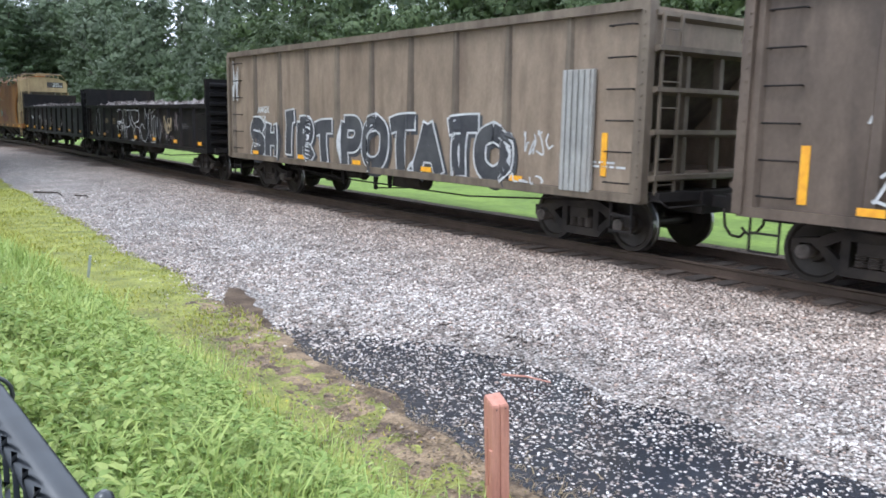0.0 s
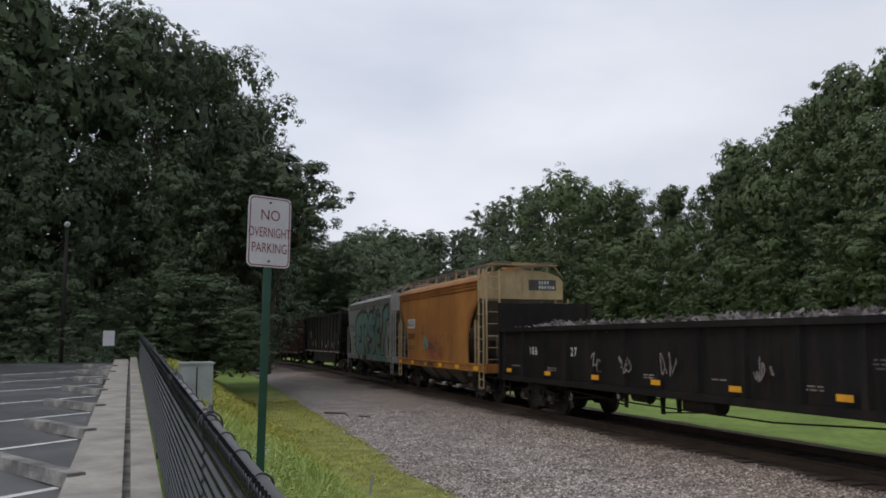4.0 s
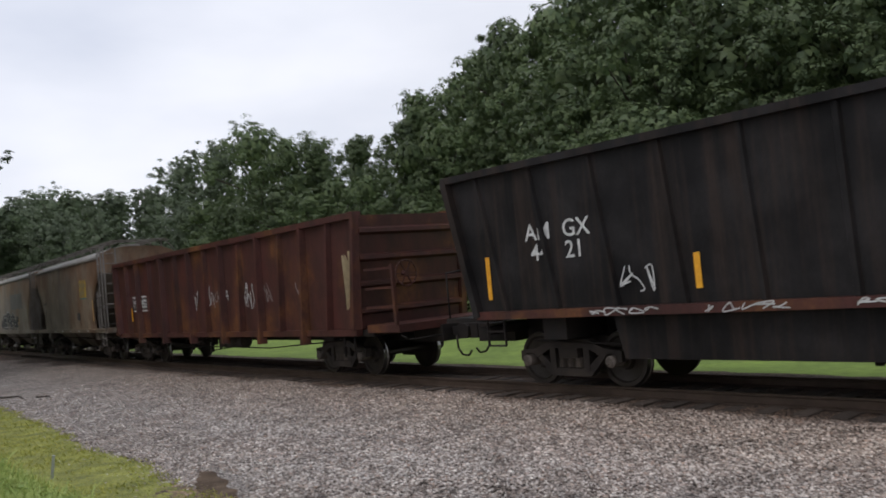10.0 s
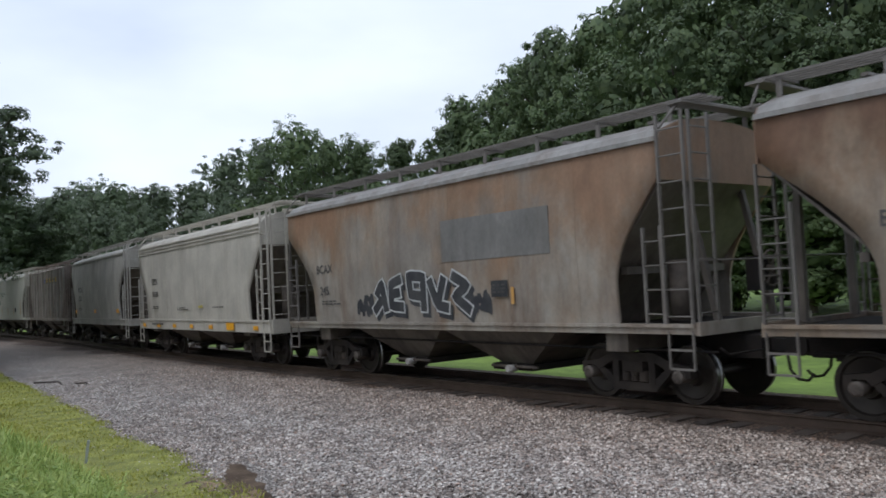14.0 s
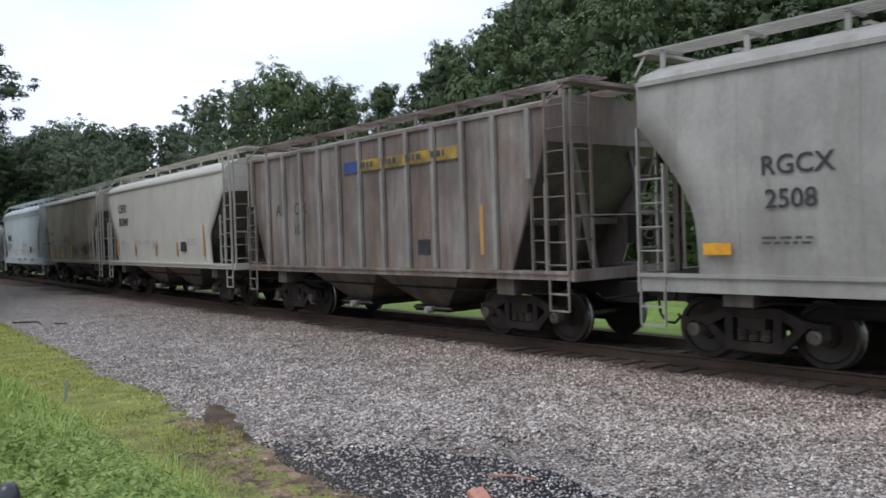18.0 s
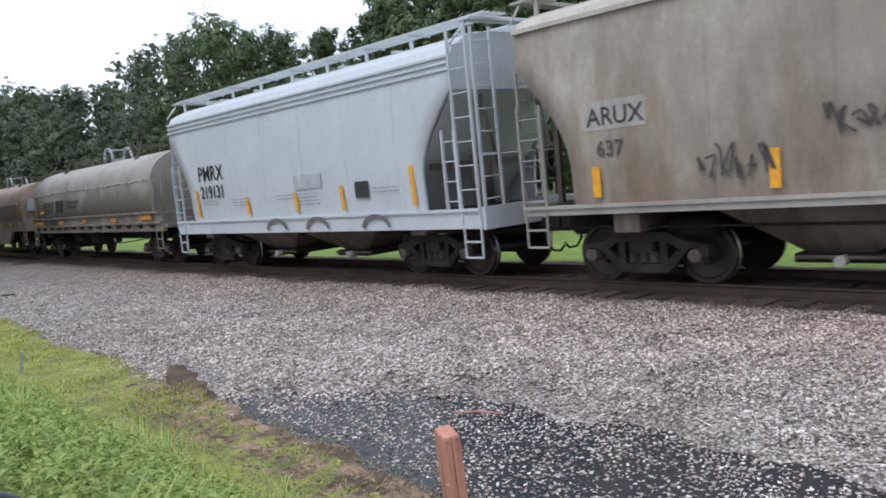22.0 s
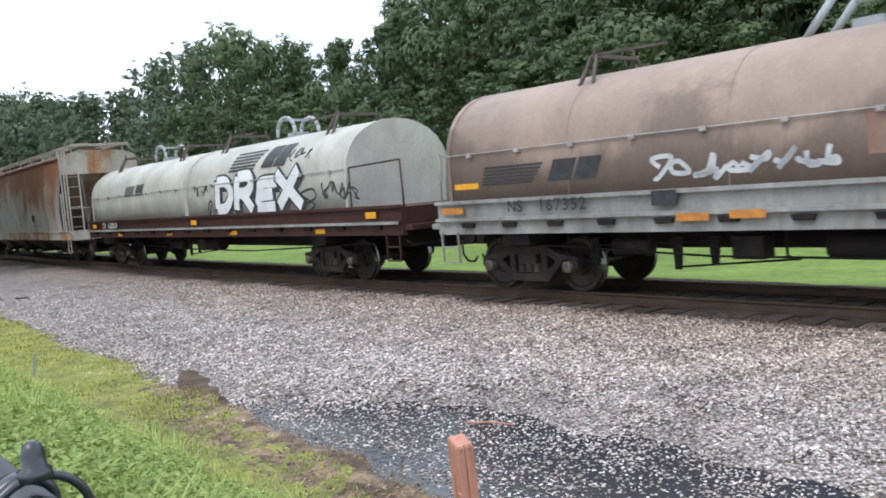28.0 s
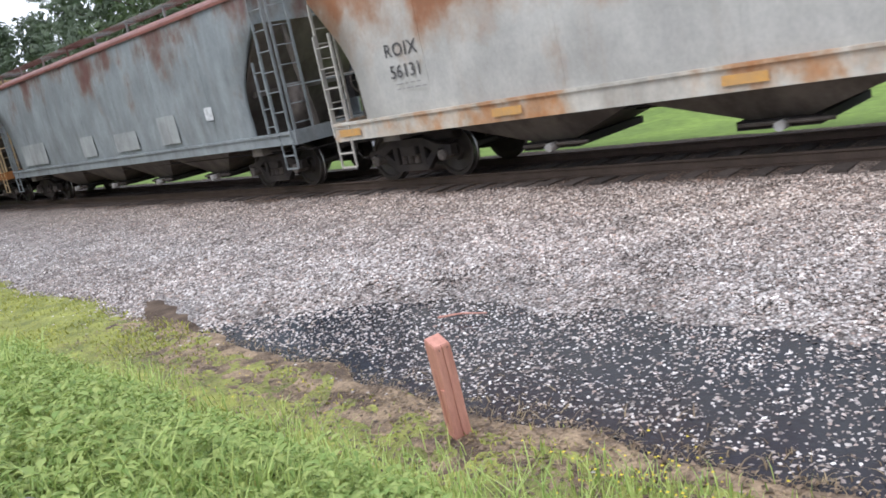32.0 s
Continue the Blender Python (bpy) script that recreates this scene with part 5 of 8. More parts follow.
def ribbon(bm, pts, w, y, closed=False, mi=0):
    """A sprayed line through (x, z) points."""
    n = len(pts)
    L, R = [], []
    for i, (px, pz) in enumerate(pts):
        a = pts[i - 1] if (i or closed) else pts[i]
        b = pts[(i + 1) % n] if (i < n - 1 or closed) else pts[i]
        dx, dz = b[0] - a[0], b[1] - a[1]
        q = math.hypot(dx, dz) or 1
        ox, oz = -dz / q * w / 2, dx / q * w / 2
        yy = y(px, pz) - 0.004 if callable(y) else y
        L.append(bm.verts.new((px + ox, yy, pz + oz)))
        R.append(bm.verts.new((px - ox, yy, pz - oz)))
    for i in range(n if closed else n - 1):
        j = (i + 1) % n
        bm.faces.new((L[i], R[i], R[j], L[j])).material_index = mi


def spline(ctrl, closed=True, n=6):
    out, m = [], len(ctrl)
    for i in range(m if closed else m - 1):
        p = [ctrl[(i + k) % m] if closed else ctrl[min(max(i + k, 0), m - 1)] for k in (-1, 0, 1, 2)]
        for s in range(n):
            t = s / n
            out.append(tuple(0.5 * (2 * p[1][c] + (p[2][c] - p[0][c]) * t + (2 * p[0][c] - 5 * p[1][c] + 4 * p[2][c] - p[3][c]) * t * t + (3 * p[1][c] - p[0][c] - 3 * p[2][c] + p[3][c]) * t ** 3) for c in (0, 1)))
    return out


def flat_skin(y):
    return lambda x, z: y


def rib_skin(xs, ribs, rib_in, half, depth, hw):
    """The side of a ribbed car: its panels and the ribs that stand out of them."""
    gap = (2 * xs - 2 * rib_in) / (ribs - 1)

    def skin(x, z):
        q = (x + xs - rib_in) / gap
        d = abs(q - round(q)) * gap
        return -hw - 0.006 - depth * min(1.0, max(0.0, (half * 1.12 - d) / (half * 0.4)))
    return skin


def hood_skin(seam, top, hw=1.42):
    """The side of a rounded hood."""
    zs = seam - 0.15

    def skin(x, z):
        if z <= zs:
            return -hw - 0.006
        q = min(1.0, (z - zs) / (top - zs)) ** (1 / 0.85)
        return -hw * math.sqrt(max(0.0, 1 - q * q)) - 0.008
    return skin


def bulge_skin(z0, zt, hw=1.50, bulge=0.05):
    return lambda x, z: -hw - bulge * math.sin(math.pi * min(1, max(0, (z - z0) / (zt - z0)))) - 0.006


def spray(bm, pts, w, skin, lift=0.0, grain=0.06):
    """A broad sprayed line through (x, z) points, laid on a surface."""
    dense = []
    for a, b in zip(pts, pts[1:]):
        n = max(1, int(math.hypot(b[0] - a[0], b[1] - a[1]) / grain))
        dense += [(a[0] + (b[0] - a[0]) * k / n, a[1] + (b[1] - a[1]) * k / n) for k in range(n)]
    dense.append(pts[-1])
    m = max(1, int(w / grain))
    rows = []
    for i, p in enumerate(dense):
        a, b = dense[max(0, i - 1)], dense[min(len(dense) - 1, i + 1)]
        q = math.hypot(b[0] - a[0], b[1] - a[1]) or 1
        ox, oz = -(b[1] - a[1]) / q * w, (b[0] - a[0]) / q * w
        row = [(p[0] + ox * (k / m - 0.5), p[1] + oz * (k / m - 0.5)) for k in range(m + 1)]
        rows.append([bm.verts.new((x, skin(x, z) - lift, z)) for x, z in row])
    for a, b in zip(rows, rows[1:]):
        for k in range(m):
            bm.faces.new((a[k], a[k + 1], b[k + 1], b[k]))


def sprayed(car, strokes, fat, edge, fill, line, under, skin, label, shift=(0.08, -0.06), base=0.0):
    """One sprayed letter or shape: its fill, outline and backing, each on its own layer."""
    bm = bmesh.new()
    for i, p in enumerate(strokes):
        spray(bm, p, fat, skin, base + 0.012 + 0.0012 * i)
    letter = part("graffiti", bm, fill, car, label)
    for name, mat, w, lift, dx, dz in (("outline", line, fat + 2 * edge, 0.006, 0, 0), ("shadow_fill", under, fat + 2.6 * edge, 0.0005, *shift)):
        if mat is None:
            continue
        bm = bmesh.new()
        for i, p in enumerate(strokes):
            ends = [p[0], *p, p[-1]]
            q = []
            for (a, b), s in (((p[0], p[1]), 1), ((p[-1], p[-2]), -1)):
                d = math.hypot(a[0] - b[0], a[1] - b[1]) or 1
                q.append((a[0] + (a[0] - b[0]) / d * edge, a[1] + (a[1] - b[1]) / d * edge))
            ends = [q[0], *p, q[1]]
            spray(bm, [(a + dx, b + dz) for a, b in ends], w, skin, base + lift + 0.0009 * i)
        part(name, bm, mat, letter)
    return letter


GLYPHS = {
    "S": (((0.95, 0.80), (0.6, 1), (0.15, 0.9), (0.12, 0.62), (0.8, 0.45), (0.92, 0.15), (0.45, 0), (0.0, 0.16)),),
    "H": (((0.12, -0.05), (0.1, 0.5), (0.16, 1.02)), ((0.88, -0.05), (0.9, 0.5), (0.84, 1.0)), ((0.1, 0.5), (0.9, 0.52))),
    "I": (((0.5, -0.02), (0.46, 0.5), (0.5, 1.0)), ((0.2, 0.95), (0.8, 1.0))),
    "R": (((0.14, -0.04), (0.12, 0.5), (0.16, 1.0)), ((0.16, 1.0), (0.72, 1.0), (0.9, 0.74), (0.7, 0.5), (0.2, 0.48)), ((0.45, 0.48), (1.0, -0.06))),
    "T": (((-0.02, 0.9), (0.4, 0.98), (1.04, 1.0)), ((0.5, 0.98), (0.46, 0.5), (0.56, -0.08))),
    "P": (((0.16, -0.1), (0.12, 0.5), (0.2, 1.0)), ((0.2, 1.0), (0.8, 0.98), (0.94, 0.7), (0.7, 0.44), (0.2, 0.42))),
    "O": (((0.55, 1.0), (0.12, 0.8), (0.08, 0.25), (0.5, 0.0), (0.92, 0.25), (0.92, 0.78), (0.5, 1.0)),),
    "A": (((0.0, -0.08), (0.26, 0.5), (0.45, 1.0)), ((0.45, 1.0), (0.7, 0.5), (0.98, -0.06)), ((0.2, 0.36), (0.8, 0.36))),
    "D": (((0.16, 0.02), (0.14, 0.98)), ((0.12, 0.98), (0.66, 0.95), (0.94, 0.52), (0.66, 0.06), (0.14, 0.02))),
    "E": (((0.95, 0.98), (0.2, 0.95), (0.12, 0.5), (0.16, 0.04), (0.95, 0.02)), ((0.16, 0.5), (0.8, 0.52))),
    "X": (((-0.02, 1.0), (0.5, 0.5), (1.04, -0.06)), ((0.02, -0.02), (0.5, 0.5), (0.98, 1.08))),
}


def stroke_word(car, word, x, width, z, h, fill, line, under, skin, fat, edge, seed=1, label="sprayed graffiti letter", lean=0.1):
    rnd = random.Random(seed)
    step = width / len(word)
    for i, ch in enumerate(word):
        up, dz, sh = h * rnd.uniform(0.9, 1.08), rnd.uniform(-0.05, 0.05), rnd.uniform(-0.3, 1.0) * lean
        w0, wd = x + i * step + fat / 2, step * 1.12 - fat
        strokes = []
        for g in GLYPHS[ch]:
            p = [(w0 + (a + sh * b) * wd, z + dz + fat / 2 + b * (up - fat)) for a, b in g]
            strokes.append(spline(p, False, 4) + [p[-1]] if len(p) > 2 else p)
        sprayed(car, strokes, fat, edge, fill, line, under, skin, label, base=0.014 * (i % 2))


def scribble(car, x, z, w, h, mat, n=5, seed=1, y=-1.535, width=0.03, label="sprayed scribble"):
    rnd = random.Random(seed)
    bm = bmesh.new()
    for i in range(n):
        cx = x + w * (i + 0.5) / n
        s = [(cx + rnd.uniform(-.7, .7) * w / n, z + rnd.uniform(0, 1) * h) for _ in range(5)]
        ribbon(bm, spline(s, False), width, y)
    return tagged(part("scribble", bm, mat, car, label), kind="stuff")


def ladder(car, x0, x1, y, z0, z1, mat, rungs=7, axis="x", name="ladder"):
    """Two stiles and rungs; axis is the way the rungs run."""
    bm = bmesh.new()
    pt = (lambda a, z: (a, y, z)) if axis == "x" else (lambda a, z: (y, a, z))
    for a in (x0, x1):
        bar(bm, pt(a, z0), pt(a, z1), 0.055, 0.03)
    for r in range(rungs):
        z = z0 + (z1 - z0) * (r + 0.4) / rungs
        tube(bm, pt(x0, z), pt(x1, z), 0.013, seg=6)
    return part(name, bm, mat, car)


def step_irons(car, x, mat, y=-1.5, w=0.42, z=1.05, drop=0.55):
    bm = bmesh.new()
    for a in (x - w / 2, x + w / 2):
        bar(bm, (a, y, z), (a, y, z - drop), 0.04, 0.02)
    for d in (drop * 0.5, drop):
        bar(bm, (x - w / 2, y, z - d), (x + w / 2, y, z - d), 0.03, 0.03)
    return part("step", bm, mat, car)


def brake_wheel(car, x, y, z, mat, r=0.28):
    bm = bmesh.new()
    n = 18
    ring = [(x, y + r * math.cos(k * math.tau / n), z + r * math.sin(k * math.tau / n)) for k in range(n)]
    for a, b in zip(ring, ring[1:] + ring[:1]):
        tube(bm, a, b, 0.018, seg=6)
    for k in range(6):
        bar(bm, (x, y, z), ring[k * 3], 0.03, 0.02)
    tube(bm, (x - 0.12, y, z), (x + 0.03, y, z), 0.06, seg=8)
    return part("brake_wheel", bm, mat, car)


# ---- covered hopper ----
def covered_hopper(k, label, body, bays=3, roof=None, sill=None, end=None, ribs=0, eave=4.02, top=4.40, style="round", board=True, board_mat=None, bands=True, wheel=1, cut=(0.95, 0.95), frame=None, sill_z=(1.02, 1.28), bulge=0.05, back=0.0, trim=0.0, knee=0.80, rib_mat=None, truck_in=(2.2, 2.2), slope=None):
    """The body overhangs to the sill's rear end, and stops short of its front end, where the tall ladder stands."""
    car, ln = railcar(k, label, truck_in)
    roof, sill, end, frame = roof or body, sill or body, end or body, frame or body
    xs = ln / 2 - 0.55
    tip = {-1: xs + back, 1: xs - trim}                   # ends of the sill
    xe = {-1: xs + back - 0.04, 1: xs - trim - 0.50}      # ends of the roof
    ends_in = {-1: cut[0], 1: cut[1]}
    z0, zt = sill_z[1], eave
    zk = z0 + (zt - z0) * knee
    hw = 1.50

    def limit(z, sx):
        if z >= zk:
            return xe[sx]
        t = (zk - z) / (zk - z0)
        if style == "round":
            return xe[sx] - ends_in[sx] * math.sin(min(1, t * 1.35) * math.pi / 2) ** 1.1
        if style == "angle":
            return xe[sx] - ends_in[sx] * min(1, t / 0.62)
        return xe[sx] - ends_in[sx] * t

    def side_y(z):
        return hw + bulge * math.sin(math.pi * (z - z0) / (zt - z0))

    rows = [z0 + (zt - z0) * j / 18 for j in range(19)]
    lo_x = -xe[-1]
    for sgn in (-1, 1):
        bm = bmesh.new()
        cols = 24
        grid = [[bm.verts.new((-limit(z, -1) + (limit(z, 1) + limit(z, -1)) * i / cols, sgn * side_y(z), z)) for i in range(cols + 1)] for z in rows]
        inner = [[bm.verts.new((v.co.x, v.co.y - sgn * 0.05, v.co.z)) for v in r] for r in grid]
        for j in range(18):
            for i in range(cols):
                f = bm.faces.new((grid[j][i], grid[j][i + 1], grid[j + 1][i + 1], grid[j + 1][i]))
                f.smooth = True
                bm.faces.new((inner[j][i], inner[j + 1][i], inner[j + 1][i + 1], inner[j][i + 1]))
            bm.faces.new((grid[j][0], grid[j + 1][0], inner[j + 1][0], inner[j][0]))
            bm.faces.new((grid[j][-1], inner[j][-1], inner[j + 1][-1], grid[j + 1][-1]))
        side = part("side", bm, body, car)
        if ribs:
            for i in range(ribs):
                x = lo_x + 0.35 + (xe[1] - lo_x - 0.7) * i / (ribs - 1)
                lo = z0
                while limit(lo, 1 if x > 0 else -1) < abs(x) + 0.08 and lo < zt - 0.3:
                    lo += 0.05
                b2 = bmesh.new()
                yy = sgn * (hw + 0.02)
                prism_y(b2, [(x - 0.05, lo), (x + 0.05, lo), (x + 0.05, zt), (x - 0.05, zt)], min(yy, yy + sgn * 0.07), max(yy, yy + sgn * 0.07))
                part("rib", b2, rib_mat or body, side)
        elif sgn < 0:
            # weld seams
            for i in range(1, 7):
                x = lo_x + (xe[1] - lo_x) * i / 7
                if abs(x) > limit(z0, 1 if x > 0 else -1) - 0.05:
                    continue
                b2 = bmesh.new()
                loft(b2, [[(x - 0.014, -side_y(z) - 0.006, z), (x + 0.014, -side_y(z) - 0.006, z), (x + 0.014, -side_y(z) + 0.02, z), (x - 0.014, -side_y(z) + 0.02, z)] for z in rows])
                part("seam", b2, body, side)
    # roof
    bm = bmesh.new()
    prof = [(-hw - 0.01, zt), (-hw + 0.10, zt + (top - zt) * 0.42), (-0.95, zt + (top - zt) * 0.86), (-0.45, top), (0.45, top), (0.95, zt + (top - zt) * 0.86), (hw - 0.10, zt + (top - zt) * 0.42), (hw + 0.01, zt)]
    loft(bm, [[(x, y, z) for y, z in prof] for x in (lo_x, xe[1])])
    rf = part("roof", bm, roof, car)
    bm = bmesh.new()
    box(bm, lo_x + 0.5, xe[1] - 0.5, -0.28, 0.28, top + 0.004, top + 0.10)
    part("hatch_cover", bm, roof, rf)
    for i in range(6):
        bm = bmesh.new()
        x = lo_x + (xe[1] - lo_x) * (i + 0.5) / 6
        box(bm, x - 0.05, x + 0.05, -0.36, 0.36, top + 0.101, top + 0.15)
        part("hatch_bar", bm, frame, rf)
    for sgn in (-1, 1):
        for z in ((zt - 0.02, zt - 0.13, zt - 0.24) if bands else (zt - 0.02,)):
            bm = bmesh.new()
            y0, y1 = sorted((sgn * (hw + 0.012), sgn * (hw + 0.058)))
            box(bm, lo_x, xe[1], y0, y1, z, z + (0.045 if bands else 0.07))
            part("eave_band", bm, roof, rf)
    # running boards on brackets
    if board:
        n = 9
        for sgn in (-1, 1):
            bm = bmesh.new()
            zb = top + 0.20
            ya, yb = sorted((sgn * 0.52, sgn * 1.04))
            for i in range(5):
                y = ya + (yb - ya) * i / 4
                box(bm, lo_x - 0.2, tip[1], y - 0.02, y + 0.02, zb, zb + 0.035)
            for i in range(n):
                x = lo_x + 0.1 + (xe[1] - lo_x - 0.2) * i / (n - 1)
                box(bm, x - 0.03, x + 0.03, ya, yb, zb - 0.035, zb)
            part("running_board", bm, board_mat or frame, car)
            for i in range(n):
                x = lo_x + 0.1 + (xe[1] - lo_x - 0.2) * i / (n - 1)
                b2 = bmesh.new()
                box(b2, x - 0.035, x + 0.035, sgn * 1.0 - 0.02, sgn * 1.0 + 0.02, zt + (top - zt) * 0.7, zb - 0.002)
                part("board_bracket", b2, frame, car)
        for sx in (-1, 1):
            bm = bmesh.new()
            box(bm, sx * (xe[sx] + 0.14) - 0.14, sx * (xe[sx] + 0.14) + 0.14, -1.2, 1.2, top + 0.14, top + 0.18)
            part("cross_board", bm, frame, car)
    # ends: upright panel, sloping sheet, braces, ladders
    for sx in (-1, 1):
        xt, xb = tip[sx], xe[sx]
        bm = bmesh.new()
        zz = zk - 0.05
        pts = [(-hw, zz), (hw, zz)] + [(y, z - 0.004) for y, z in prof[::-1]]
        loft(bm, [[(sx * (xb + d), y * 0.995, z) for y, z in pts] for d in (0.002, 0.03)])
        part("end_panel", bm, end, car)
        bm = bmesh.new()
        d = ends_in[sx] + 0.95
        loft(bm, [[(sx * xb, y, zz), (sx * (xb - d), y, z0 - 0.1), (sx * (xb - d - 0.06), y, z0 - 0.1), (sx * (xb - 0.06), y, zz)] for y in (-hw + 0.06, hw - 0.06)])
        # the shade under the overhanging end is put into this sheet's colour
        part("slope_sheet", bm, slope or SLOPE_SHADED, car)
        # braces and cross beam: the recess's shade is put into their colour
        for y in (-0.75, 0.75):
            bm = bmesh.new()
            bar(bm, (sx * (xt - 0.15), y, z0), (sx * (xb - 0.12), y, zz), 0.09)
            part("end_brace", bm, M["grime_shade"], car)
        bm = bmesh.new()
        bar(bm, (sx * (xb - d * 0.5), -1.3, (z0 + zz) / 2 - 0.25), (sx * (xb - d * 0.5), 1.3, (z0 + zz) / 2 - 0.25), 0.12)
        part("cross_beam", bm, M["grime_shade"], car)
        bm = bmesh.new()
        xx0, xx1 = sorted((sx * (xb - d * 0.95), sx * xt))
        box(bm, xx0, xx1, -1.42, 1.42, sill_z[0] + 0.06, sill_z[1] - 0.06)
        part("end_platform", bm, M["black_steel"], car)
        bm = bmesh.new()
        box(bm, *sorted((sx * (xt - 0.03), sx * (xt + 0.06))), -1.5, 1.5, sill_z[0] - 0.02, sill_z[1] + 0.02)
        part("end_sill", bm, sill, car)
        for sy in (-1, 1):
            yy = sy * (hw + 0.04)
            if sx * sy < 0:
                # tall ladder with a short one beside it
                ladder(car, sx * (xt - 0.47), sx * (xt - 0.02), yy, sill_z[0] + 0.1, top - 0.05, frame, 8)
                ladder(car, sx * (xt - 0.82), sx * (xt - 0.50), yy, z0, z0 + (zk - z0) * 0.66, frame, 4, name="side_ladder")
            else:
                ladder(car, sx * (xt - 0.47), sx * (xt - 0.02), yy, sill_z[0] + 0.1, z0 + (zk - z0) * 0.72, frame, 5, name="side_ladder")
            ladder(car, sy * (hw - 0.05), sy * (hw - 0.5), sx * (xt + 0.03), sill_z[1] + 0.0, zz if sx * sy > 0 else top - 0.05, frame, 8, "y", "end_ladder")
            step_irons(car, sx * (xt - 0.24), frame, yy, 0.42, sill_z[0] + 0.05, 0.55)
        bm = bmesh.new()
        pipe(bm, [(sx * (xb + 0.05), -hw, top * 0.4 + zt * 0.6), (sx * (xb + 0.14), -1.05, top + 0.22), (sx * (xb + 0.14), 1.05, top + 0.22), (sx * (xb + 0.05), hw, top * 0.4 + zt * 0.6)], 0.02, 6)
        part("grab_rail", bm, frame, car)
        bm = bmesh.new()
        pipe(bm, [(sx * (xt + 0.03), -1.4, z0 + 0.9), (sx * (xt + 0.03), 1.4, z0 + 0.9)], 0.014, 6)
        part("grab_rail", bm, frame, car)
    if wheel:
        xt = tip[wheel]
        brake_wheel(car, wheel * (xt - 0.02), 0.55, z0 + 0.75, M["spring_steel"])
        bm = bmesh.new()
        box(bm, *sorted((wheel * (xt - 0.35), wheel * (xt - 0.08))), 0.35, 0.75, z0 + 0.4, z0 + 0.95)
        part("brake_housing", bm, M["black_steel"], car)
        bm = bmesh.new()
        tube(bm, (wheel * (xt - 0.9), -0.55, z0), (wheel * (xt - 0.9), -0.55, z0 + 0.95), 0.2, seg=12)
        part("air_reservoir", bm, M["spring_steel"], car)
    # sills
    for sgn in (-1, 1):
        bm = bmesh.new()
        y0, y1 = sorted((sgn * (hw - 0.10), sgn * (hw + 0.035)))
        box(bm, -tip[-1], tip[1], y0, y1, sill_z[0], sill_z[1])
        y0, y1 = sorted((sgn * (hw + 0.036), sgn * (hw + 0.075)))
        box(bm, -tip[-1], tip[1], y0, y1, sill_z[1] - 0.05, sill_z[1])
        part("side_sill", bm, sill, car)
    bm = bmesh.new()
    box(bm, -tip[-1], tip[1], -0.33, 0.33, 0.74, sill_z[0] + 0.05)
    part("centre_sill", bm, M["black_steel"], car)
    for sx in (-1, 1):
        bm = bmesh.new()
        x = sx * (ln / 2 - truck_in[sx > 0])
        box(bm, x - 0.22, x + 0.22, -1.44, 1.44, 0.84, sill_z[0])
        part("bolster", bm, M["grime_shade"], car)
    # hoppers with outlet gates
    inner = ln / 2 - 2.2 - 1.35
    lb = 2 * inner / bays
    for i in range(bays):
        cx = -inner + lb * (i + 0.5)
        bm = bmesh.new()
        loft(bm, [[(cx - lb * 0.5, -1.38, sill_z[0] + 0.02), (cx + lb * 0.5, -1.38, sill_z[0] + 0.02), (cx + lb * 0.5, 1.38, sill_z[0] + 0.02), (cx - lb * 0.5, 1.38, sill_z[0] + 0.02)],
                  [(cx - 0.42, -0.85, 0.48), (cx + 0.42, -0.85, 0.48), (cx + 0.42, 0.85, 0.48), (cx - 0.42, 0.85, 0.48)]])
        h = part("hopper", bm, M["grime_shade"], car)
        bm = bmesh.new()
        box(bm, cx - 0.55, cx + 0.55, -0.98, 0.98, 0.36, 0.478)
        part("outlet_gate", bm, M["black_steel"], h)
        bm = bmesh.new()
        tube(bm, (cx + 0.1, -1.2, 0.41), (cx + 0.1, -0.985, 0.41), 0.07, seg=8)
        part("gate_capstan", bm, M["cable"], h)
        bm = bmesh.new()
        tube(bm, (cx - 0.5, -1.05, 0.44), (cx + 0.75, -1.05, 0.44), 0.03, seg=6)
        part("gate_rod", bm, M["spring_steel"], h)
    # brake cylinder and piping
    bm = bmesh.new()
    tube(bm, (-inner - 0.2, -0.9, 0.85), (-inner - 0.9, -0.9, 0.85), 0.16, seg=10)
    part("brake_cylinder", bm, M["black_steel"], car)
    bm = bmesh.new()
    pipe(bm, [(-xs, -1.2, 0.9), (xs, -1.2, 0.86)], 0.02, 6)
    part("air_pipe", bm, M["black_steel"], car)
    return car, ln, xs, xe[1], z0, zt


def side_marks(car, xs, z, n, mat=None, tall=False, y=-1.582, x0=None, x1=None, w=None, h=None):
    """Reflective markers along the side."""
    x0, x1 = (x0 if x0 is not None else -xs + 0.7), (x1 if x1 is not None else xs - 0.7)
    for i in range(n):
        x = x0 + (x1 - x0) * i / max(1, n - 1)
        ww, hh = (w or (0.10 if tall else 0.36)), (h or (0.45 if tall else 0.10))
        plate(car, "reflector", x - ww / 2, x + ww / 2, z, z + hh, mat or M["reflector"], y)


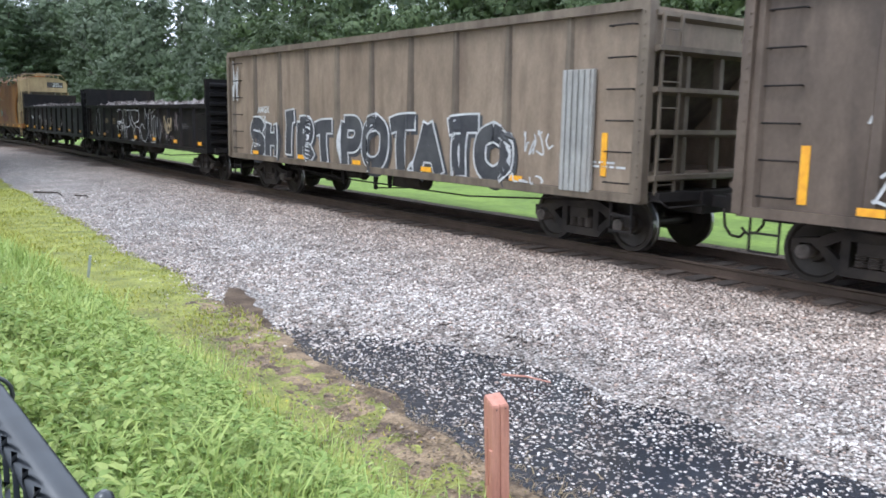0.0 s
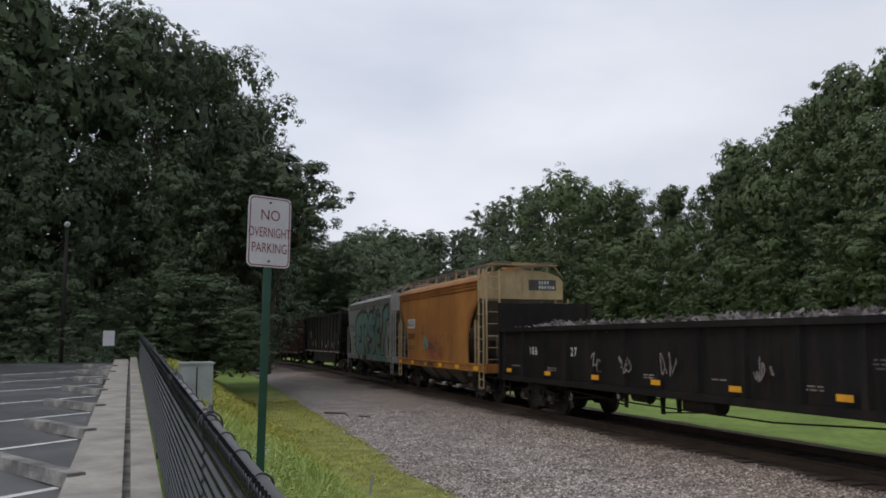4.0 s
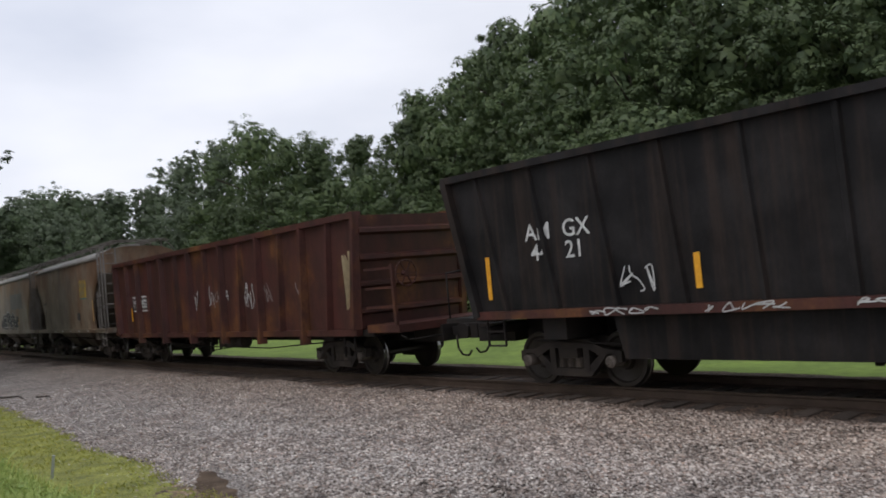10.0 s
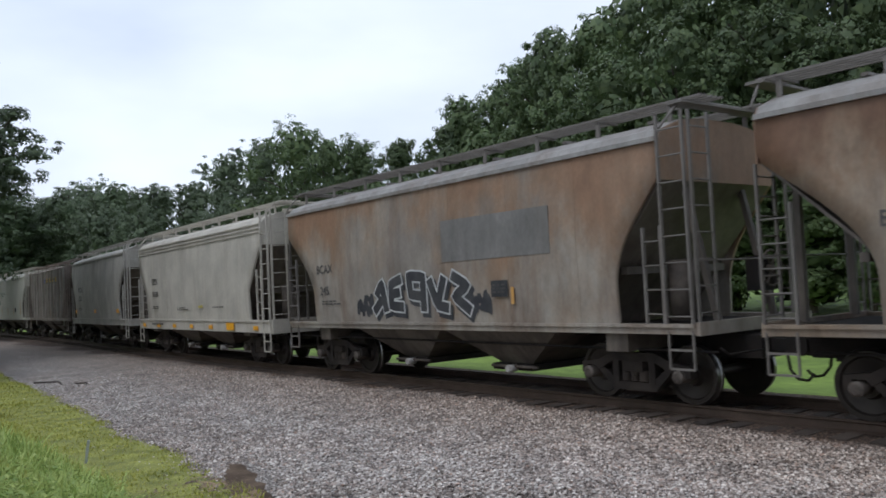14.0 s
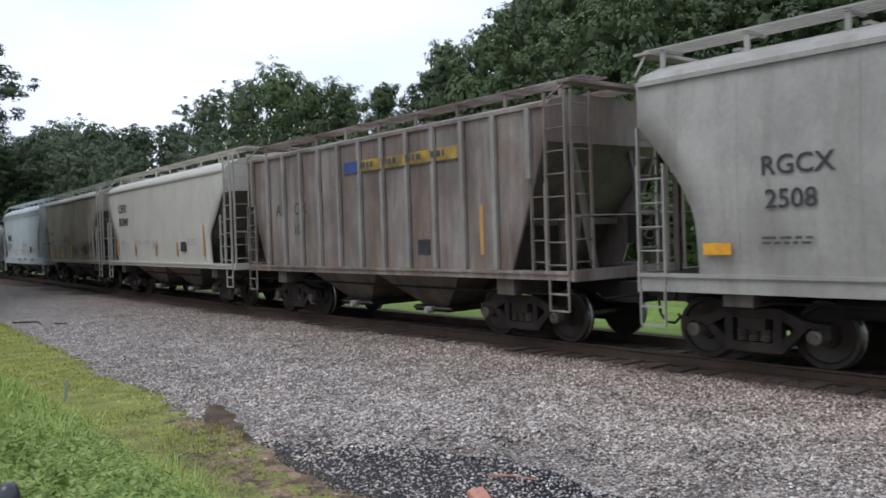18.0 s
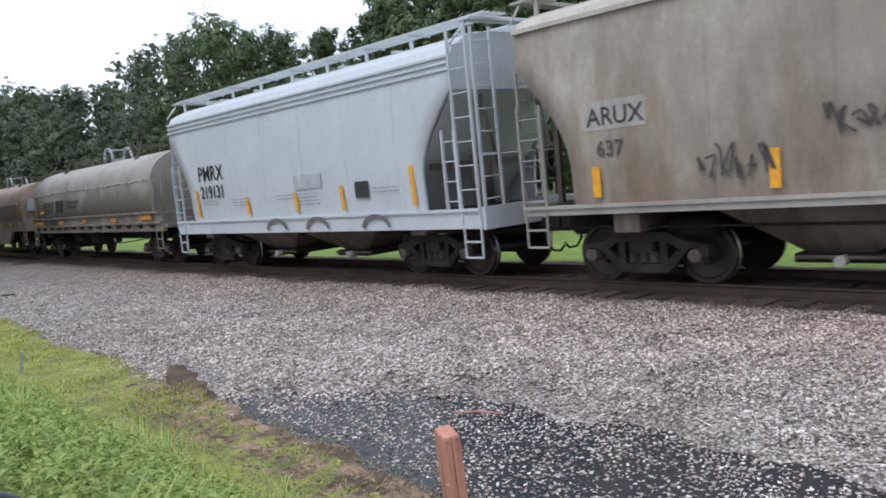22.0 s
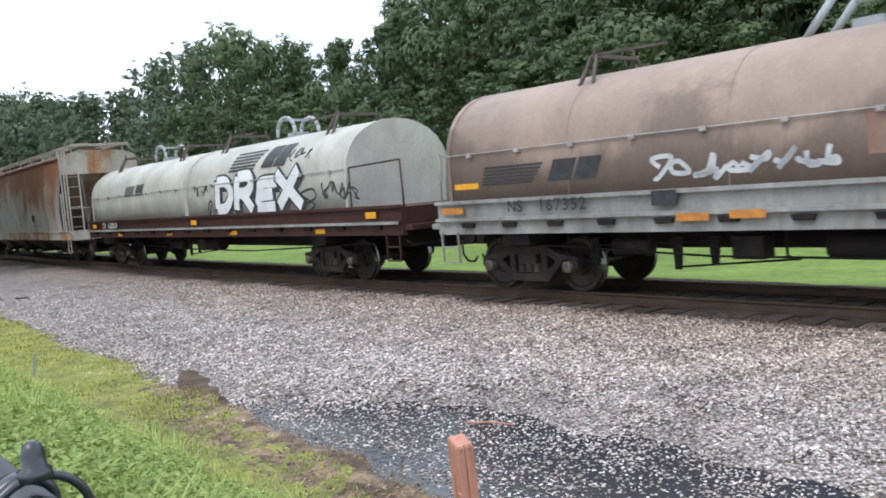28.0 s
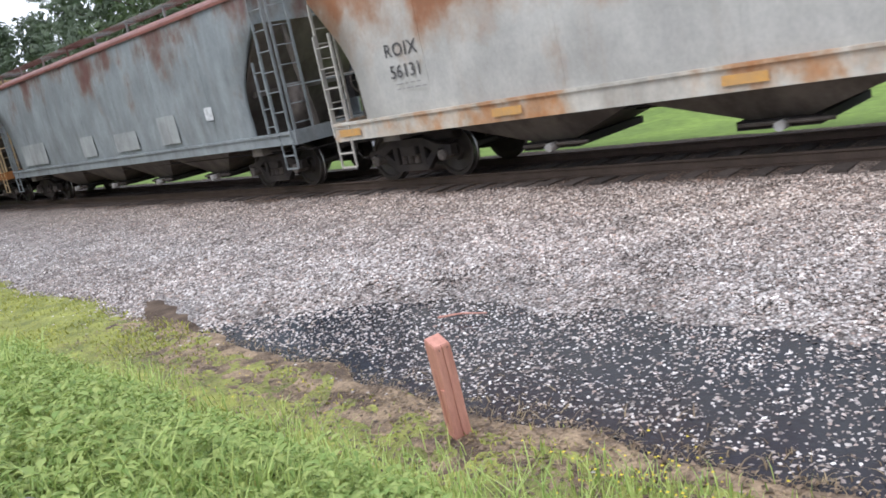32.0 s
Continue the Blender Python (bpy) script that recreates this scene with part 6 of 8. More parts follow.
# ---- gondolas and open hoppers ----
def open_car(k, label, body, z0, zt, ribs, end_top=None, heap=False, lean=0.0, rib_mat=None, chord=0.12, floor_z=None, inset=0.0, end_bars=4, rib_w=0.09, rib_d=0.12, hw=1.42, sill_mat=None, ends_out=0.55, ladders=True, side_rungs=True, rib_in=0.15, flare=1.0, heavy=0, slope_end=False):
    car, ln = railcar(k, label)
    xs = ln / 2 - ends_out
    rib_mat = rib_mat or body
    end_top = end_top or zt
    for sgn in (-1, 1):
        bm = bmesh.new()
        y0, y1 = sorted((sgn * hw, sgn * (hw - 0.06)))
        prism_y(bm, ((-xs + lean, z0), (xs - lean, z0), (xs, zt), (-xs, zt)), y0, y1)
        side = part("side", bm, body, car)
        for i in range(ribs):
            x = -xs + lean + rib_in + (2 * (xs - lean) - 2 * rib_in) * i / (ribs - 1)
            bm = bmesh.new()
            strong = heavy and i % 2 == 0
            ya, yb = sorted((sgn * (hw + 0.002), sgn * (hw + rib_d * (1.25 if strong else 1.0))))
            xt = x * (xs / (xs - lean) if lean else 1)
            fw, zf = rib_w * flare * (1.35 if strong else 0.8 if heavy else 1.0), z0 - (heavy if strong and 1 < i < ribs - 2 else 0)
            loft(bm, [[(x - fw, ya if sgn > 0 else yb, zf), (x + fw, ya if sgn > 0 else yb, zf), (x + fw * 0.6, yb if sgn > 0 else ya, zf), (x - fw * 0.6, yb if sgn > 0 else ya, zf)],
                      [(xt - rib_w, ya if sgn > 0 else yb, zt), (xt + rib_w, ya if sgn > 0 else yb, zt), (xt + rib_w * 0.6, (yb if sgn > 0 else ya) - sgn * rib_d * 0.35, zt), (xt - rib_w * 0.6, (yb if sgn > 0 else ya) - sgn * rib_d * 0.35, zt)]])
            part("rib", bm, rib_mat, side)
        bm = bmesh.new()
        y0, y1 = sorted((sgn * (hw - 0.08), sgn * (hw + 0.13)))
        box(bm, -xs - 0.03, xs + 0.03, y0, y1, zt - chord * 0.4, zt + chord * 0.6)
        part("top_chord", bm, rib_mat, car)
        bm = bmesh.new()
        y0, y1 = sorted((sgn * (hw - 0.1), sgn * (hw + 0.10)))
        box(bm, -xs + lean, xs - lean, y0, y1, z0 - 0.14, z0 - 0.002)
        part("side_sill", bm, sill_mat or rib_mat, car)
    for sx in (-1, 1):
        bm = bmesh.new()
        xa, xb = sx * (xs - lean - 0.02), sx * (xs - 0.02)
        if slope_end:
            zm = end_top - 0.62
            loft(bm, [[(xb - sx * 0.09, y, zm), (xb - sx * 0.03, y, zm), (xb - sx * 0.03, y, end_top), (xb - sx * 0.09, y, end_top)] for y in (-hw + 0.07, hw - 0.07)])
        else:
            loft(bm, [[(xa - sx * 0.03, y, z0 - 0.05), (xa + sx * 0.03, y, z0 - 0.05), (xb + sx * 0.03, y, end_top), (xb - sx * 0.03, y, end_top)] for y in (-hw, hw)])
        end = part("end_wall", bm, body, car)
        if slope_end:
            bm = bmesh.new()
            loft(bm, [[(xb - sx * 0.10, y, zm), (xb - sx * 2.2, y, z0), (xb - sx * 2.26, y, z0), (xb - sx * 0.16, y, zm)] for y in (-hw + 0.07, hw - 0.07)])
            # recessed sheet, its shade put into the dark paint
            part("slope_sheet", bm, M["grime_shade"], car)
            for z, d in ((end_top - 0.12, 0.10), (end_top - 0.62, 0.18), (end_top - 1.22, 0.16), (end_top - 1.85, 0.16), (z0 + 0.25, 0.20)):
                bm = bmesh.new()
                loft(bm, [[(xb - sx * 0.02, y, z - 0.07), (xb + sx * d, y, z - 0.02), (xb + sx * d, y, z + 0.05), (xb - sx * 0.02, y, z + 0.05)] for y in (-hw, hw)])
                part("end_rib", bm, rib_mat, end)
            for y in (-0.55, 0.3):
                bm = bmesh.new()
                bar(bm, (xb - sx * 0.05, y, z0), (xb - sx * 0.05, y, zm), 0.10, 0.12)
                part("end_post", bm, rib_mat, end)
            ladder(car, -hw + 0.12, -hw + 0.55, xb + sx * 0.12, z0, end_top - 0.1, rib_mat, 7, "y", "end_ladder")
            bm = bmesh.new()
            for k in range(16):
                z = z0 + 0.1 + (zt - z0 - 0.2) * k / 15
                tube(bm, (xb - sx * 0.02, -hw - 0.13, z), (xb - sx * 0.02, -hw - 0.16, z), 0.018, seg=6)
            tagged(part("rivet", bm, rib_mat, end), kind="stuff")
        for i in range(0 if slope_end else end_bars):
            t = (i + 0.5) / end_bars
            z = z0 + 0.1 + (end_top - z0 - 0.15) * t
            x = xa + (xb - xa) * t
            bm = bmesh.new()
            loft(bm, [[(x + sx * 0.03, y, z - 0.09), (x + sx * 0.14, y, z - 0.04), (x + sx * 0.14, y, z + 0.04), (x + sx * 0.03, y, z + 0.09)] for y in (-hw - 0.02, hw + 0.02)])
            part("end_rib", bm, rib_mat, end)
        for y in (-hw - 0.06, hw + 0.06):
            bm = bmesh.new()
            bar(bm, (xa, y, z0 - 0.1), (xb, y, end_top), 0.16, 0.14)
            part("corner_post", bm, rib_mat, car)
        if side_rungs:
            x0, x1 = sx * (xs - lean - 0.75), sx * (xs - lean - 0.28)
            n = max(3, int((zt - z0) / 0.42))
            for i in range(n):
                z = z0 + 0.15 + (zt - z0 - 0.4) * i / (n - 1)
                bm = bmesh.new()
                pipe(bm, [(x0, -hw - 0.01, z), (x0, -hw - 0.10, z), (x1, -hw - 0.10, z), (x1, -hw - 0.01, z)], 0.014, 6)
                part("grab_iron", bm, M["black_steel"], car)
        step_irons(car, sx * (xs - lean - 0.4), M["black_steel"], -hw - 0.04, 0.42, z0 - 0.1, 0.5)
        bm = bmesh.new()
        xx0, xx1 = sorted((sx * (xs - lean - 0.1), sx * (ln / 2 - 0.35)))
        box(bm, xx0, xx1, -1.35, 1.35, 0.92, 1.06)
        part("end_sill", bm, M["black_steel"], car)
    bm = bmesh.new()
    fz = floor_z if floor_z is not None else z0 - 0.06
    box(bm, -xs + lean + 0.1, xs - lean - 0.1, -hw + 0.07, hw - 0.07, fz, fz + 0.06)
    part("floor_plate", bm, body, car)
    bm = bmesh.new()
    box(bm, -ln / 2 + 0.6, ln / 2 - 0.6, -0.33, 0.33, 0.72, z0 - 0.06)
    for sx in (-1, 1):
        x = sx * (ln / 2 - 2.2)
        box(bm, x - 0.25, x + 0.25, -1.38, 1.38, 0.84, z0 - 0.07)
    part("centre_sill", bm, M["black_steel"], car)
    bm = bmesh.new()
    tube(bm, (0.5, -1.05, 0.78), (1.5, -1.05, 0.78), 0.19, seg=12)
    part("air_reservoir", bm, M["truck_steel"], car)
    bm = bmesh.new()
    pipe(bm, [(-xs + 1.5, -1.1, 0.8), (-1.5, -1.1, 0.62), (3.0, -1.1, 0.6), (xs - 1.5, -1.1, 0.8)], 0.018, 6)
    part("air_pipe", bm, M["black_steel"], car)
    brake_rigging(car, -1.4 - 0.4 * (k % 3))
    if heap:
        rnd = random.Random(k)
        verts, faces = [], []
        for _ in range(2600):
            x, y = rnd.uniform(-xs + 0.3, xs - 0.3), rnd.uniform(-hw + 0.1, hw - 0.1)
            z = zt - 0.08 + 0.34 * (1 - (y / hw) ** 2) * (0.5 + 0.5 * noise.noise(Vector((x * 0.6, y, k)))) + rnd.uniform(-0.05, 0.12)
            a, b = Vector((rnd.uniform(-1, 1), rnd.uniform(-1, 1), rnd.uniform(-1, 1))).normalized(), Vector((rnd.uniform(-1, 1), rnd.uniform(-1, 1), rnd.uniform(-1, 1))).normalized()
            s, p, i = rnd.uniform(0.05, 0.17), Vector((x, y, z)), len(verts)
            verts += [tuple(p - a * s), tuple(p + b * s * 0.5), tuple(p + a * s), tuple(p - b * s * 0.6)]
            faces.append((i, i + 1, i + 2, i + 3))
        me = bpy.data.meshes.new("scrap_load")
        me.from_pydata(verts, [], faces)
        tagged(link("scrap_load", me, M["scrap"], car, "heap of mixed scrap metal"), kind="stuff")
        bm = bmesh.new()
        box(bm, -xs + 0.1, xs - 0.1, -hw + 0.06, hw - 0.06, zt - 0.5, zt - 0.17)
        part("load_bed", bm, M["rail_steel"], car)
    return car, ln, xs


# ---- coil cars ----
def coil_car(k, label, hood, frame, hoods=1, belly=False, seam=2.45, top=3.62, sill_z=(1.05, 1.62), lift="arch", rail=True, hood_in=(1.15, 1.15), wheel=0, truck_in=(2.3, 2.3)):
    car, ln = railcar(k, label, truck_in)
    xs = ln / 2 - 0.55
    hr, hf = ln / 2 - hood_in[0], ln / 2 - hood_in[1]
    hx = hr
    hw, zb = 1.42, sill_z[1] - 0.05
    # frame
    for sgn in (-1, 1):
        bm = bmesh.new()
        y0, y1 = sorted((sgn * 1.38, sgn * 1.50))
        if belly:
            q = ln / 2 - 4.3
            prism_y(bm, ((-xs, sill_z[0] + 0.1), (-q - 0.9, sill_z[0] + 0.1), (-q, 0.55), (q, 0.55), (q + 0.9, sill_z[0] + 0.1), (xs, sill_z[0] + 0.1), (xs, sill_z[1]), (-xs, sill_z[1])), y0, y1)
        else:
            box(bm, -xs, xs, y0, y1, *sill_z)
        side = part("side_sill", bm, frame, car)
        for z in ((sill_z[0] + sill_z[1]) / 2 - 0.05, sill_z[1] - 0.03):
            bm = bmesh.new()
            y0, y1 = sorted((sgn * 1.501, sgn * 1.58))
            box(bm, -xs, xs, y0, y1, z, z + 0.06)
            part("sill_flange", bm, frame, side)
        if not belly:
            for i in range(14):
                x = -xs + 0.8 + (2 * xs - 1.6) * i / 13
                bm = bmesh.new()
                y0, y1 = sorted((sgn * 1.501, sgn * 1.56))
                prism_y(bm, ((x - 0.13, sill_z[0] + 0.12), (x + 0.13, sill_z[0] + 0.12), (x + 0.16, sill_z[0] + 0.2), (x - 0.16, sill_z[0] + 0.2)), y0, y1)
                part("tie_pocket", bm, M["black_steel"], side)
    bm = bmesh.new()
    box(bm, -xs, xs, -1.37, 1.37, sill_z[0] + 0.15, sill_z[1] - 0.02)
    part("deck", bm, frame, car)
    bm = bmesh.new()
    box(bm, -ln / 2 + 0.6, ln / 2 - 0.6, -0.35, 0.35, 0.70, sill_z[0] + 0.14)
    for sx in (-1, 1):
        x = sx * (ln / 2 - truck_in[sx > 0])
        box(bm, x - 0.3, x + 0.3, -1.36, 1.36, 0.84, sill_z[0] + 0.14)
    part("centre_sill", bm, M["black_steel"], car)
    # hood
    def arch(x, d=0.0):
        pts = [(x, -hw - d, zb), (x, -hw - d, seam - 0.15)]
        r = hw + d
        hgt = top - (seam - 0.15) + d
        for i in range(1, 14):
            a = math.pi * i / 14
            pts.append((x, -r * math.cos(a), seam - 0.15 + hgt * math.sin(a) ** 0.85))
        return pts + [(x, hw + d, seam - 0.15), (x, hw + d, zb)]

    spans = [(-hr, hf)] if hoods == 1 else [(-hr, (hf - hr) / 2 - 0.06), ((hf - hr) / 2 + 0.06, hf)]
    for a, b in spans:
        bm = bmesh.new()
        vs = loft(bm, [arch(x) for x in np.linspace(a, b, 9)], smooth=True)
        for f in bm.faces:
            if len(f.verts) > 4:
                f.smooth = False
        hd = part("hood", bm, hood, car)
        for x in ([a, b] if hoods == 1 else [a, b]):
            bm = bmesh.new()
            loft(bm, [arch(x - 0.05, 0.012), arch(x + 0.05, 0.012)], smooth=False)
            part("hood_rim", bm, hood, hd)
        # seam with clips
        for sgn in (-1, 1):
            bm = bmesh.new()
            pipe(bm, [(a, sgn * (hw + 0.02), seam), (b, sgn * (hw + 0.02), seam)], 0.012, 5)
            n = max(4, int((b - a) / 1.1))
            for i in range(n):
                x = a + (b - a) * (i + 0.5) / n
                box(bm, x - 0.05, x + 0.05, sgn * (hw + 0.03) - 0.03, sgn * (hw + 0.03) + 0.03, seam - 0.05, seam + 0.02)
            part("seam_rail", bm, M["cable"], hd)
        bm = bmesh.new()
        for i in range(1, 5):
            x = a + (b - a) * i / 5
            loft(bm, [arch(x - 0.012, 0.006), arch(x + 0.012, 0.006)], caps=False)
        part("hood_joint", bm, hood, hd)
        # lifting bracket and walkway stands
        m = (a + b) / 2
        bm = bmesh.new()
        for y in (-0.35, 0.35):
            if lift == "arch":
                pipe(bm, [(m - 0.75, y, top - 0.08), (m - 0.35, y, top + 0.42), (m + 0.35, y, top + 0.42), (m + 0.75, y, top - 0.08)], 0.055, 8)
            else:
                arc = [(m + 0.45 * math.cos(t), y, top - 0.02 + 0.5 * math.sin(t) ** 0.7) for t in np.linspace(0.02, math.pi - 0.02, 9)]
                pipe(bm, arc, 0.05, 8)
        bar(bm, (m, -0.36, top + 0.42), (m, 0.36, top + 0.42), 0.12, 0.06)
        box(bm, m - 0.2, m + 0.2, -0.2, 0.2, top - 0.05, top + 0.1)
        part("lifting_bracket", bm, M["grey_box"], hd)
        for sx in ((-1, 1) if hoods == 1 else (-1, 1)):
            x = m + sx * (b - a) * (0.30 if hoods == 1 else 0.33)
            bm = bmesh.new()
            for y in (-0.55, 0.55):
                bar(bm, (x - 0.12, y * 1.5, top - 0.22), (x - 0.05, y, top + 0.26), 0.05)
                bar(bm, (x + 0.14, y * 1.5, top - 0.22), (x + 0.05, y, top + 0.26), 0.05)
                bar(bm, (x, y, top + 0.26), (x, y, top + 0.42), 0.04)
            bar(bm, (x, -0.6, top + 0.26), (x, 0.6, top + 0.26), 0.06)
            if rail:
                bar(bm, (x, -0.5, top + 0.28), (x - sx * 1.3, -0.5, top + 0.24), 0.07, 0.04)
            part("guide_stand", bm, M["spring_steel"], hd)
    # end platforms, handrails, steps
    for sx in (-1, 1):
        hx = hr if sx < 0 else hf
        for y in (-1.4, 1.4):
            bm = bmesh.new()
            pipe(bm, [(sx * (hx + 0.12), y, sill_z[1]), (sx * (hx + 0.12), y, sill_z[1] + 0.85), (sx * (xs - 0.05), y, sill_z[1] + 0.9), (sx * (xs - 0.02), y, sill_z[1])], 0.02, 6)
            part("handrail", bm, frame, car)
        bm = bmesh.new()
        x0, x1 = sorted((sx * xs, sx * (ln / 2 - 0.3)))
        box(bm, x0, x1, -1.45, 1.45, sill_z[0] + 0.1, sill_z[0] + 0.2)
        part("end_platform", bm, frame, car)
        step_irons(car, sx * (xs - 0.3), frame, -1.52, 0.42, sill_z[0] + 0.05, 0.55)
    hx = hf
    if wheel:
        brake_wheel(car, wheel * (hx + 0.32), -0.5, sill_z[1] + 0.75, M["spring_steel"], 0.3)
        bm = bmesh.new()
        box(bm, *sorted((wheel * (hx + 0.05), wheel * (hx + 0.28))), -1.2, -0.75, sill_z[1] + 0.4, sill_z[1] + 0.95)
        part("brake_housing", bm, M["grey_box"], car)
    bm = bmesh.new()
    if not belly:
        brake_rigging(car, -3.4 + 0.8 * (k % 3))
        tube(bm, (-0.4, -1.0, 0.80), (0.5, -1.0, 0.80), 0.17, seg=12)
        part("air_reservoir", bm, M["black_steel"], car)
        bm = bmesh.new()
        pipe(bm, [(-xs + 1.5, -1.1, 0.85), (-2, -1.1, 0.66), (2.5, -1.1, 0.64), (xs - 1.5, -1.1, 0.85)], 0.018, 6)
        part("air_pipe", bm, M["black_steel"], car)
    else:
        bm.free()
    return car, ln, xs, hr


def stripe_emblem(car, x, z, w, h, mat, y=-1.43, n=6):
    """A plain emblem: stripes that taper, and two heavy leaning blocks."""
    skin = y if callable(y) else flat_skin(y)
    bm = bmesh.new()
    for i in range(n):
        za = z + h * (i + 0.3) / n
        spray(bm, [(x + 0.04 * w * i / n, za), (x + w * (0.46 + 0.12 * i / n), za)], h * 0.55 / n, skin, 0.004)
    for dx, dw in ((0.59, 0.185), (0.80, 0.17)):
        rows = [[bm.verts.new((x + w * (dx + e + 0.06 * k / 8), skin(x, z + h * k / 8) - 0.004, z + h * k / 8)) for e in (0, dw)] for k in range(9)]
        for p, q in zip(rows, rows[1:]):
            bm.faces.new((p[0], p[1], q[1], q[0]))
    return part("emblem", bm, mat, car)


# ---- the train, car by car, front to rear ----

BROWN = paint("coal_car_brown", (0.262, 0.200, 0.142), (0.130, 0.092, 0.065), 0.5, 0.7, color2=(0.215, 0.162, 0.114), scale=0.4)
DARK_BROWN = paint("coal_car_umber", (0.135, 0.100, 0.074), (0.06, 0.044, 0.034), 0.46, 0.68)
BROWN_RIB = paint("coal_car_rib", (0.175, 0.138, 0.10), (0.080, 0.058, 0.042), 0.45, 0.62, run=(1.6, 1.0, 0.10))
GON_BLACK = paint("gondola_black", (0.015, 0.013, 0.0125), (0.034, 0.022, 0.017), 0.48, 0.70, color2=(0.009, 0.008, 0.008), run=(2.4, 1.0, 0.2), spec=0.2)
ORANGE = paint("hopper_orange", (0.39, 0.175, 0.045), (0.21, 0.085, 0.032), 0.48, 0.68, color2=(0.29, 0.118, 0.032), scale=0.5, run=(0.9, 1.0, 0.14), mottle=0.5)
CREAM = paint("hopper_cream", (0.50, 0.37, 0.20), (0.24, 0.15, 0.08), 0.5, 0.7, mottle=0.5)
GREY_W = paint("hopper_grey_white", (0.42, 0.41, 0.38), (0.22, 0.20, 0.18), 0.5, 0.75, mottle=0.45)
COAL_BLACK = paint("hopper_black", (0.026, 0.0235, 0.0235), (0.042, 0.029, 0.023), 0.46, 0.66, color2=(0.011, 0.010, 0.010), run=(3.2, 1.0, 0.14), spec=0.15)
OXIDE = paint("gondola_oxide", (0.085, 0.027, 0.021), (0.037, 0.017, 0.013), 0.44, 0.64, color2=(0.062, 0.022, 0.018), rust=(0.18, 0.078, 0.028), rust_low=0.58, rust_high=0.66)
TAN = paint("hopper_tan", (0.33, 0.275, 0.21), (0.11, 0.075, 0.055), 0.46, 0.62, color2=(0.185, 0.15, 0.125), scale=0.35, run=(0.9, 1.0, 0.16), rust=(0.15, 0.080, 0.048), rust_low=0.52, rust_high=0.60, rust_rise=0.06, rust_scale=0.38, mottle=1.2)
ROOF_GREY = paint("hopper_roof_grey", (0.30, 0.285, 0.265), (0.17, 0.135, 0.11), 0.45, 0.7)
TAN2 = paint("hopper_tan_grey", (0.35, 0.315, 0.265), (0.17, 0.115, 0.08), 0.46, 0.62, color2=(0.24, 0.21, 0.18), scale=0.4, run=(0.9, 1.0, 0.16), rust=(0.26, 0.15, 0.09), rust_low=0.48, rust_high=0.60, rust_rise=0.10, mid=3.1, rust_scale=0.4)
PALE = paint("hopper_pale_grey", (0.52, 0.48, 0.41), (0.33, 0.28, 0.225), 0.5, 0.8, mottle=0.3)
PALE2 = paint("hopper_ash_grey", (0.42, 0.395, 0.35), (0.25, 0.215, 0.18), 0.5, 0.75, mottle=0.45)
RIB_PALE = paint("hopper_rib_grey", (0.36, 0.335, 0.30), (0.19, 0.15, 0.12), 0.45, 0.7)
RIBBED = paint("hopper_dusty_grey", (0.36, 0.315, 0.275), (0.14, 0.098, 0.075), 0.43, 0.60, run=(1.2, 1.0, 0.12), scale=0.4, color2=(0.20, 0.165, 0.145), rust=(0.20, 0.11, 0.07), rust_low=0.62, rust_high=0.74)
IVORY = paint("hopper_ivory", (0.58, 0.545, 0.475), (0.42, 0.37, 0.30), 0.56, 0.85, color2=(0.54, 0.505, 0.435), mottle=0.2)
DUSTY = paint("hopper_dusty_tan", (0.41, 0.37, 0.30), (0.20, 0.145, 0.095), 0.45, 0.64, color2=(0.28, 0.235, 0.185), scale=0.35, run=(0.8, 1.0, 0.14), rise=-0.08)
BRIGHT = paint("hopper_white", (0.55, 0.58, 0.595), (0.43, 0.445, 0.455), 0.58, 0.85, color2=(0.52, 0.55, 0.565), mottle=0.2)
COIL_GREY = paint("coil_hood_grey", (0.37, 0.35, 0.305), (0.20, 0.175, 0.145), 0.5, 0.62, color2=(0.31, 0.29, 0.25), rise=-0.25, mid=2.6, run=(0.5, 1, 0.2), mottle=0.5)
COIL_TAN = paint("coil_hood_tan", (0.42, 0.315, 0.235), (0.25, 0.175, 0.125), 0.5, 0.6, color2=(0.36, 0.27, 0.20), rise=-0.3, mid=2.7, run=(0.5, 1, 0.2), mottle=0.5)
COIL_BROWN = paint("coil_hood_brown", (0.36, 0.265, 0.205), (0.17, 0.125, 0.10), 0.5, 0.6, color2=(0.31, 0.23, 0.18), rise=-0.3, mid=2.7, run=(0.5, 1, 0.2), mottle=0.5)
COIL_WHITE = paint("coil_hood_white", (0.53, 0.51, 0.435), (0.38, 0.34, 0.27), 0.55, 0.8, mottle=0.45)
SILL_GREY = paint("coil_sill_grey", (0.28, 0.255, 0.215), (0.12, 0.09, 0.068), 0.42, 0.68)
SILL_PALE = paint("coil_sill_pale", (0.35, 0.345, 0.315), (0.16, 0.13, 0.105), 0.45, 0.72)
SILL_TAN = paint("coil_sill_tan", (0.33, 0.26, 0.20), (0.18, 0.12, 0.09), 0.5, 0.75)
SILL_MAROON = paint("coil_sill_maroon", (0.075, 0.032, 0.028), (0.03, 0.022, 0.02), 0.5, 0.75)
RUSTY = paint("hopper_rusted_white", (0.48, 0.46, 0.41), (0.40, 0.34, 0.27), 0.55, 0.8, rust=(0.26, 0.10, 0.04), rust_low=0.465, rust_high=0.535, rust_rise=0.15, mid=2.9, rust_scale=0.42, mottle=0.5)
RUST_ROOF = paint("hopper_rust_roof", (0.24, 0.10, 0.075), (0.16, 0.07, 0.05), 0.45, 0.65)
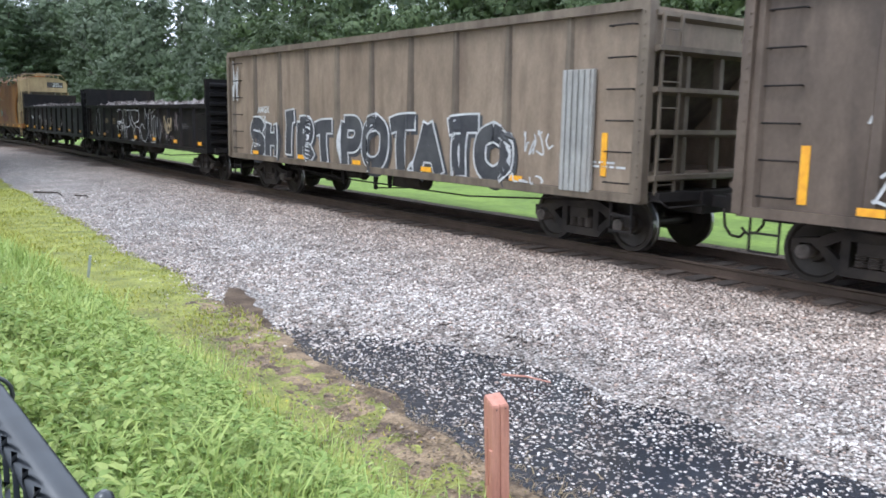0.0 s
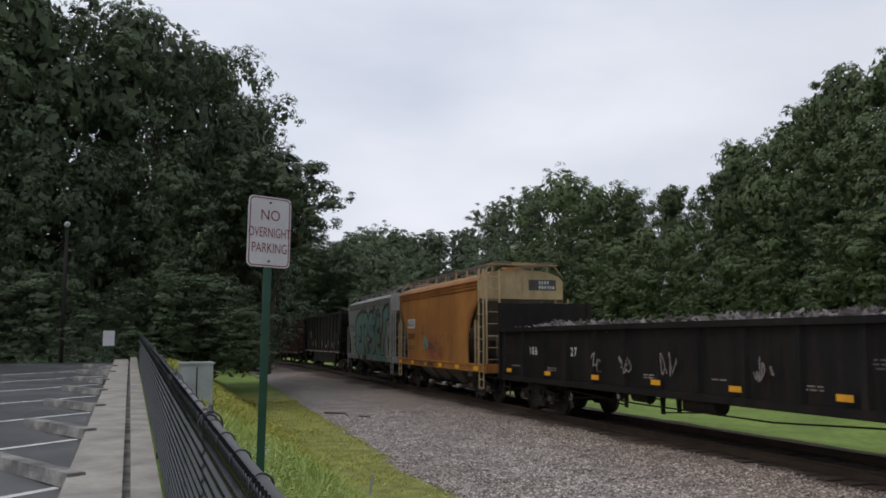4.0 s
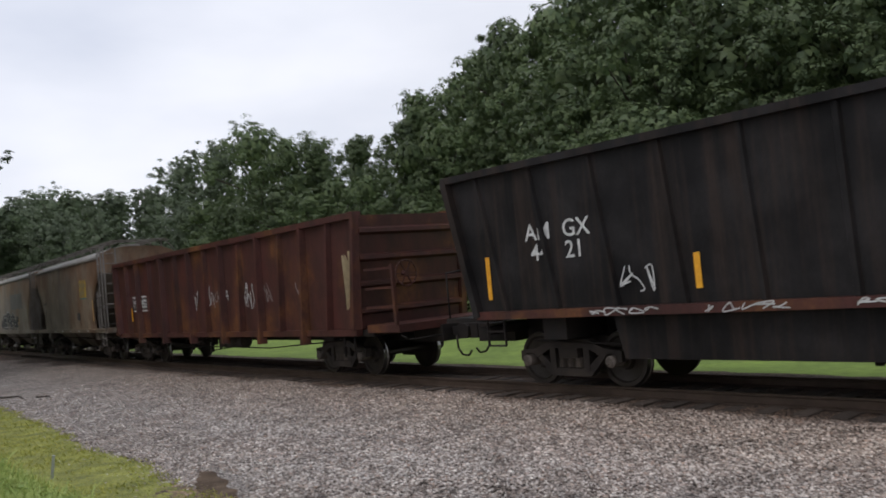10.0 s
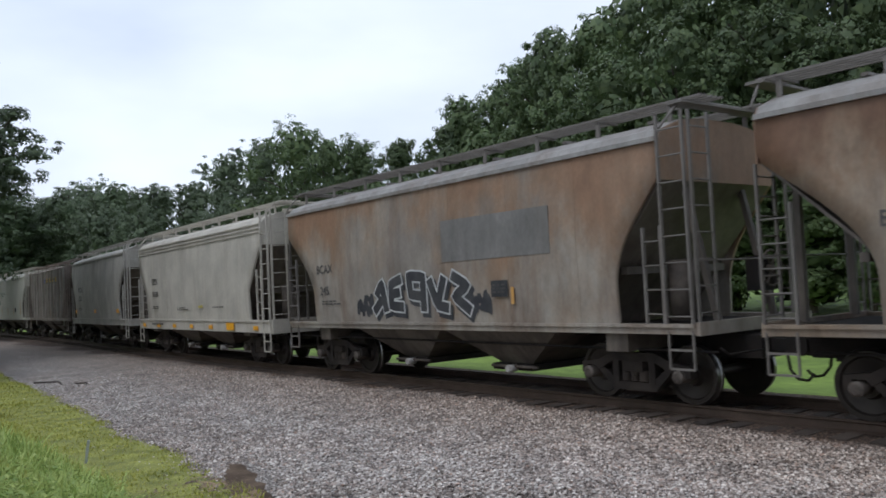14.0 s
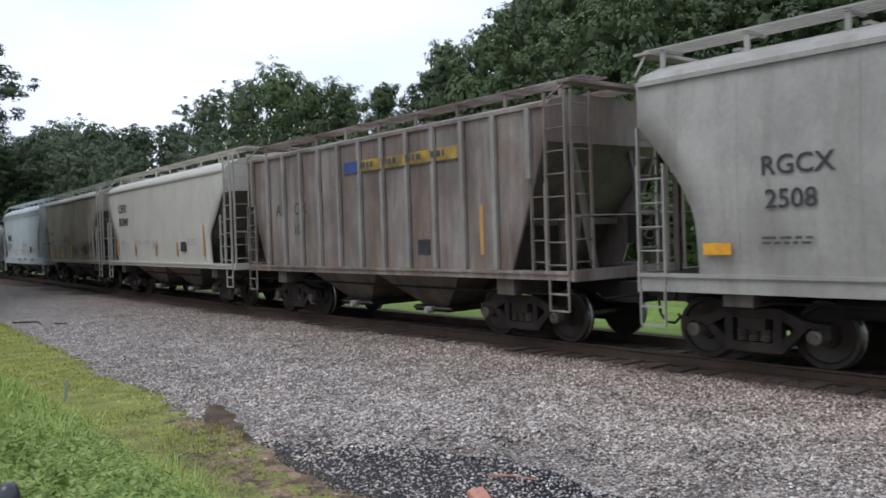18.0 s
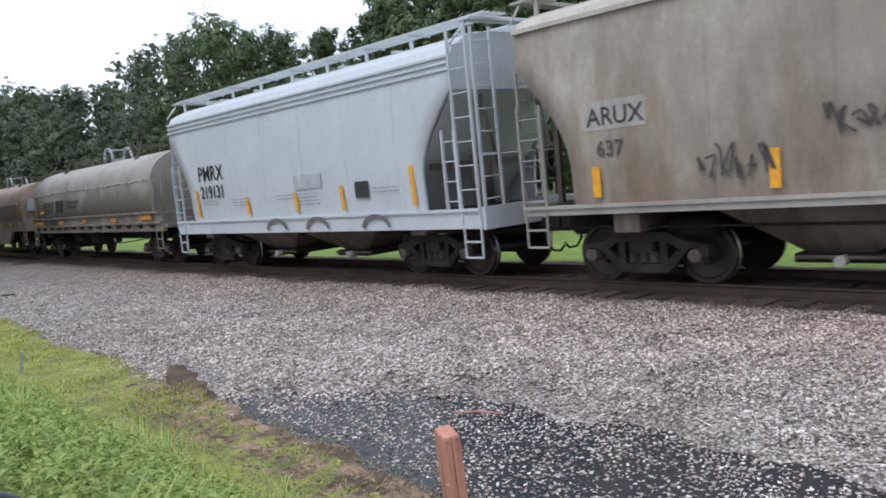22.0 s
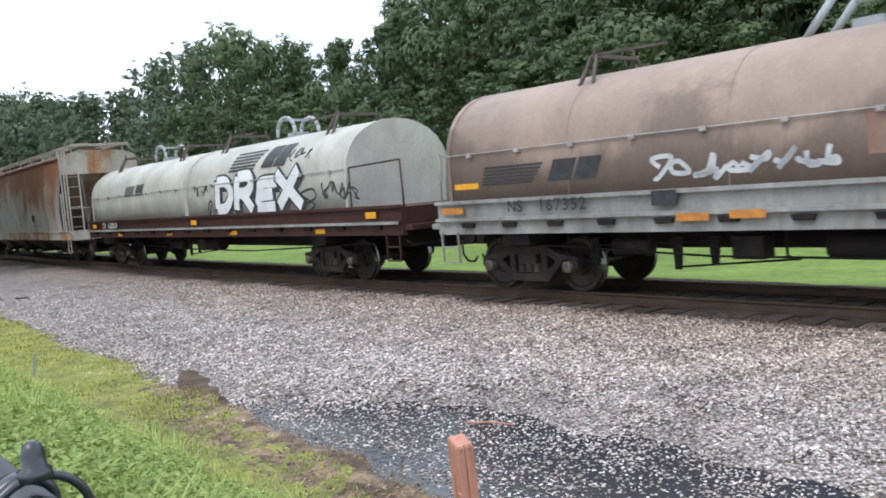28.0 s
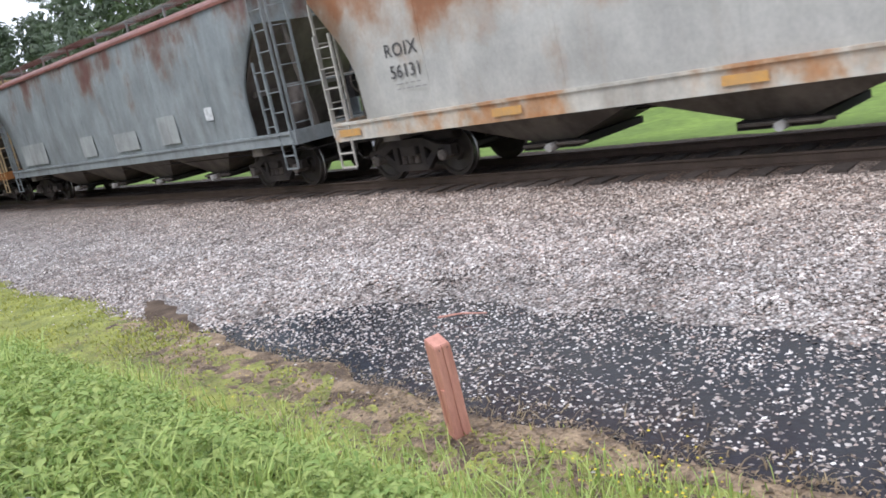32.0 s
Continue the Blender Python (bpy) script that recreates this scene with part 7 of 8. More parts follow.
RUST_SILL = paint("hopper_rust_sill", (0.56, 0.52, 0.44), (0.40, 0.33, 0.25), 0.5, 0.7, rust=(0.40, 0.17, 0.055), rust_low=0.53, rust_high=0.60)
SLATE = paint("hopper_slate", (0.27, 0.29, 0.285), (0.17, 0.16, 0.15), 0.5, 0.75, rust=(0.13, 0.055, 0.045), rust_low=0.6, rust_high=0.68, rust_rise=0.10, mid=3.0)
# Slope sheets: shade under the hopper ends painted in as a darker brown.
SLOPE_SHADED = paint("hopper_end_shaded", (0.19, 0.16, 0.135), (0.10, 0.078, 0.06), 0.46, 0.66)
WALK_DARK = paint("running_board_dark", (0.20, 0.18, 0.16), (0.12, 0.10, 0.08), 0.5, 0.7)
CORRUGATED = paint("panel_grey", (0.40, 0.39, 0.36), (0.27, 0.25, 0.22), 0.5, 0.7)
W, B = M["white_letter"], M["black_letter"]


def coal_car(k, label, body, rib):
    car, ln, xs = open_car(k, label, body, 1.02, 3.80, 11, rib_mat=rib, end_bars=6, rib_w=0.07, rib_d=0.09, hw=1.46, floor_z=1.3, chord=0.14, flare=1.8, slope_end=True)
    # corrugated repair panel
    x = -xs + 13.68
    bm = bmesh.new()
    box(bm, x - 0.02, x + 0.64, -1.566, -1.50, 0.98, 2.92)
    panel = part("ribbed_panel", bm, CORRUGATED, car, "pale grey corrugated steel panel")
    for i in range(5):
        bm = bmesh.new()
        box(bm, x + i * 0.128, x + i * 0.128 + 0.075, -1.60, -1.567, 0.99, 2.91)
        part("corrugation", bm, CORRUGATED, panel)
    plate(car, "reflector", -xs + 14.46, -xs + 14.58, 1.25, 1.93, M["reflector"], -1.475)
    for i in range(5):
        x = -xs + 1.6 + i * 2.7
        plate(car, "reflector", x, x + 0.34, 1.04, 1.14, M["reflector"], -1.569)
    bars(car, xs - 1.3, 1.45, 0.8, 2, W, -1.475, seed=k)
    return car, xs


car, xs = coal_car(0, "brown open coal hopper car with ribbed steel sides", DARK_BROWN, DARK_BROWN)
letters(car, "AMGX", -xs + 1.6, 2.14, 0.2, W, -1.475)
plate(car, "reflector", -xs + 0.80, -xs + 0.92, 1.1, 1.85, M["reflector"], -1.475)
scribble(car, -xs + 1.8, 1.1, 1.0, 0.6, M["spray_white"], 4, 13, -1.57, 0.04)
car, xs = coal_car(1, "brown open coal hopper car with black graffiti letters", BROWN, BROWN_RIB)
letters(car, "AMGX", -xs + 1.76, 2.18, 0.17, W, -1.475)
letters(car, "5068", -xs + 1.76, 1.93, 0.17, W, -1.475)
coal_skin = rib_skin(xs, 11, 0.15, 0.11, 0.085, 1.46)
for word, a, w, sd in (("SHIRT", 1.2, 4.7, 4), ("POTATO", 6.2, 6.1, 9)):
    stroke_word(car, word, -xs + a, w, 0.96, 1.2, M["spray_black"], M["spray_white"], M["spray_black"], coal_skin, 0.31, 0.042, sd, "black sprayed letter outlined in white", 0.2)
scribble(car, -xs + 0.2, 2.4, 0.45, 1.3, M["spray_white"], 5, 23, -1.545, 0.03, "white sprayed tag on the corner")
scribble(car, -xs + 12.4, 0.98, 0.9, 0.2, M["spray_white"], 4, 29, -1.57)
scribble(car, -xs + 12.35, 1.5, 1.0, 0.45, M["spray_white"], 5, 3, coal_skin)


def mill_gondola(k, label, number, seed):
    car, ln, xs = open_car(k, label, GON_BLACK, 1.02, 2.36, 13, end_top=3.2, heap=True, end_bars=7, rib_w=0.10, rib_d=0.10, hw=1.44)
    side_marks(car, xs, 1.12, 7, y=-1.556, w=0.34, h=0.11)
    letters(car, number[0], -xs + number[3], 1.66, 0.21, number[2], -1.452, 0.004, 1.25)
    letters(car, number[1], -xs + number[4], 1.66, 0.21, number[2], -1.452, 0.004, 1.25)
    bars(car, xs - 3.0, 1.75, 0.9, 3, M["faded_letter"], -1.452, seed=seed)
    for i in range(6):
        bars(car, -xs + 0.7 + 2.35 * i, 1.30, 0.5, 1 + i % 2, M["spray_faint"], -1.452, 0.03, 0.06, seed=seed + 30 + i)
    return car, xs


car, xs = mill_gondola(2, "black mill gondola loaded with scrap metal, white graffiti", ("188", "152", M["gold_letter"], 2.99, 4.25), 1)
bm = bmesh.new()
ribbon(bm, [(-xs + 2.19 + 0.33 * math.cos(t), 1.72 + 0.52 * math.sin(t) * (1 if math.sin(t) > 0 else 1.12)) for t in np.linspace(0, math.tau, 24, endpoint=False)], 0.04, -1.56, True)
part("graffiti", bm, M["spray_white"], car, "white sprayed oval outline")
mill_skin = rib_skin(xs, 13, 0.15, 0.10, 0.10, 1.44)
# two rows of bubble outlines
for shape in (((5.5, 1.72), (5.45, 2.1), (5.8, 2.25), (6.1, 2.05), (5.9, 1.8), (5.5, 1.74)), ((6.15, 1.7), (6.1, 2.05), (6.4, 2.26), (6.75, 2.1), (6.8, 1.7)), ((6.85, 1.7), (6.9, 2.1), (7.2, 2.24), (7.45, 2.0), (7.3, 1.75), (7.1, 1.9), (7.15, 2.2)), ((7.4, 2.22), (8.45, 2.2), (8.4, 1.75), (7.7, 1.72), (7.5, 2.0)),
              ((5.35, 1.66), (5.4, 1.08), (5.55, 1.05)), ((5.35, 1.66), (6.2, 1.7), (6.3, 1.4), (6.25, 1.05)), ((5.7, 1.6), (5.75, 1.3), (5.9, 1.06)), ((6.3, 1.4), (6.6, 1.68), (6.95, 1.5), (6.95, 1.06)), ((7.0, 1.5), (7.3, 1.7), (7.7, 1.4), (7.75, 1.04), (7.35, 1.06)), ((7.75, 1.4), (8.1, 1.68), (8.5, 1.5), (8.6, 1.06)),
              ((8.9, 1.1), (8.65, 1.5), (8.95, 1.7), (9.35, 1.55), (9.4, 2.2), (9.75, 2.22), (9.75, 1.08), (9.2, 1.05), (8.9, 1.1)), ((9.85, 1.9), (9.95, 2.2), (10.2, 2.2), (10.25, 1.6), (10.5, 1.1), (10.2, 1.04), (9.95, 1.5)), ((10.3, 2.1), (10.6, 2.24), (11.0, 2.26)), ((10.35, 1.9), (10.7, 2.0), (10.85, 1.5), (10.6, 1.1), (10.9, 1.06))):
    bm = bmesh.new()
    ribbon(bm, spline([(-xs + a, b) for a, b in shape], False, 6), 0.035, mill_skin)
    part("graffiti", bm, M["spray_white"], car, "white sprayed outline of a bubble letter")
for a, w, sd in ((0.6, 0.9, 61), (5.5, 0.7, 62), (11.3, 0.9, 63), (12.0, 0.5, 64), (13.0, 0.4, 65)):
    scribble(car, -xs + a, 1.15 + 0.3 * (a > 12), w, 0.75 if a > 1 else 0.5, M["spray_faint"] if a != 5.5 else M["spray_white"], 5, sd, mill_skin, 0.022)
scribble(car, -xs + 10.9, 1.1, 0.9, 0.9, M["spray_grey"], 4, 8, -1.56, 0.06)
scribble(car, xs - 4.4, 1.4, 0.9, 0.7, M["gold_letter"], 3, 9, -1.56, 0.05)
car, xs = mill_gondola(3, "black mill gondola loaded with scrap metal, small tags", ("186", "827", W, 1.9, 4.2), 2)
for i, a in enumerate((5.6, 6.9, 8.6, 11.4)):
    scribble(car, -xs + a, 1.3, 0.5, 0.5, M["spray_faint"], 3, 20 + i, -1.56, 0.028)

# orange covered hopper
car, ln, xs, xe, z0, zt = covered_hopper(4, "rust-orange covered hopper car with a cream end", ORANGE, 3, end=CREAM, frame=CREAM, roof=ORANGE, wheel=1, sill=ORANGE, eave=4.02, cut=(1.4, 1.2), back=-0.25, board_mat=WALK_DARK)
plate(car, "number_patch", -xs + 1.84, -xs + 3.0, 2.56, 2.94, M["sign_white"], -1.553)
letters(car, "AOKX", -xs + 1.90, 2.63, 0.25, B, -1.562)
letters(car, "200809", -xs + 1.92, 2.12, 0.22, B, -1.562, 0.004, 1.08)
side_marks(car, xs, 1.06, 6, y=-1.58, w=0.46, h=0.15)
bars(car, -xs + 1.95, 1.80, 1.1, 3, M["faded_letter"], -1.562, seed=12)
plate(car, "stencil_patch", -xs + 4.0, -xs + 4.3, 2.3, 2.62, M["faded_letter"], -1.556)
plate(car, "stencil_patch", -xs + 4.03, -xs + 4.27, 2.33, 2.59, ORANGE, -1.566)
faded_line = paint("faded_line", (0.15, 0.075, 0.04), (0.22, 0.11, 0.05))
haze = paint("faded_red", (0.30, 0.095, 0.045), (0.34, 0.15, 0.05))
rust_skin = bulge_skin(z0, zt)
for p, w in (((4.7, 1.6), (5.4, 2.0), (6.3, 1.7)), 0.55), (((5.2, 1.5), (6.0, 1.55), (6.9, 1.65)), 0.35):
    bm = bmesh.new()
    spray(bm, spline([(-xs + a, b) for a, b in p], False, 5), w, rust_skin, 0.002 if w > 0.5 else 0.005)
    part("graffiti", bm, haze, car, "faded red sprayed cloud")
scribble(car, -xs + 4.3, 1.55, 0.7, 0.75, M["teal"], 4, 101, lambda x, z: rust_skin(x, z) - 0.01, 0.07, "teal sprayed squiggle")
scribble(car, -xs + 5.0, 1.5, 1.2, 0.6, M["spray_umber"], 5, 102, lambda x, z: rust_skin(x, z) - 0.014, 0.035)
for a in (6.7, 7.6):
    bm = bmesh.new()
    ribbon(bm, spline([(-xs + a + dx, 1.4 + dz) for dx, dz in ((0, 0), (-0.25, 0.35), (0.0, 0.75), (0.45, 0.8), (0.4, 0.35), (0.15, 0.0))]), 0.03, lambda x, z: rust_skin(x, z) - 0.008, True)
    part("graffiti", bm, faded_line, car, "dark brown sprayed leaf outline")
bars(car, -xs + 3.9, 1.09, 2.2, 1, M["faded_letter"], -1.58, 0.11, seed=77)
bm = bmesh.new()
box(bm, xe + 0.031, xe + 0.036, 0.25, 1.25, 3.72, 4.08)
patch = part("number_patch", bm, M["spray_umber"], car)
for z, n in ((3.93, 4), (3.77, 6)):
    for i in range(n):
        bm = bmesh.new()
        box(bm, xe + 0.037, xe + 0.040, 0.62 + i * 0.10, 0.68 + i * 0.10, z, z + 0.11)
        part("stencil_bar", bm, W, patch)
for y in (-0.7, 0.05):
    bm = bmesh.new()
    box(bm, xe + 0.031, xe + 0.07, y - 0.04, y + 0.04, 3.45, 4.2)
    part("end_stiffener", bm, CREAM, car)
# grey hopper with a teal piece
car, ln, xs, xe, z0, zt = covered_hopper(5, "grey-white covered hopper car with teal graffiti", GREY_W, 2, end=GREY_W, wheel=1, style="angle", frame=GREY_W, eave=4.06, trim=-0.4, board_mat=WALK_DARK)
teal_skin = bulge_skin(z0, zt)
for fat, shapes in ((0.62, (((4.75, 3.25), (3.5, 3.05), (3.15, 2.65), (4.1, 2.45), (3.2, 2.1), (3.2, 1.65), (4.6, 1.6)),)),
                    (0.58, (((4.95, 1.3), (4.85, 2.3), (4.95, 3.25)), ((4.95, 3.2), (5.8, 3.15), (6.05, 2.7), (5.3, 2.3)), ((5.4, 2.3), (6.1, 1.35)))),
                    (0.62, (((8.1, 3.5), (7.8, 3.1), (6.9, 3.15), (6.6, 2.65), (7.6, 2.4), (7.75, 1.8), (6.7, 1.5)),)),
                    (0.52, (((9.35, 2.95), (8.7, 2.85), (8.45, 2.2), (8.6, 1.5), (9.4, 1.45)), ((8.6, 2.15), (9.3, 2.15)))),
                    (0.60, (((11.25, 3.42), (10.6, 3.3), (10.2, 3.1)), ((10.3, 3.3), (10.45, 2.7), (9.95, 2.0), (9.85, 1.35)))),
                    (0.30, (((8.65, 3.0), (8.75, 3.4), (8.95, 3.35)),))):
    strokes = [spline([(-xs + a, b) for a, b in p], False, 5) + [(-xs + p[-1][0], p[-1][1])] for p in shapes]
    sprayed(car, strokes, fat, 0.12 if fat > 0.4 else 0.06, M["teal"], M["spray_umber"], M["spray_umber"], teal_skin, "teal bubble graffiti with dark brown outlines", (-0.16, 0.06))
for p in (((3.4, 2.3), (4.0, 2.2), (4.5, 1.9)), ((6.7, 2.9), (7.3, 2.75), (8.0, 2.9)), ((6.9, 2.6), (7.5, 2.62), (8.0, 2.45)), ((5.0, 2.9), (5.5, 2.95), (5.6, 2.6), (5.1, 2.55), (5.0, 2.9))):
    bm = bmesh.new()
    ribbon(bm, spline([(-xs + a, b) for a, b in p], False, 6), 0.035, lambda x, z: teal_skin(x, z) - 0.02)
    part("graffiti", bm, M["spray_black"], car, "black sprayed detail line")
for i, (a, b) in enumerate(((3.6, 4.1), (4.9, 6.0), (7.0, 7.6), (8.6, 10.9))):
    plate(car, "sprayed_patch", -xs + a, -xs + b, 1.03, 1.27, M["spray_umber"] if i < 2 else M["teal"], -1.578)
for x, z, s, sd in ((7.6, 3.0, 0.55, 4), (8.8, 2.3, 0.5, 5), (8.3, 3.1, 0.8, 6), (6.0, 2.5, 0.5, 7)):
    scribble(car, -xs + x, z, s, 0.45, M["spray_black"], 3, 90 + sd, -1.583, 0.03)
letters(car, "LAFX", -xs + 1.82, 2.52, 0.2, B, -1.562, 0.002, 1.2)
letters(car, "60069", -xs + 1.92, 2.12, 0.2, B, -1.562)
letters(car, "2013", -xs + 1.3, 1.06, 0.17, B, -1.58, 0.008, 1.2)
bars(car, -xs + 2.1, 1.85, 0.7, 2, M["faded_letter"], -1.562, seed=14)
scribble(car, -xs + 1.15, 2.55, 1.0, 0.45, M["spray_black"], 4, 4, -1.565, 0.05)
scribble(car, -xs + 0.55, 2.75, 0.6, 0.6, M["spray_black"], 4, 44, -1.565, 0.025)
for x, h in ((3.52, 0.46), (5.92, 0.5), (8.22, 0.55), (10.02, 1.0)):
    plate(car, "reflector_back", -xs + x - 0.03, -xs + x + 0.17, 1.50, 1.56 + h, M["spray_black"], -1.588, lean=-0.05)
    plate(car, "reflector", -xs + x, -xs + x + 0.12, 1.52, 1.54 + h, M["reflector"], -1.592, lean=-0.05)
# black hopper, sloped ends
car, ln, xs = open_car(6, "black steel hopper gondola with sloped ends, rusty sill", COAL_BLACK, 1.35, 3.76, 12, rib_in=0.70, lean=0.6, end_bars=2, rib_w=0.06, rib_d=0.08, hw=1.45, sill_mat=OXIDE, ends_out=-0.05, side_rungs=False)
xb = xs - 0.6
for word, dx, z in (("AM", 1.26, 2.50), ("GX", 2.07, 2.50), ("44", 1.36, 2.16), ("21", 2.10, 2.16)):
    letters(car, word, -xb + dx, z, 0.27, W, -1.465)
for word, y, z in (("AMGX", -0.35, 3.35), ("4421", -0.35, 3.15)):
    ob = link("lettering", text_mesh(word, 0.2, 0.004), W, car)
    ob.matrix_local = pose(xs + 0.03, y, z, 90, 0, 90)
for x, h in ((0.26, 0.75), (4.4, 0.5), (9.75, 0.5)):
    plate(car, "reflector", -xb + x, -xb + x + 0.10, 1.55, 1.55 + h, M["reflector"], -1.47)
bm = bmesh.new()
loft(bm, [[(-ln / 2 + 3.35, y, 1.2), (ln / 2 - 3.35, y, 1.2), (ln / 2 - 3.5, y, 0.53), (-ln / 2 + 3.5, y, 0.53)] for y in (-1.3, 1.3)])
part("hopper_belly", bm, COAL_BLACK, car)
for i in range(6):
    scribble(car, -xb + 2.6 + i * 2.0, 1.22, 1.2, 0.12, M["spray_white"], 5, 30 + i, -1.565, 0.02)
for i, a in enumerate((3.2, 7.4, 9.0, 11.2)):
    scribble(car, -xb + a, 1.5, 0.55, 0.5, M["spray_white"], 3, 40 + i, -1.54, 0.022)
plate(car, "number_patch", xb - 1.0, xb - 0.77, 1.75, 2.0, M["sign_white"], -1.466)
for z in (1.8, 2.15, 2.5):
    bm = bmesh.new()
    box(bm, xb - 1.9, xb - 1.45, -1.56, -1.535, z, z + 0.03)
    part("ladder_rung", bm, M["spring_steel"], car)
for x in (xb - 1.92, xb - 1.45):
    bm = bmesh.new()
    box(bm, x, x + 0.02, -1.555, -1.44, 1.76, 2.54)
    part("ladder_stile", bm, M["spring_steel"], car)
for sx in (-1, 1):
    bm = bmesh.new()
    box(bm, *sorted((sx * (xb - 0.3), sx * (xb + 1.0))), -1.4, 1.4, 1.16, 1.24)
    part("end_platform", bm, M["black_steel"], car)
    for y in (-1.35, 1.35):
        bm = bmesh.new()
        pipe(bm, [(sx * (xb + 0.95), y, 1.24), (sx * (xb + 0.95), y, 2.1), (sx * (xb + 0.1), y, 2.15)], 0.018, 6)
        part("handrail", bm, M["black_steel"], car)
# oxide red gondola
car, ln, xs = open_car(7, "rust-red high-sided gondola car with heavy ribs", OXIDE, 1.08, 3.52, 15, end_bars=4, rib_w=0.085, rib_d=0.16, hw=1.40, chord=0.14, lean=0.25, rib_in=0.02, side_rungs=False, heavy=0.32)
for x, t in ((-xs + 1.64, "199"), (-xs + 2.44, "852")):
    plate(car, "number_patch", x - 0.02, x + 0.58, 1.90, 2.26, M["spray_umber"], -1.411)
    letters(car, t, x + 0.02, 1.95, 0.26, W, -1.421, 0.006)
    plate(car, "stripe", x, x + 0.56, 2.29, 2.34, W, -1.411)
    plate(car, "stripe", x, x + 0.56, 1.82, 1.86, W, -1.411)
for x in (1.45, 5.75, 9.25, 12.55):
    plate(car, "reflector", -xs + x, -xs + x + 0.10, 1.5, 1.95, M["reflector"], -1.43)
for i, a in enumerate((6.7, 8.2, 10.3, 11.6, 13.3)):
    scribble(car, -xs + a, 1.75, 0.55, 0.55, M["spray_faint"], 2, 50 + i, -1.412, 0.03)
for x, w, sd in ((6.9, 0.6, 55), (8.0, 0.55, 56), (8.9, 0.7, 57), (10.6, 0.5, 58)):
    scribble(car, -xs + x, 1.65, w, 0.75, M["spray_white"], 3, sd, -1.412, 0.025)
# rust at the front end, drawn with scribble strokes
scribble(car, xs - 0.7, 1.5, 0.35, 1.3, M["gold_letter"], 6, 59, -1.412, 0.09, "ochre rust streaks")
for sx, d in ((1, 1.2), (-1, 0.5)):
    bm = bmesh.new()
    box(bm, *sorted((sx * (xs + 0.04), sx * (xs + d))), -1.4, 1.4, 1.0, 1.16)
    part("end_platform", bm, OXIDE, car)
bm = bmesh.new()
for z in (1.5, 1.9, 2.3):
    box(bm, xs + 0.1, xs + 1.15, -1.42, -1.38, z, z + 0.05)
box(bm, xs + 1.08, xs + 1.16, -1.43, -1.36, 1.16, 2.4)
part("end_railing", bm, OXIDE, car)
brake_wheel(car, xs + 0.5, -0.6, 2.2, OXIDE)
# tan covered hoppers
car, ln, xs, xe, z0, zt = covered_hopper(8, "tan rust-stained covered hopper car with a yellow emblem", TAN, 2, bands=False, end=TAN, wheel=1, roof=ROOF_GREY, frame=WALK_DARK, eave=4.0, cut=(1.45, 1.1), back=0.5, truck_in=(1.9, 2.2), sill_z=(1.13, 1.28))
plate(car, "emblem_panel", -xs + 8.05, -xs + 9.05, 2.56, 3.27, M["emblem_yellow"], -1.562)
plate(car, "emblem_edge", -xs + 8.05, -xs + 9.05, 2.50, 2.55, paint("edge_teal", (0.08, 0.22, 0.22), (0.2, 0.2, 0.1)), -1.562)
bars(car, -xs + 8.13, 2.98, 0.8, 2, paint("emblem_letter", (0.30, 0.25, 0.12), (0.2, 0.15, 0.08)), -1.572, 0.16, 0.30, seed=2)
letters(car, "BCAX", -xs + 1.05, 2.44, 0.19, M["faded_letter"], -1.562)
letters(car, "267", -xs + 1.25, 1.95, 0.19, M["faded_letter"], -1.562)
side_marks(car, xs, 1.6, 1, M["reflector_dull"], True, -1.566, -xs + 9.95, h=0.8)
side_marks(car, xs, 1.17, 5, M["reflector_pale"], y=-1.582, x0=-xs + 3.2, x1=-xs + 9.0, w=0.14, h=0.06)
plate(car, "data_panel", -xs + 7.45, -xs + 7.85, 1.65, 1.95, B, -1.566)
bars(car, -xs + 7.5, 1.85, 0.3, 3, M["faded_letter"], -1.576, seed=3)
car, ln, xs, xe, z0, zt = covered_hopper(9, "tan-grey covered hopper car with black and white graffiti", TAN2, 2, bands=False, wheel=1, roof=ROOF_GREY, frame=WALK_DARK, eave=4.0, cut=(1.3, 0.9), trim=0.12, sill_z=(1.13, 1.28))
plate(car, "painted_patch", -xs + 6.6, -xs + 9.6, 2.46, 3.27, paint("patch_grey", (0.21, 0.20, 0.185), (0.16, 0.145, 0.125)), -1.560)
ANGLES = ((((0.0, 0.0), (0.18, 1.0), (0.55, 0.55)), ((0.2, 0.45), (0.75, 0.0))), (((0.7, 0.9), (0.1, 0.75), (0.05, 0.1), (0.75, 0.05)), ((0.1, 0.45), (0.6, 0.5))), (((0.1, 0.0), (0.05, 0.9), (0.8, 0.95), (0.75, 0.45), (0.2, 0.4)),),
          (((0.0, 0.95), (0.35, 0.1), (0.75, 1.0)), ((0.35, 0.1), (0.9, 0.0))), (((0.8, 1.0), (0.1, 0.7), (0.7, 0.4), (0.0, 0.0)),))
patch_skin = bulge_skin(z0, zt)
for i, g in enumerate(ANGLES):
    strokes = [[(-xs + 4.0 + 0.72 * i + 0.66 * (a if i % 2 else 0.8 - a), 1.50 + 0.06 * (i % 2) + b * (0.62 + 0.08 * (i % 3))) for a, b in p] for p in g]
    sprayed(car, strokes, 0.20, 0.035, M["spray_black"], M["spray_white"], M["spray_black"], patch_skin, "black graffiti letter outlined in white", (0.07, -0.09), 0.014 * (i % 2))
for a, sd in ((3.35, 111), (7.35, 112)):
    scribble(car, -xs + a, 1.4, 0.65, 0.5, M["spray_black"], 6, sd, patch_skin, 0.10, "dark sprayed smear")
letters(car, "BCAX", -xs + 1.53, 2.44, 0.20, M["faded_letter"], -1.562)
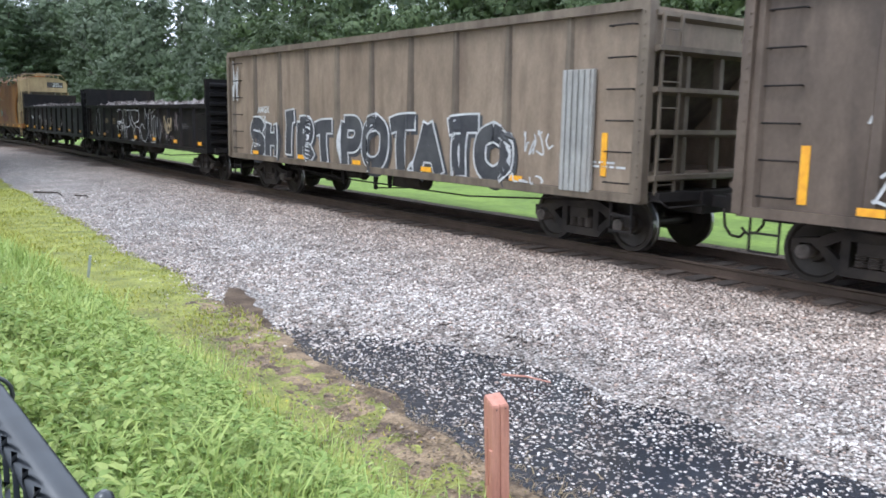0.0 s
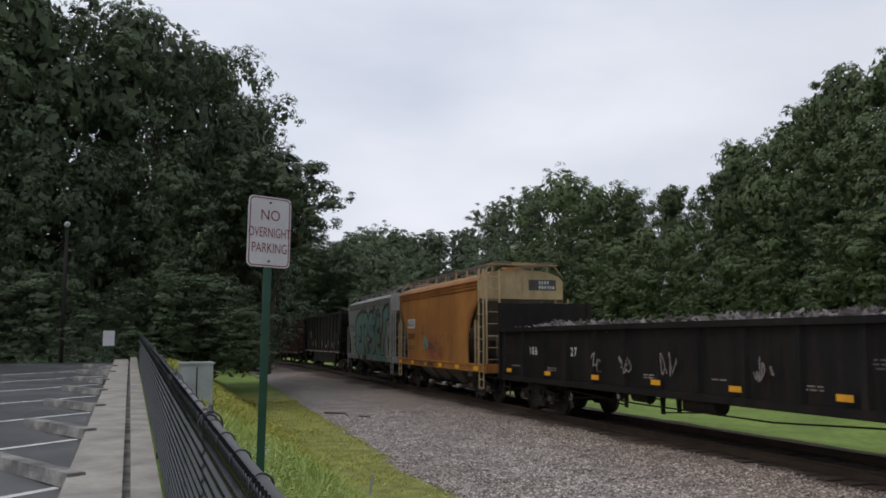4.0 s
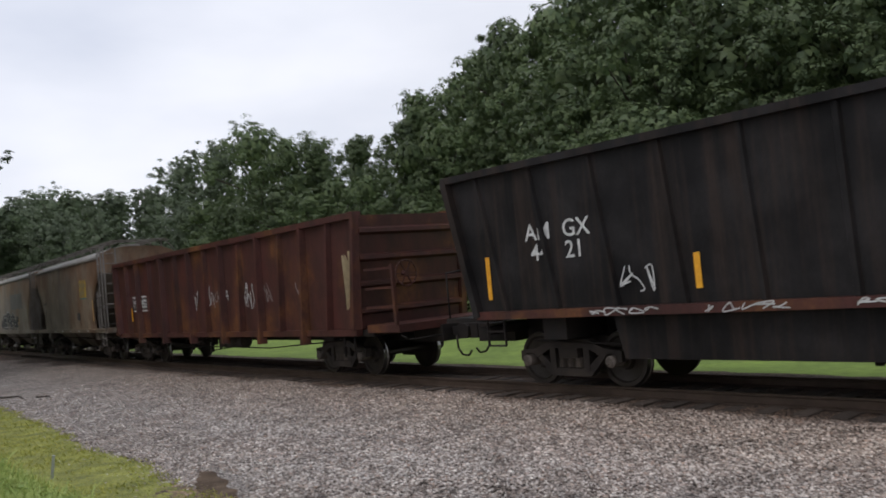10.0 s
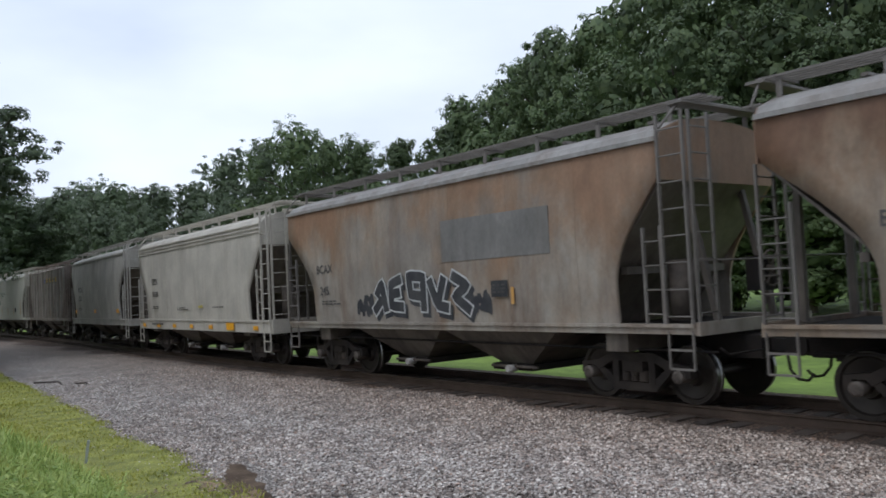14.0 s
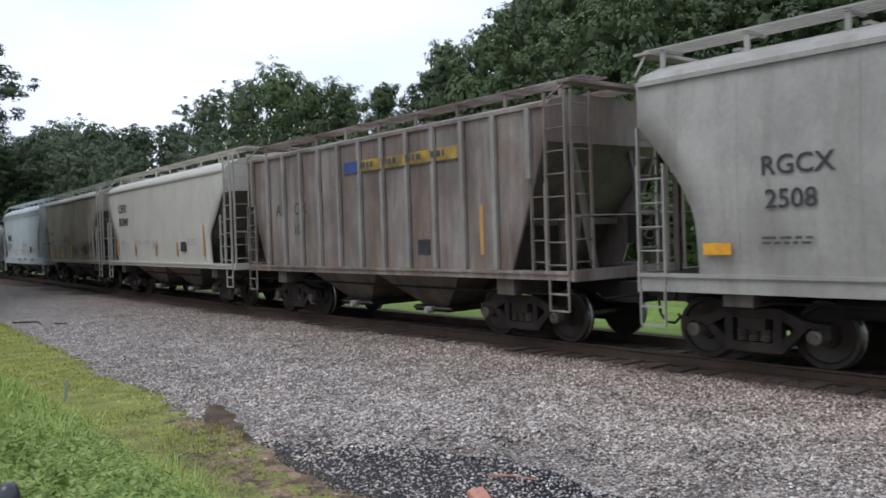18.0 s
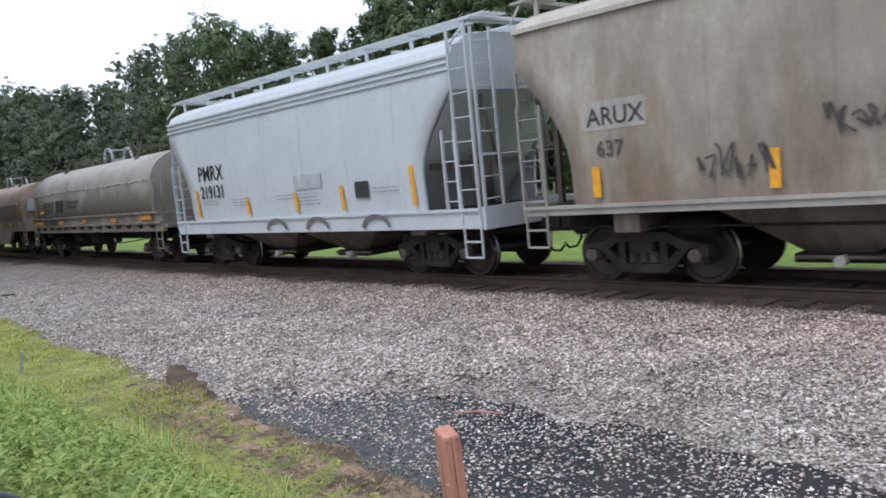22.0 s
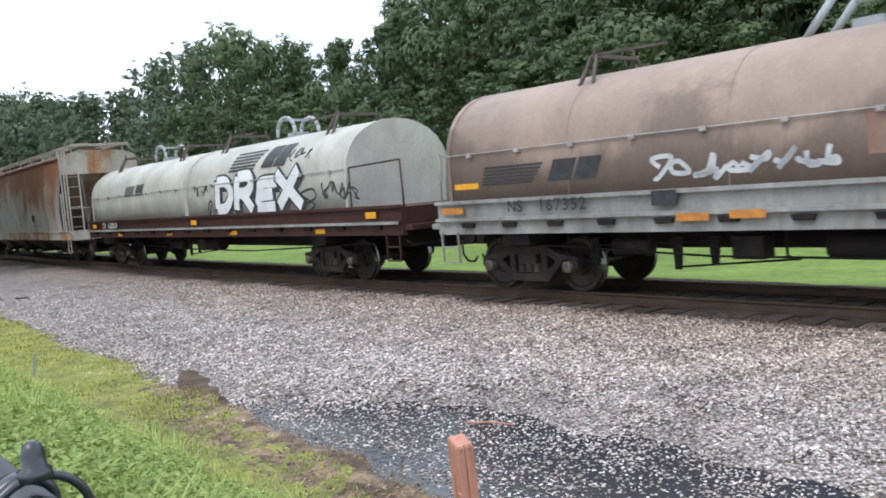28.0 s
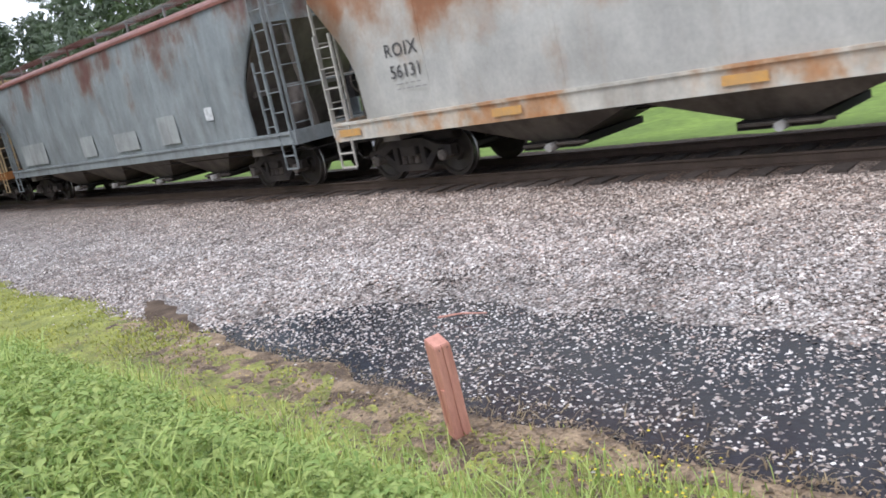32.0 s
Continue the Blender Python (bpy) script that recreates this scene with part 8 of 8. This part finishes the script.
letters(car, "245", -xs + 1.68, 1.92, 0.20, M["faded_letter"], -1.562)
bars(car, -xs + 1.75, 1.75, 0.8, 2, M["faded_letter"], -1.562, seed=16)
plate(car, "data_panel", -xs + 8.05, -xs + 8.5, 1.75, 2.05, B, -1.566)
bars(car, -xs + 8.1, 1.95, 0.33, 3, M["faded_letter"], -1.576, seed=7)
side_marks(car, xs, 1.62, 1, M["reflector_dull"], True, -1.566, -xs + 8.62, h=0.3, w=0.08)
# pale hoppers
car, ln, xs, xe, z0, zt = covered_hopper(10, "pale grey covered hopper car with ribbed eaves", PALE, 2, wheel=1, style="angle", sill_z=(0.95, 1.3), eave=3.98, top=4.36, trim=-0.25)
letters(car, "CEFX", -xs + 1.73, 2.58, 0.20, B, -1.562)
letters(car, "303635", -xs + 1.73, 2.14, 0.17, M["faded_letter"], -1.562)
side_marks(car, xs, 1.02, 7, y=-1.578, w=0.32, h=0.12)
plate(car, "reflector", xs - 2.9, xs - 2.3, 1.0, 1.22, M["reflector"], -1.580)
bars(car, -xs + 1.8, 1.75, 0.7, 2, M["faded_letter"], -1.562, seed=3)
bars(car, -xs + 4.6, 1.68, 1.0, 2, M["faded_letter"], -1.562, seed=4)
bars(car, -xs + 8.0, 1.68, 1.1, 1, M["faded_letter"], -1.562, seed=6)
bars(car, -xs + 1.7, 1.1, 1.4, 1, M["faded_letter"], -1.58, 0.07, seed=6)
plate(car, "sticker", -xs + 6.7, -xs + 7.1, 1.68, 1.76, paint("sticker_yellow", (0.6, 0.5, 0.12), (0.5, 0.4, 0.2)), -1.562)
car, ln, xs, xe, z0, zt = covered_hopper(11, "ash grey covered hopper car, lightly streaked", PALE2, 2, bands=False, wheel=1, bulge=0.08, back=0.58, truck_in=(1.5, 2.2))
letters(car, "RGCX", -xs + 1.4, 2.58, 0.24, B, -1.60)
letters(car, "2508", -xs + 1.45, 2.15, 0.24, B, -1.60)
side_marks(car, xs, 1.55, 3, y=-1.60, w=0.42, h=0.16, x0=-xs + 0.75, x1=xs - 1.6)
bars(car, -xs + 1.4, 1.75, 0.7, 2, M["faded_letter"], -1.592, seed=8)
# ribbed hopper
car, ln, xs, xe, z0, zt = covered_hopper(12, "dusty grey ribbed covered hopper car with a yellow stripe", RIBBED, 2, ribs=13, bands=False, wheel=1, eave=4.02, top=4.26, bulge=0.0, style="slant", frame=RIBBED, roof=RIBBED, cut=(0.9, 0.9), back=0.05, rib_mat=RIB_PALE, sill_z=(1.13, 1.28))
rib = (xe + xs - 0.74) / 12


def stripe_skin(x, z):
    q = (x + xs - 0.34) / rib
    d = abs(q - round(q)) * rib
    return -1.506 - 0.088 * min(1.0, max(0.0, (0.062 - d) / 0.02))


for a, b, z, w, mat in ((4.9, 5.6, 3.48, 0.24, M["emblem_blue"]), (5.6, 9.05, 3.48, 0.24, M["emblem_yellow"]), (4.9, 9.05, 3.33, 0.05, M["faded_letter"])):
    bm = bmesh.new()
    spray(bm, [(-xs + a, z), (-xs + b, z)], w, stripe_skin, 0.004, 0.02)
    part("stripe", bm, mat, car)
for i in range(4):
    bars(car, -xs + 5.75 + 0.82 * i, 3.42, 0.5, 1, M["faded_letter"], -1.606, 0.12, seed=i)
letters(car, "AR", -xs + 1.55, 2.53, 0.29, M["faded_letter"], -1.512)
letters(car, "OX", -xs + 2.52, 2.53, 0.29, M["faded_letter"], -1.512)
letters(car, "102", -xs + 2.46, 2.05, 0.24, M["faded_letter"], -1.512)
side_marks(car, xs, 1.55, 1, M["reflector_dull"], True, -1.515, -xs + 9.55, h=0.9, w=0.10)
plate(car, "data_panel", -xs + 7.6, -xs + 8.0, 1.55, 1.85, B, -1.512)
# ivory hopper
car, ln, xs, xe, z0, zt = covered_hopper(13, "ivory white covered hopper car with black lettering", IVORY, 2, bands=False, wheel=1, style="angle", frame=PALE, roof=IVORY, sill=IVORY, cut=(1.2, 1.2), eave=3.97, sill_z=(1.13, 1.28))
letters(car, "CBFX", -xs + 1.63, 3.13, 0.30, B, -1.565, shear=0.1)
letters(car, "303840", -xs + 1.63, 2.63, 0.29, B, -1.565, 0.004, 0.97, shear=0.1)
for x, h in ((1.28, 0.62), (3.6, 0.4), (5.95, 0.45), (8.1, 0.45), (10.5, 0.95)):
    plate(car, "reflector", -xs + x, -xs + x + 0.11, 1.5, 1.5 + h, M["reflector_dull"], -1.566)
plate(car, "data_panel", -xs + 8.53, -xs + 9.0, 1.65, 1.95, B, -1.566)
bars(car, -xs + 8.58, 1.85, 0.33, 3, M["faded_letter"], -1.576, seed=7)
for x, r, sd in ((1.8, 2, 1), (3.7, 2, 2), (5.6, 4, 3), (9.2, 3, 4), (4.7, 2, 5)):
    bars(car, -xs + x, 2.0, 0.75, r, M["stencil_grey"], -1.566, 0.022, 0.075, seed=sd)
# dusty tan hopper
car, ln, xs, xe, z0, zt = covered_hopper(14, "dusty tan covered hopper car with dark tags", DUSTY, 2, bands=False, wheel=1, frame=PALE2, roof=PALE, sill=PALE2, back=0.2, sill_z=(1.13, 1.28))
plate(car, "number_patch", -xs + 1.07, -xs + 2.17, 2.36, 2.78, PALE2, -1.553)
letters(car, "ARUX", -xs + 1.17, 2.43, 0.25, B, -1.562)
letters(car, "637", -xs + 1.3, 1.98, 0.22, M["faded_letter"], -1.562)
for x, h in ((1.2, 0.45), (3.9, 0.5), (6.0, 0.6), (8.0, 0.6)):
    plate(car, "reflector", -xs + x, -xs + x + 0.14, 1.38, 1.38 + h, M["reflector"], -1.566)
for x, z, w, sd in ((2.9, 1.5, 1.1, 1), (4.6, 1.9, 1.3, 2), (6.3, 1.45, 1.3, 3), (7.7, 1.6, 1.3, 4), (9.0, 1.65, 1.2, 5)):
    scribble(car, -xs + x, z, w, 0.5, M["spray_umber"], 8, 60 + sd, -1.575, 0.034)
plate(car, "data_panel", -xs + 8.7, -xs + 9.2, 1.55, 1.9, B, -1.566)
# white hopper
car, ln, xs, xe, z0, zt = covered_hopper(15, "clean white covered hopper car with bold black lettering", BRIGHT, 2, wheel=1, style="round", frame=BRIGHT, sill=BRIGHT, sill_z=(0.95, 1.3), eave=3.95, trim=-0.2, slope=BRIGHT)
letters(car, "PMRX", -xs + 1.62, 2.33, 0.37, B, -1.565, 0.008)
letters(car, "219131", -xs + 1.68, 1.88, 0.31, B, -1.565, 0.008, 0.98)
for x, h in ((1.42, 0.7), (4.1, 0.42), (6.3, 0.45), (8.1, 0.5), (10.4, 0.75)):
    plate(car, "reflector", -xs + x, -xs + x + 0.12, 1.4, 1.4 + h, M["reflector"], -1.566, lean=-0.06)
for x, r, sd in ((1.8, 2, 1), (3.4, 3, 2), (5.5, 2, 5), (6.4, 4, 3), (9.2, 2, 4)):
    bars(car, -xs + x, 1.78, 0.85, r, M["stencil_grey"], -1.566, 0.022, 0.075, seed=sd + 10)
plate(car, "painted_patch", -xs + 6.3, -xs + 7.4, 1.9, 2.2, paint("patch_pale", (0.48, 0.50, 0.51), (0.4, 0.42, 0.43)), -1.561)
plate(car, "data_panel", -xs + 8.6, -xs + 9.05, 1.62, 1.95, B, -1.566)
for x in (5.4, 7.1, 9.2):
    bm = bmesh.new()
    ribbon(bm, [(-xs + x + 0.42 * math.cos(t), 1.02 + 0.22 * math.sin(t)) for t in np.linspace(0, math.pi, 12)], 0.09, -1.58)
    part("graffiti", bm, M["spray_grey"], car, "grey sprayed loop")
# coil cars
car, ln, xs, hx = coil_car(16, "grey coil car with a long rounded steel hood", COIL_GREY, SILL_GREY, lift="loop", seam=2.60, top=3.5, hood_in=(0.95, 1.35))
stripe_emblem(car, -xs + 1.6, 1.84, 2.8, 0.46, M["black_letter"])
bars(car, -xs + 4.8, 2.12, 1.6, 2, M["faded_letter"], -1.43, 0.13, 0.17, seed=4)
letters(car, "NS 164131", -xs + 2.12, 1.36, 0.23, B, -1.592, 0.018, 1.1)
for x0, x1, z in ((0.55, 1.8, 1.38), (4.2, 4.65, 1.38), (7.1, 7.5, 1.4), (10.1, 10.65, 1.38), (12.9, 13.8, 1.4)):
    plate(car, "reflector", -xs + x0, -xs + x1, z, z + 0.13, M["reflector_orange"], -1.592)
plate(car, "reflector", -xs + 1.02, -xs + 1.52, 1.83, 1.93, M["reflector"], -1.43)
car, ln, xs, hx = coil_car(17, "tan coil car with a fish-belly frame and rounded hood", COIL_TAN, SILL_TAN, belly=True, lift="arch", wheel=1, seam=2.42, top=3.35, hood_in=(1.15, 1.4))
letters(car, "PROTECT III", -xs + 8.46, 1.96, 0.31, M["blue_letter"], -1.44, 0.014, 1.42)
stripe_emblem(car, -xs + 1.9, 1.9, 1.8, 0.32, M["faded_letter"], -1.43)
plate(car, "painted_patch", -xs + 7.6, -xs + 12.9, 1.9, 2.36, paint("patch_red", (0.22, 0.12, 0.09), (0.24, 0.16, 0.12)), -1.428)
letters(car, "164972", -xs + 1.7, 1.34, 0.15, B, -1.59)
side_marks(car, xs, 1.4, 8, y=-1.592, w=0.34, h=0.14)
plate(car, "data_panel", 0.6, 1.1, 0.85, 1.2, W, -1.505)
car, ln, xs, hx = coil_car(18, "brown coil car with a pale frame and sprayed tags", COIL_BROWN, SILL_PALE, lift="arch", top=3.58, hood_in=(0.85, 1.15))
stripe_emblem(car, -xs + 1.12, 1.88, 2.5, 0.34, B)
plate(car, "painted_patch", -xs + 7.5, -xs + 15.0, 1.92, 2.42, paint("patch_rust", (0.25, 0.115, 0.08), (0.30, 0.20, 0.15), 0.42, 0.6), -1.428)
letters(car, "PROTECT III", -xs + 8.2, 2.02, 0.33, M["blue_letter"], -1.44, 0.014, 1.4)
letters(car, "2012", -xs + 11.0, 1.7, 0.28, M["spray_white"], -1.444, 0.01, 1.2)
scribble(car, -xs + 4.62, 1.75, 2.6, 0.34, M["spray_white"], 9, 71, -1.44, 0.07)
scribble(car, -xs + 8.0, 1.68, 2.2, 0.32, M["spray_white"], 6, 72, -1.446, 0.05)
letters(car, "NS", -xs + 1.82, 1.42, 0.19, B, -1.59)
letters(car, "167352", -xs + 2.5, 1.42, 0.19, B, -1.59, 0.004, 1.2)
for x0, x1, z in ((0.2, 0.75, 1.42), (5.0, 5.5, 1.2), (5.8, 6.3, 1.22), (8.4, 8.9, 1.2), (10.6, 11.1, 1.2), (13.2, 13.7, 1.2)):
    plate(car, "reflector", -xs + x0, -xs + x1, z, z + 0.11, M["reflector_orange"], -1.592)
plate(car, "reflector", -xs + 0.42, -xs + 1.02, 1.84, 1.94, M["reflector"], -1.43)
plate(car, "data_panel", -xs + 4.62, -xs + 5.02, 1.43, 1.64, B, -1.593)
car, ln, xs, hx = coil_car(19, "white twin-hood coil car on a maroon frame, graffiti", COIL_WHITE, SILL_MAROON, hoods=2, lift="loop", hood_in=(0.95, 2.5), top=3.5, truck_in=(2.35, 3.9))
stripe_emblem(car, -xs + 3.8, 2.40, 1.6, 0.34, M["faded_letter"], hood_skin(2.45, 3.5))
stripe_emblem(car, -xs + 11.5, 2.72, 3.0, 0.5, B, hood_skin(2.45, 3.5))
scribble(car, -xs + 14.6, 2.75, 0.9, 0.35, M["spray_black"], 4, 83, hood_skin(2.45, 3.5), 0.03)
drex_skin = hood_skin(2.45, 3.5)
stroke_word(car, "DREX", -xs + 10.5, 4.7, 1.60, 1.02, M["spray_bright"], M["spray_black"], M["spray_black"], drex_skin, 0.29, 0.05, 5, "white bubble letter outlined in black", 0.15)
for p in (((10.4, 1.75), (10.2, 1.6), (10.45, 1.95), (10.3, 2.0), (10.15, 1.7)), ((15.3, 1.75), (15.8, 1.9), (15.7, 2.1), (15.2, 2.0), (15.75, 1.75), (15.55, 1.65))):
    bm = bmesh.new()
    ribbon(bm, spline([(-xs + a, b) for a, b in p], False, 6), 0.05, drex_skin)
    part("graffiti", bm, M["spray_black"], car, "black sprayed flourish")
scribble(car, -xs + 16.0, 1.8, 1.5, 0.45, M["spray_black"], 6, 81, -1.44, 0.04)
scribble(car, -xs + 9.4, 2.15, 0.9, 0.3, M["spray_black"], 5, 82, hood_skin(2.45, 3.5), 0.025)
letters(car, "CR", -xs + 1.75, 1.38, 0.18, W, -1.59)
letters(car, "628259", -xs + 2.35, 1.38, 0.18, W, -1.59, 0.004, 1.15)
bm = bmesh.new()
box(bm, -xs, xs, -1.60, -1.585, 1.27, 1.33)
part("walkway_edge", bm, SILL_PALE, car)
side_marks(car, xs, 1.40, 3, y=-1.592, w=0.36, h=0.13, x0=-xs + 0.9, x1=xs - 0.9)
side_marks(car, xs, 1.10, 4, y=-1.51, w=0.40, h=0.10, x0=-xs + 3.2, x1=xs - 3)
# rusted hopper
# slope sheet in tan: its brown shade is put into the colour
car, ln, xs, xe, z0, zt = covered_hopper(20, "white covered hopper car blotched with orange rust", RUSTY, 4, bands=False, roof=RUST_ROOF, sill=RUST_SILL, frame=PALE, end=RUST_SILL, slope=TAN, wheel=1, sill_z=(0.95, 1.3), eave=4.18, top=4.5, back=-0.2, trim=0.85, truck_in=(2.2, 2.9))
letters(car, "ROIX", -xs + 2.05, 2.29, 0.22, M["faded_letter"], -1.562, 0.004, 1.1)
letters(car, "56131", -xs + 2.1, 1.92, 0.22, M["faded_letter"], -1.562)
side_marks(car, xs, 1.04, 6, M["reflector_dull"], y=-1.578, w=0.6, h=0.13)
plate(car, "data_panel", -xs + 13.55, -xs + 14.0, 1.75, 2.05, B, -1.562)
for x, r, sd in ((14.3, 4, 1), (15.8, 7, 2), (2.2, 2, 3)):
    bars(car, -xs + x, 1.80, 0.8, r, M["stencil_grey"], -1.562, 0.025, 0.085, seed=sd + 20)
# slate hopper and the last
car, ln, xs, xe, z0, zt = covered_hopper(21, "slate grey covered hopper car with old patches", SLATE, 4, bands=False, roof=RUST_ROOF, wheel=1, frame=SLATE, sill=SLATE, eave=4.15, top=4.48)
plate(car, "number_patch", xs - 3.3, xs - 2.95, 1.8, 2.1, W, -1.562)
for x0, x1, z1 in ((-7.5, -5.2, 2.1), (-2.0, -1.0, 2.0), (0.5, 2.0, 1.9), (3.4, 4.4, 2.1)):
    plate(car, "painted_patch", x0, x1, 1.4, z1, paint("patch_ash", (0.36, 0.37, 0.35), (0.25, 0.24, 0.22)), -1.562)
covered_hopper(22, "rust-orange covered hopper car at the rear", ORANGE, 3, wheel=1, frame=CREAM)


def car_pose(s, ln):
    a, b = track_point(s - ln * 0.34), track_point(s + ln * 0.34)
    d = a - b
    m = (a + b) / 2
    return pose(m.x, m.y, 0, 0, 0, math.degrees(math.atan2(d.y, d.x)))


def motions():
    where = {}
    for ob, s0, ln in RAILCARS:
        where[ob] = s0
        walk(ob, [(t, car_pose(s0 - travelled(t), ln)) for t in np.arange(0, 32.01, 0.5)])
    for w, dx, car in AXLES:
        ts = [k / 15 for k in range(0, 481) if -14 < where[car] - travelled(k / 15) < 52]
        times = sorted({0.0, 32.0, *ts})
        start = travelled(ts[0]) if ts else 0
        rows = []
        for t in times:
            d = min(max(travelled(t), start), travelled(ts[-1]) if ts else start) - start
            rows.append((t, pose(dx, 0, WR, 0, math.degrees(d / WR) % 360, 0)))
        walk(w, rows)


motions()
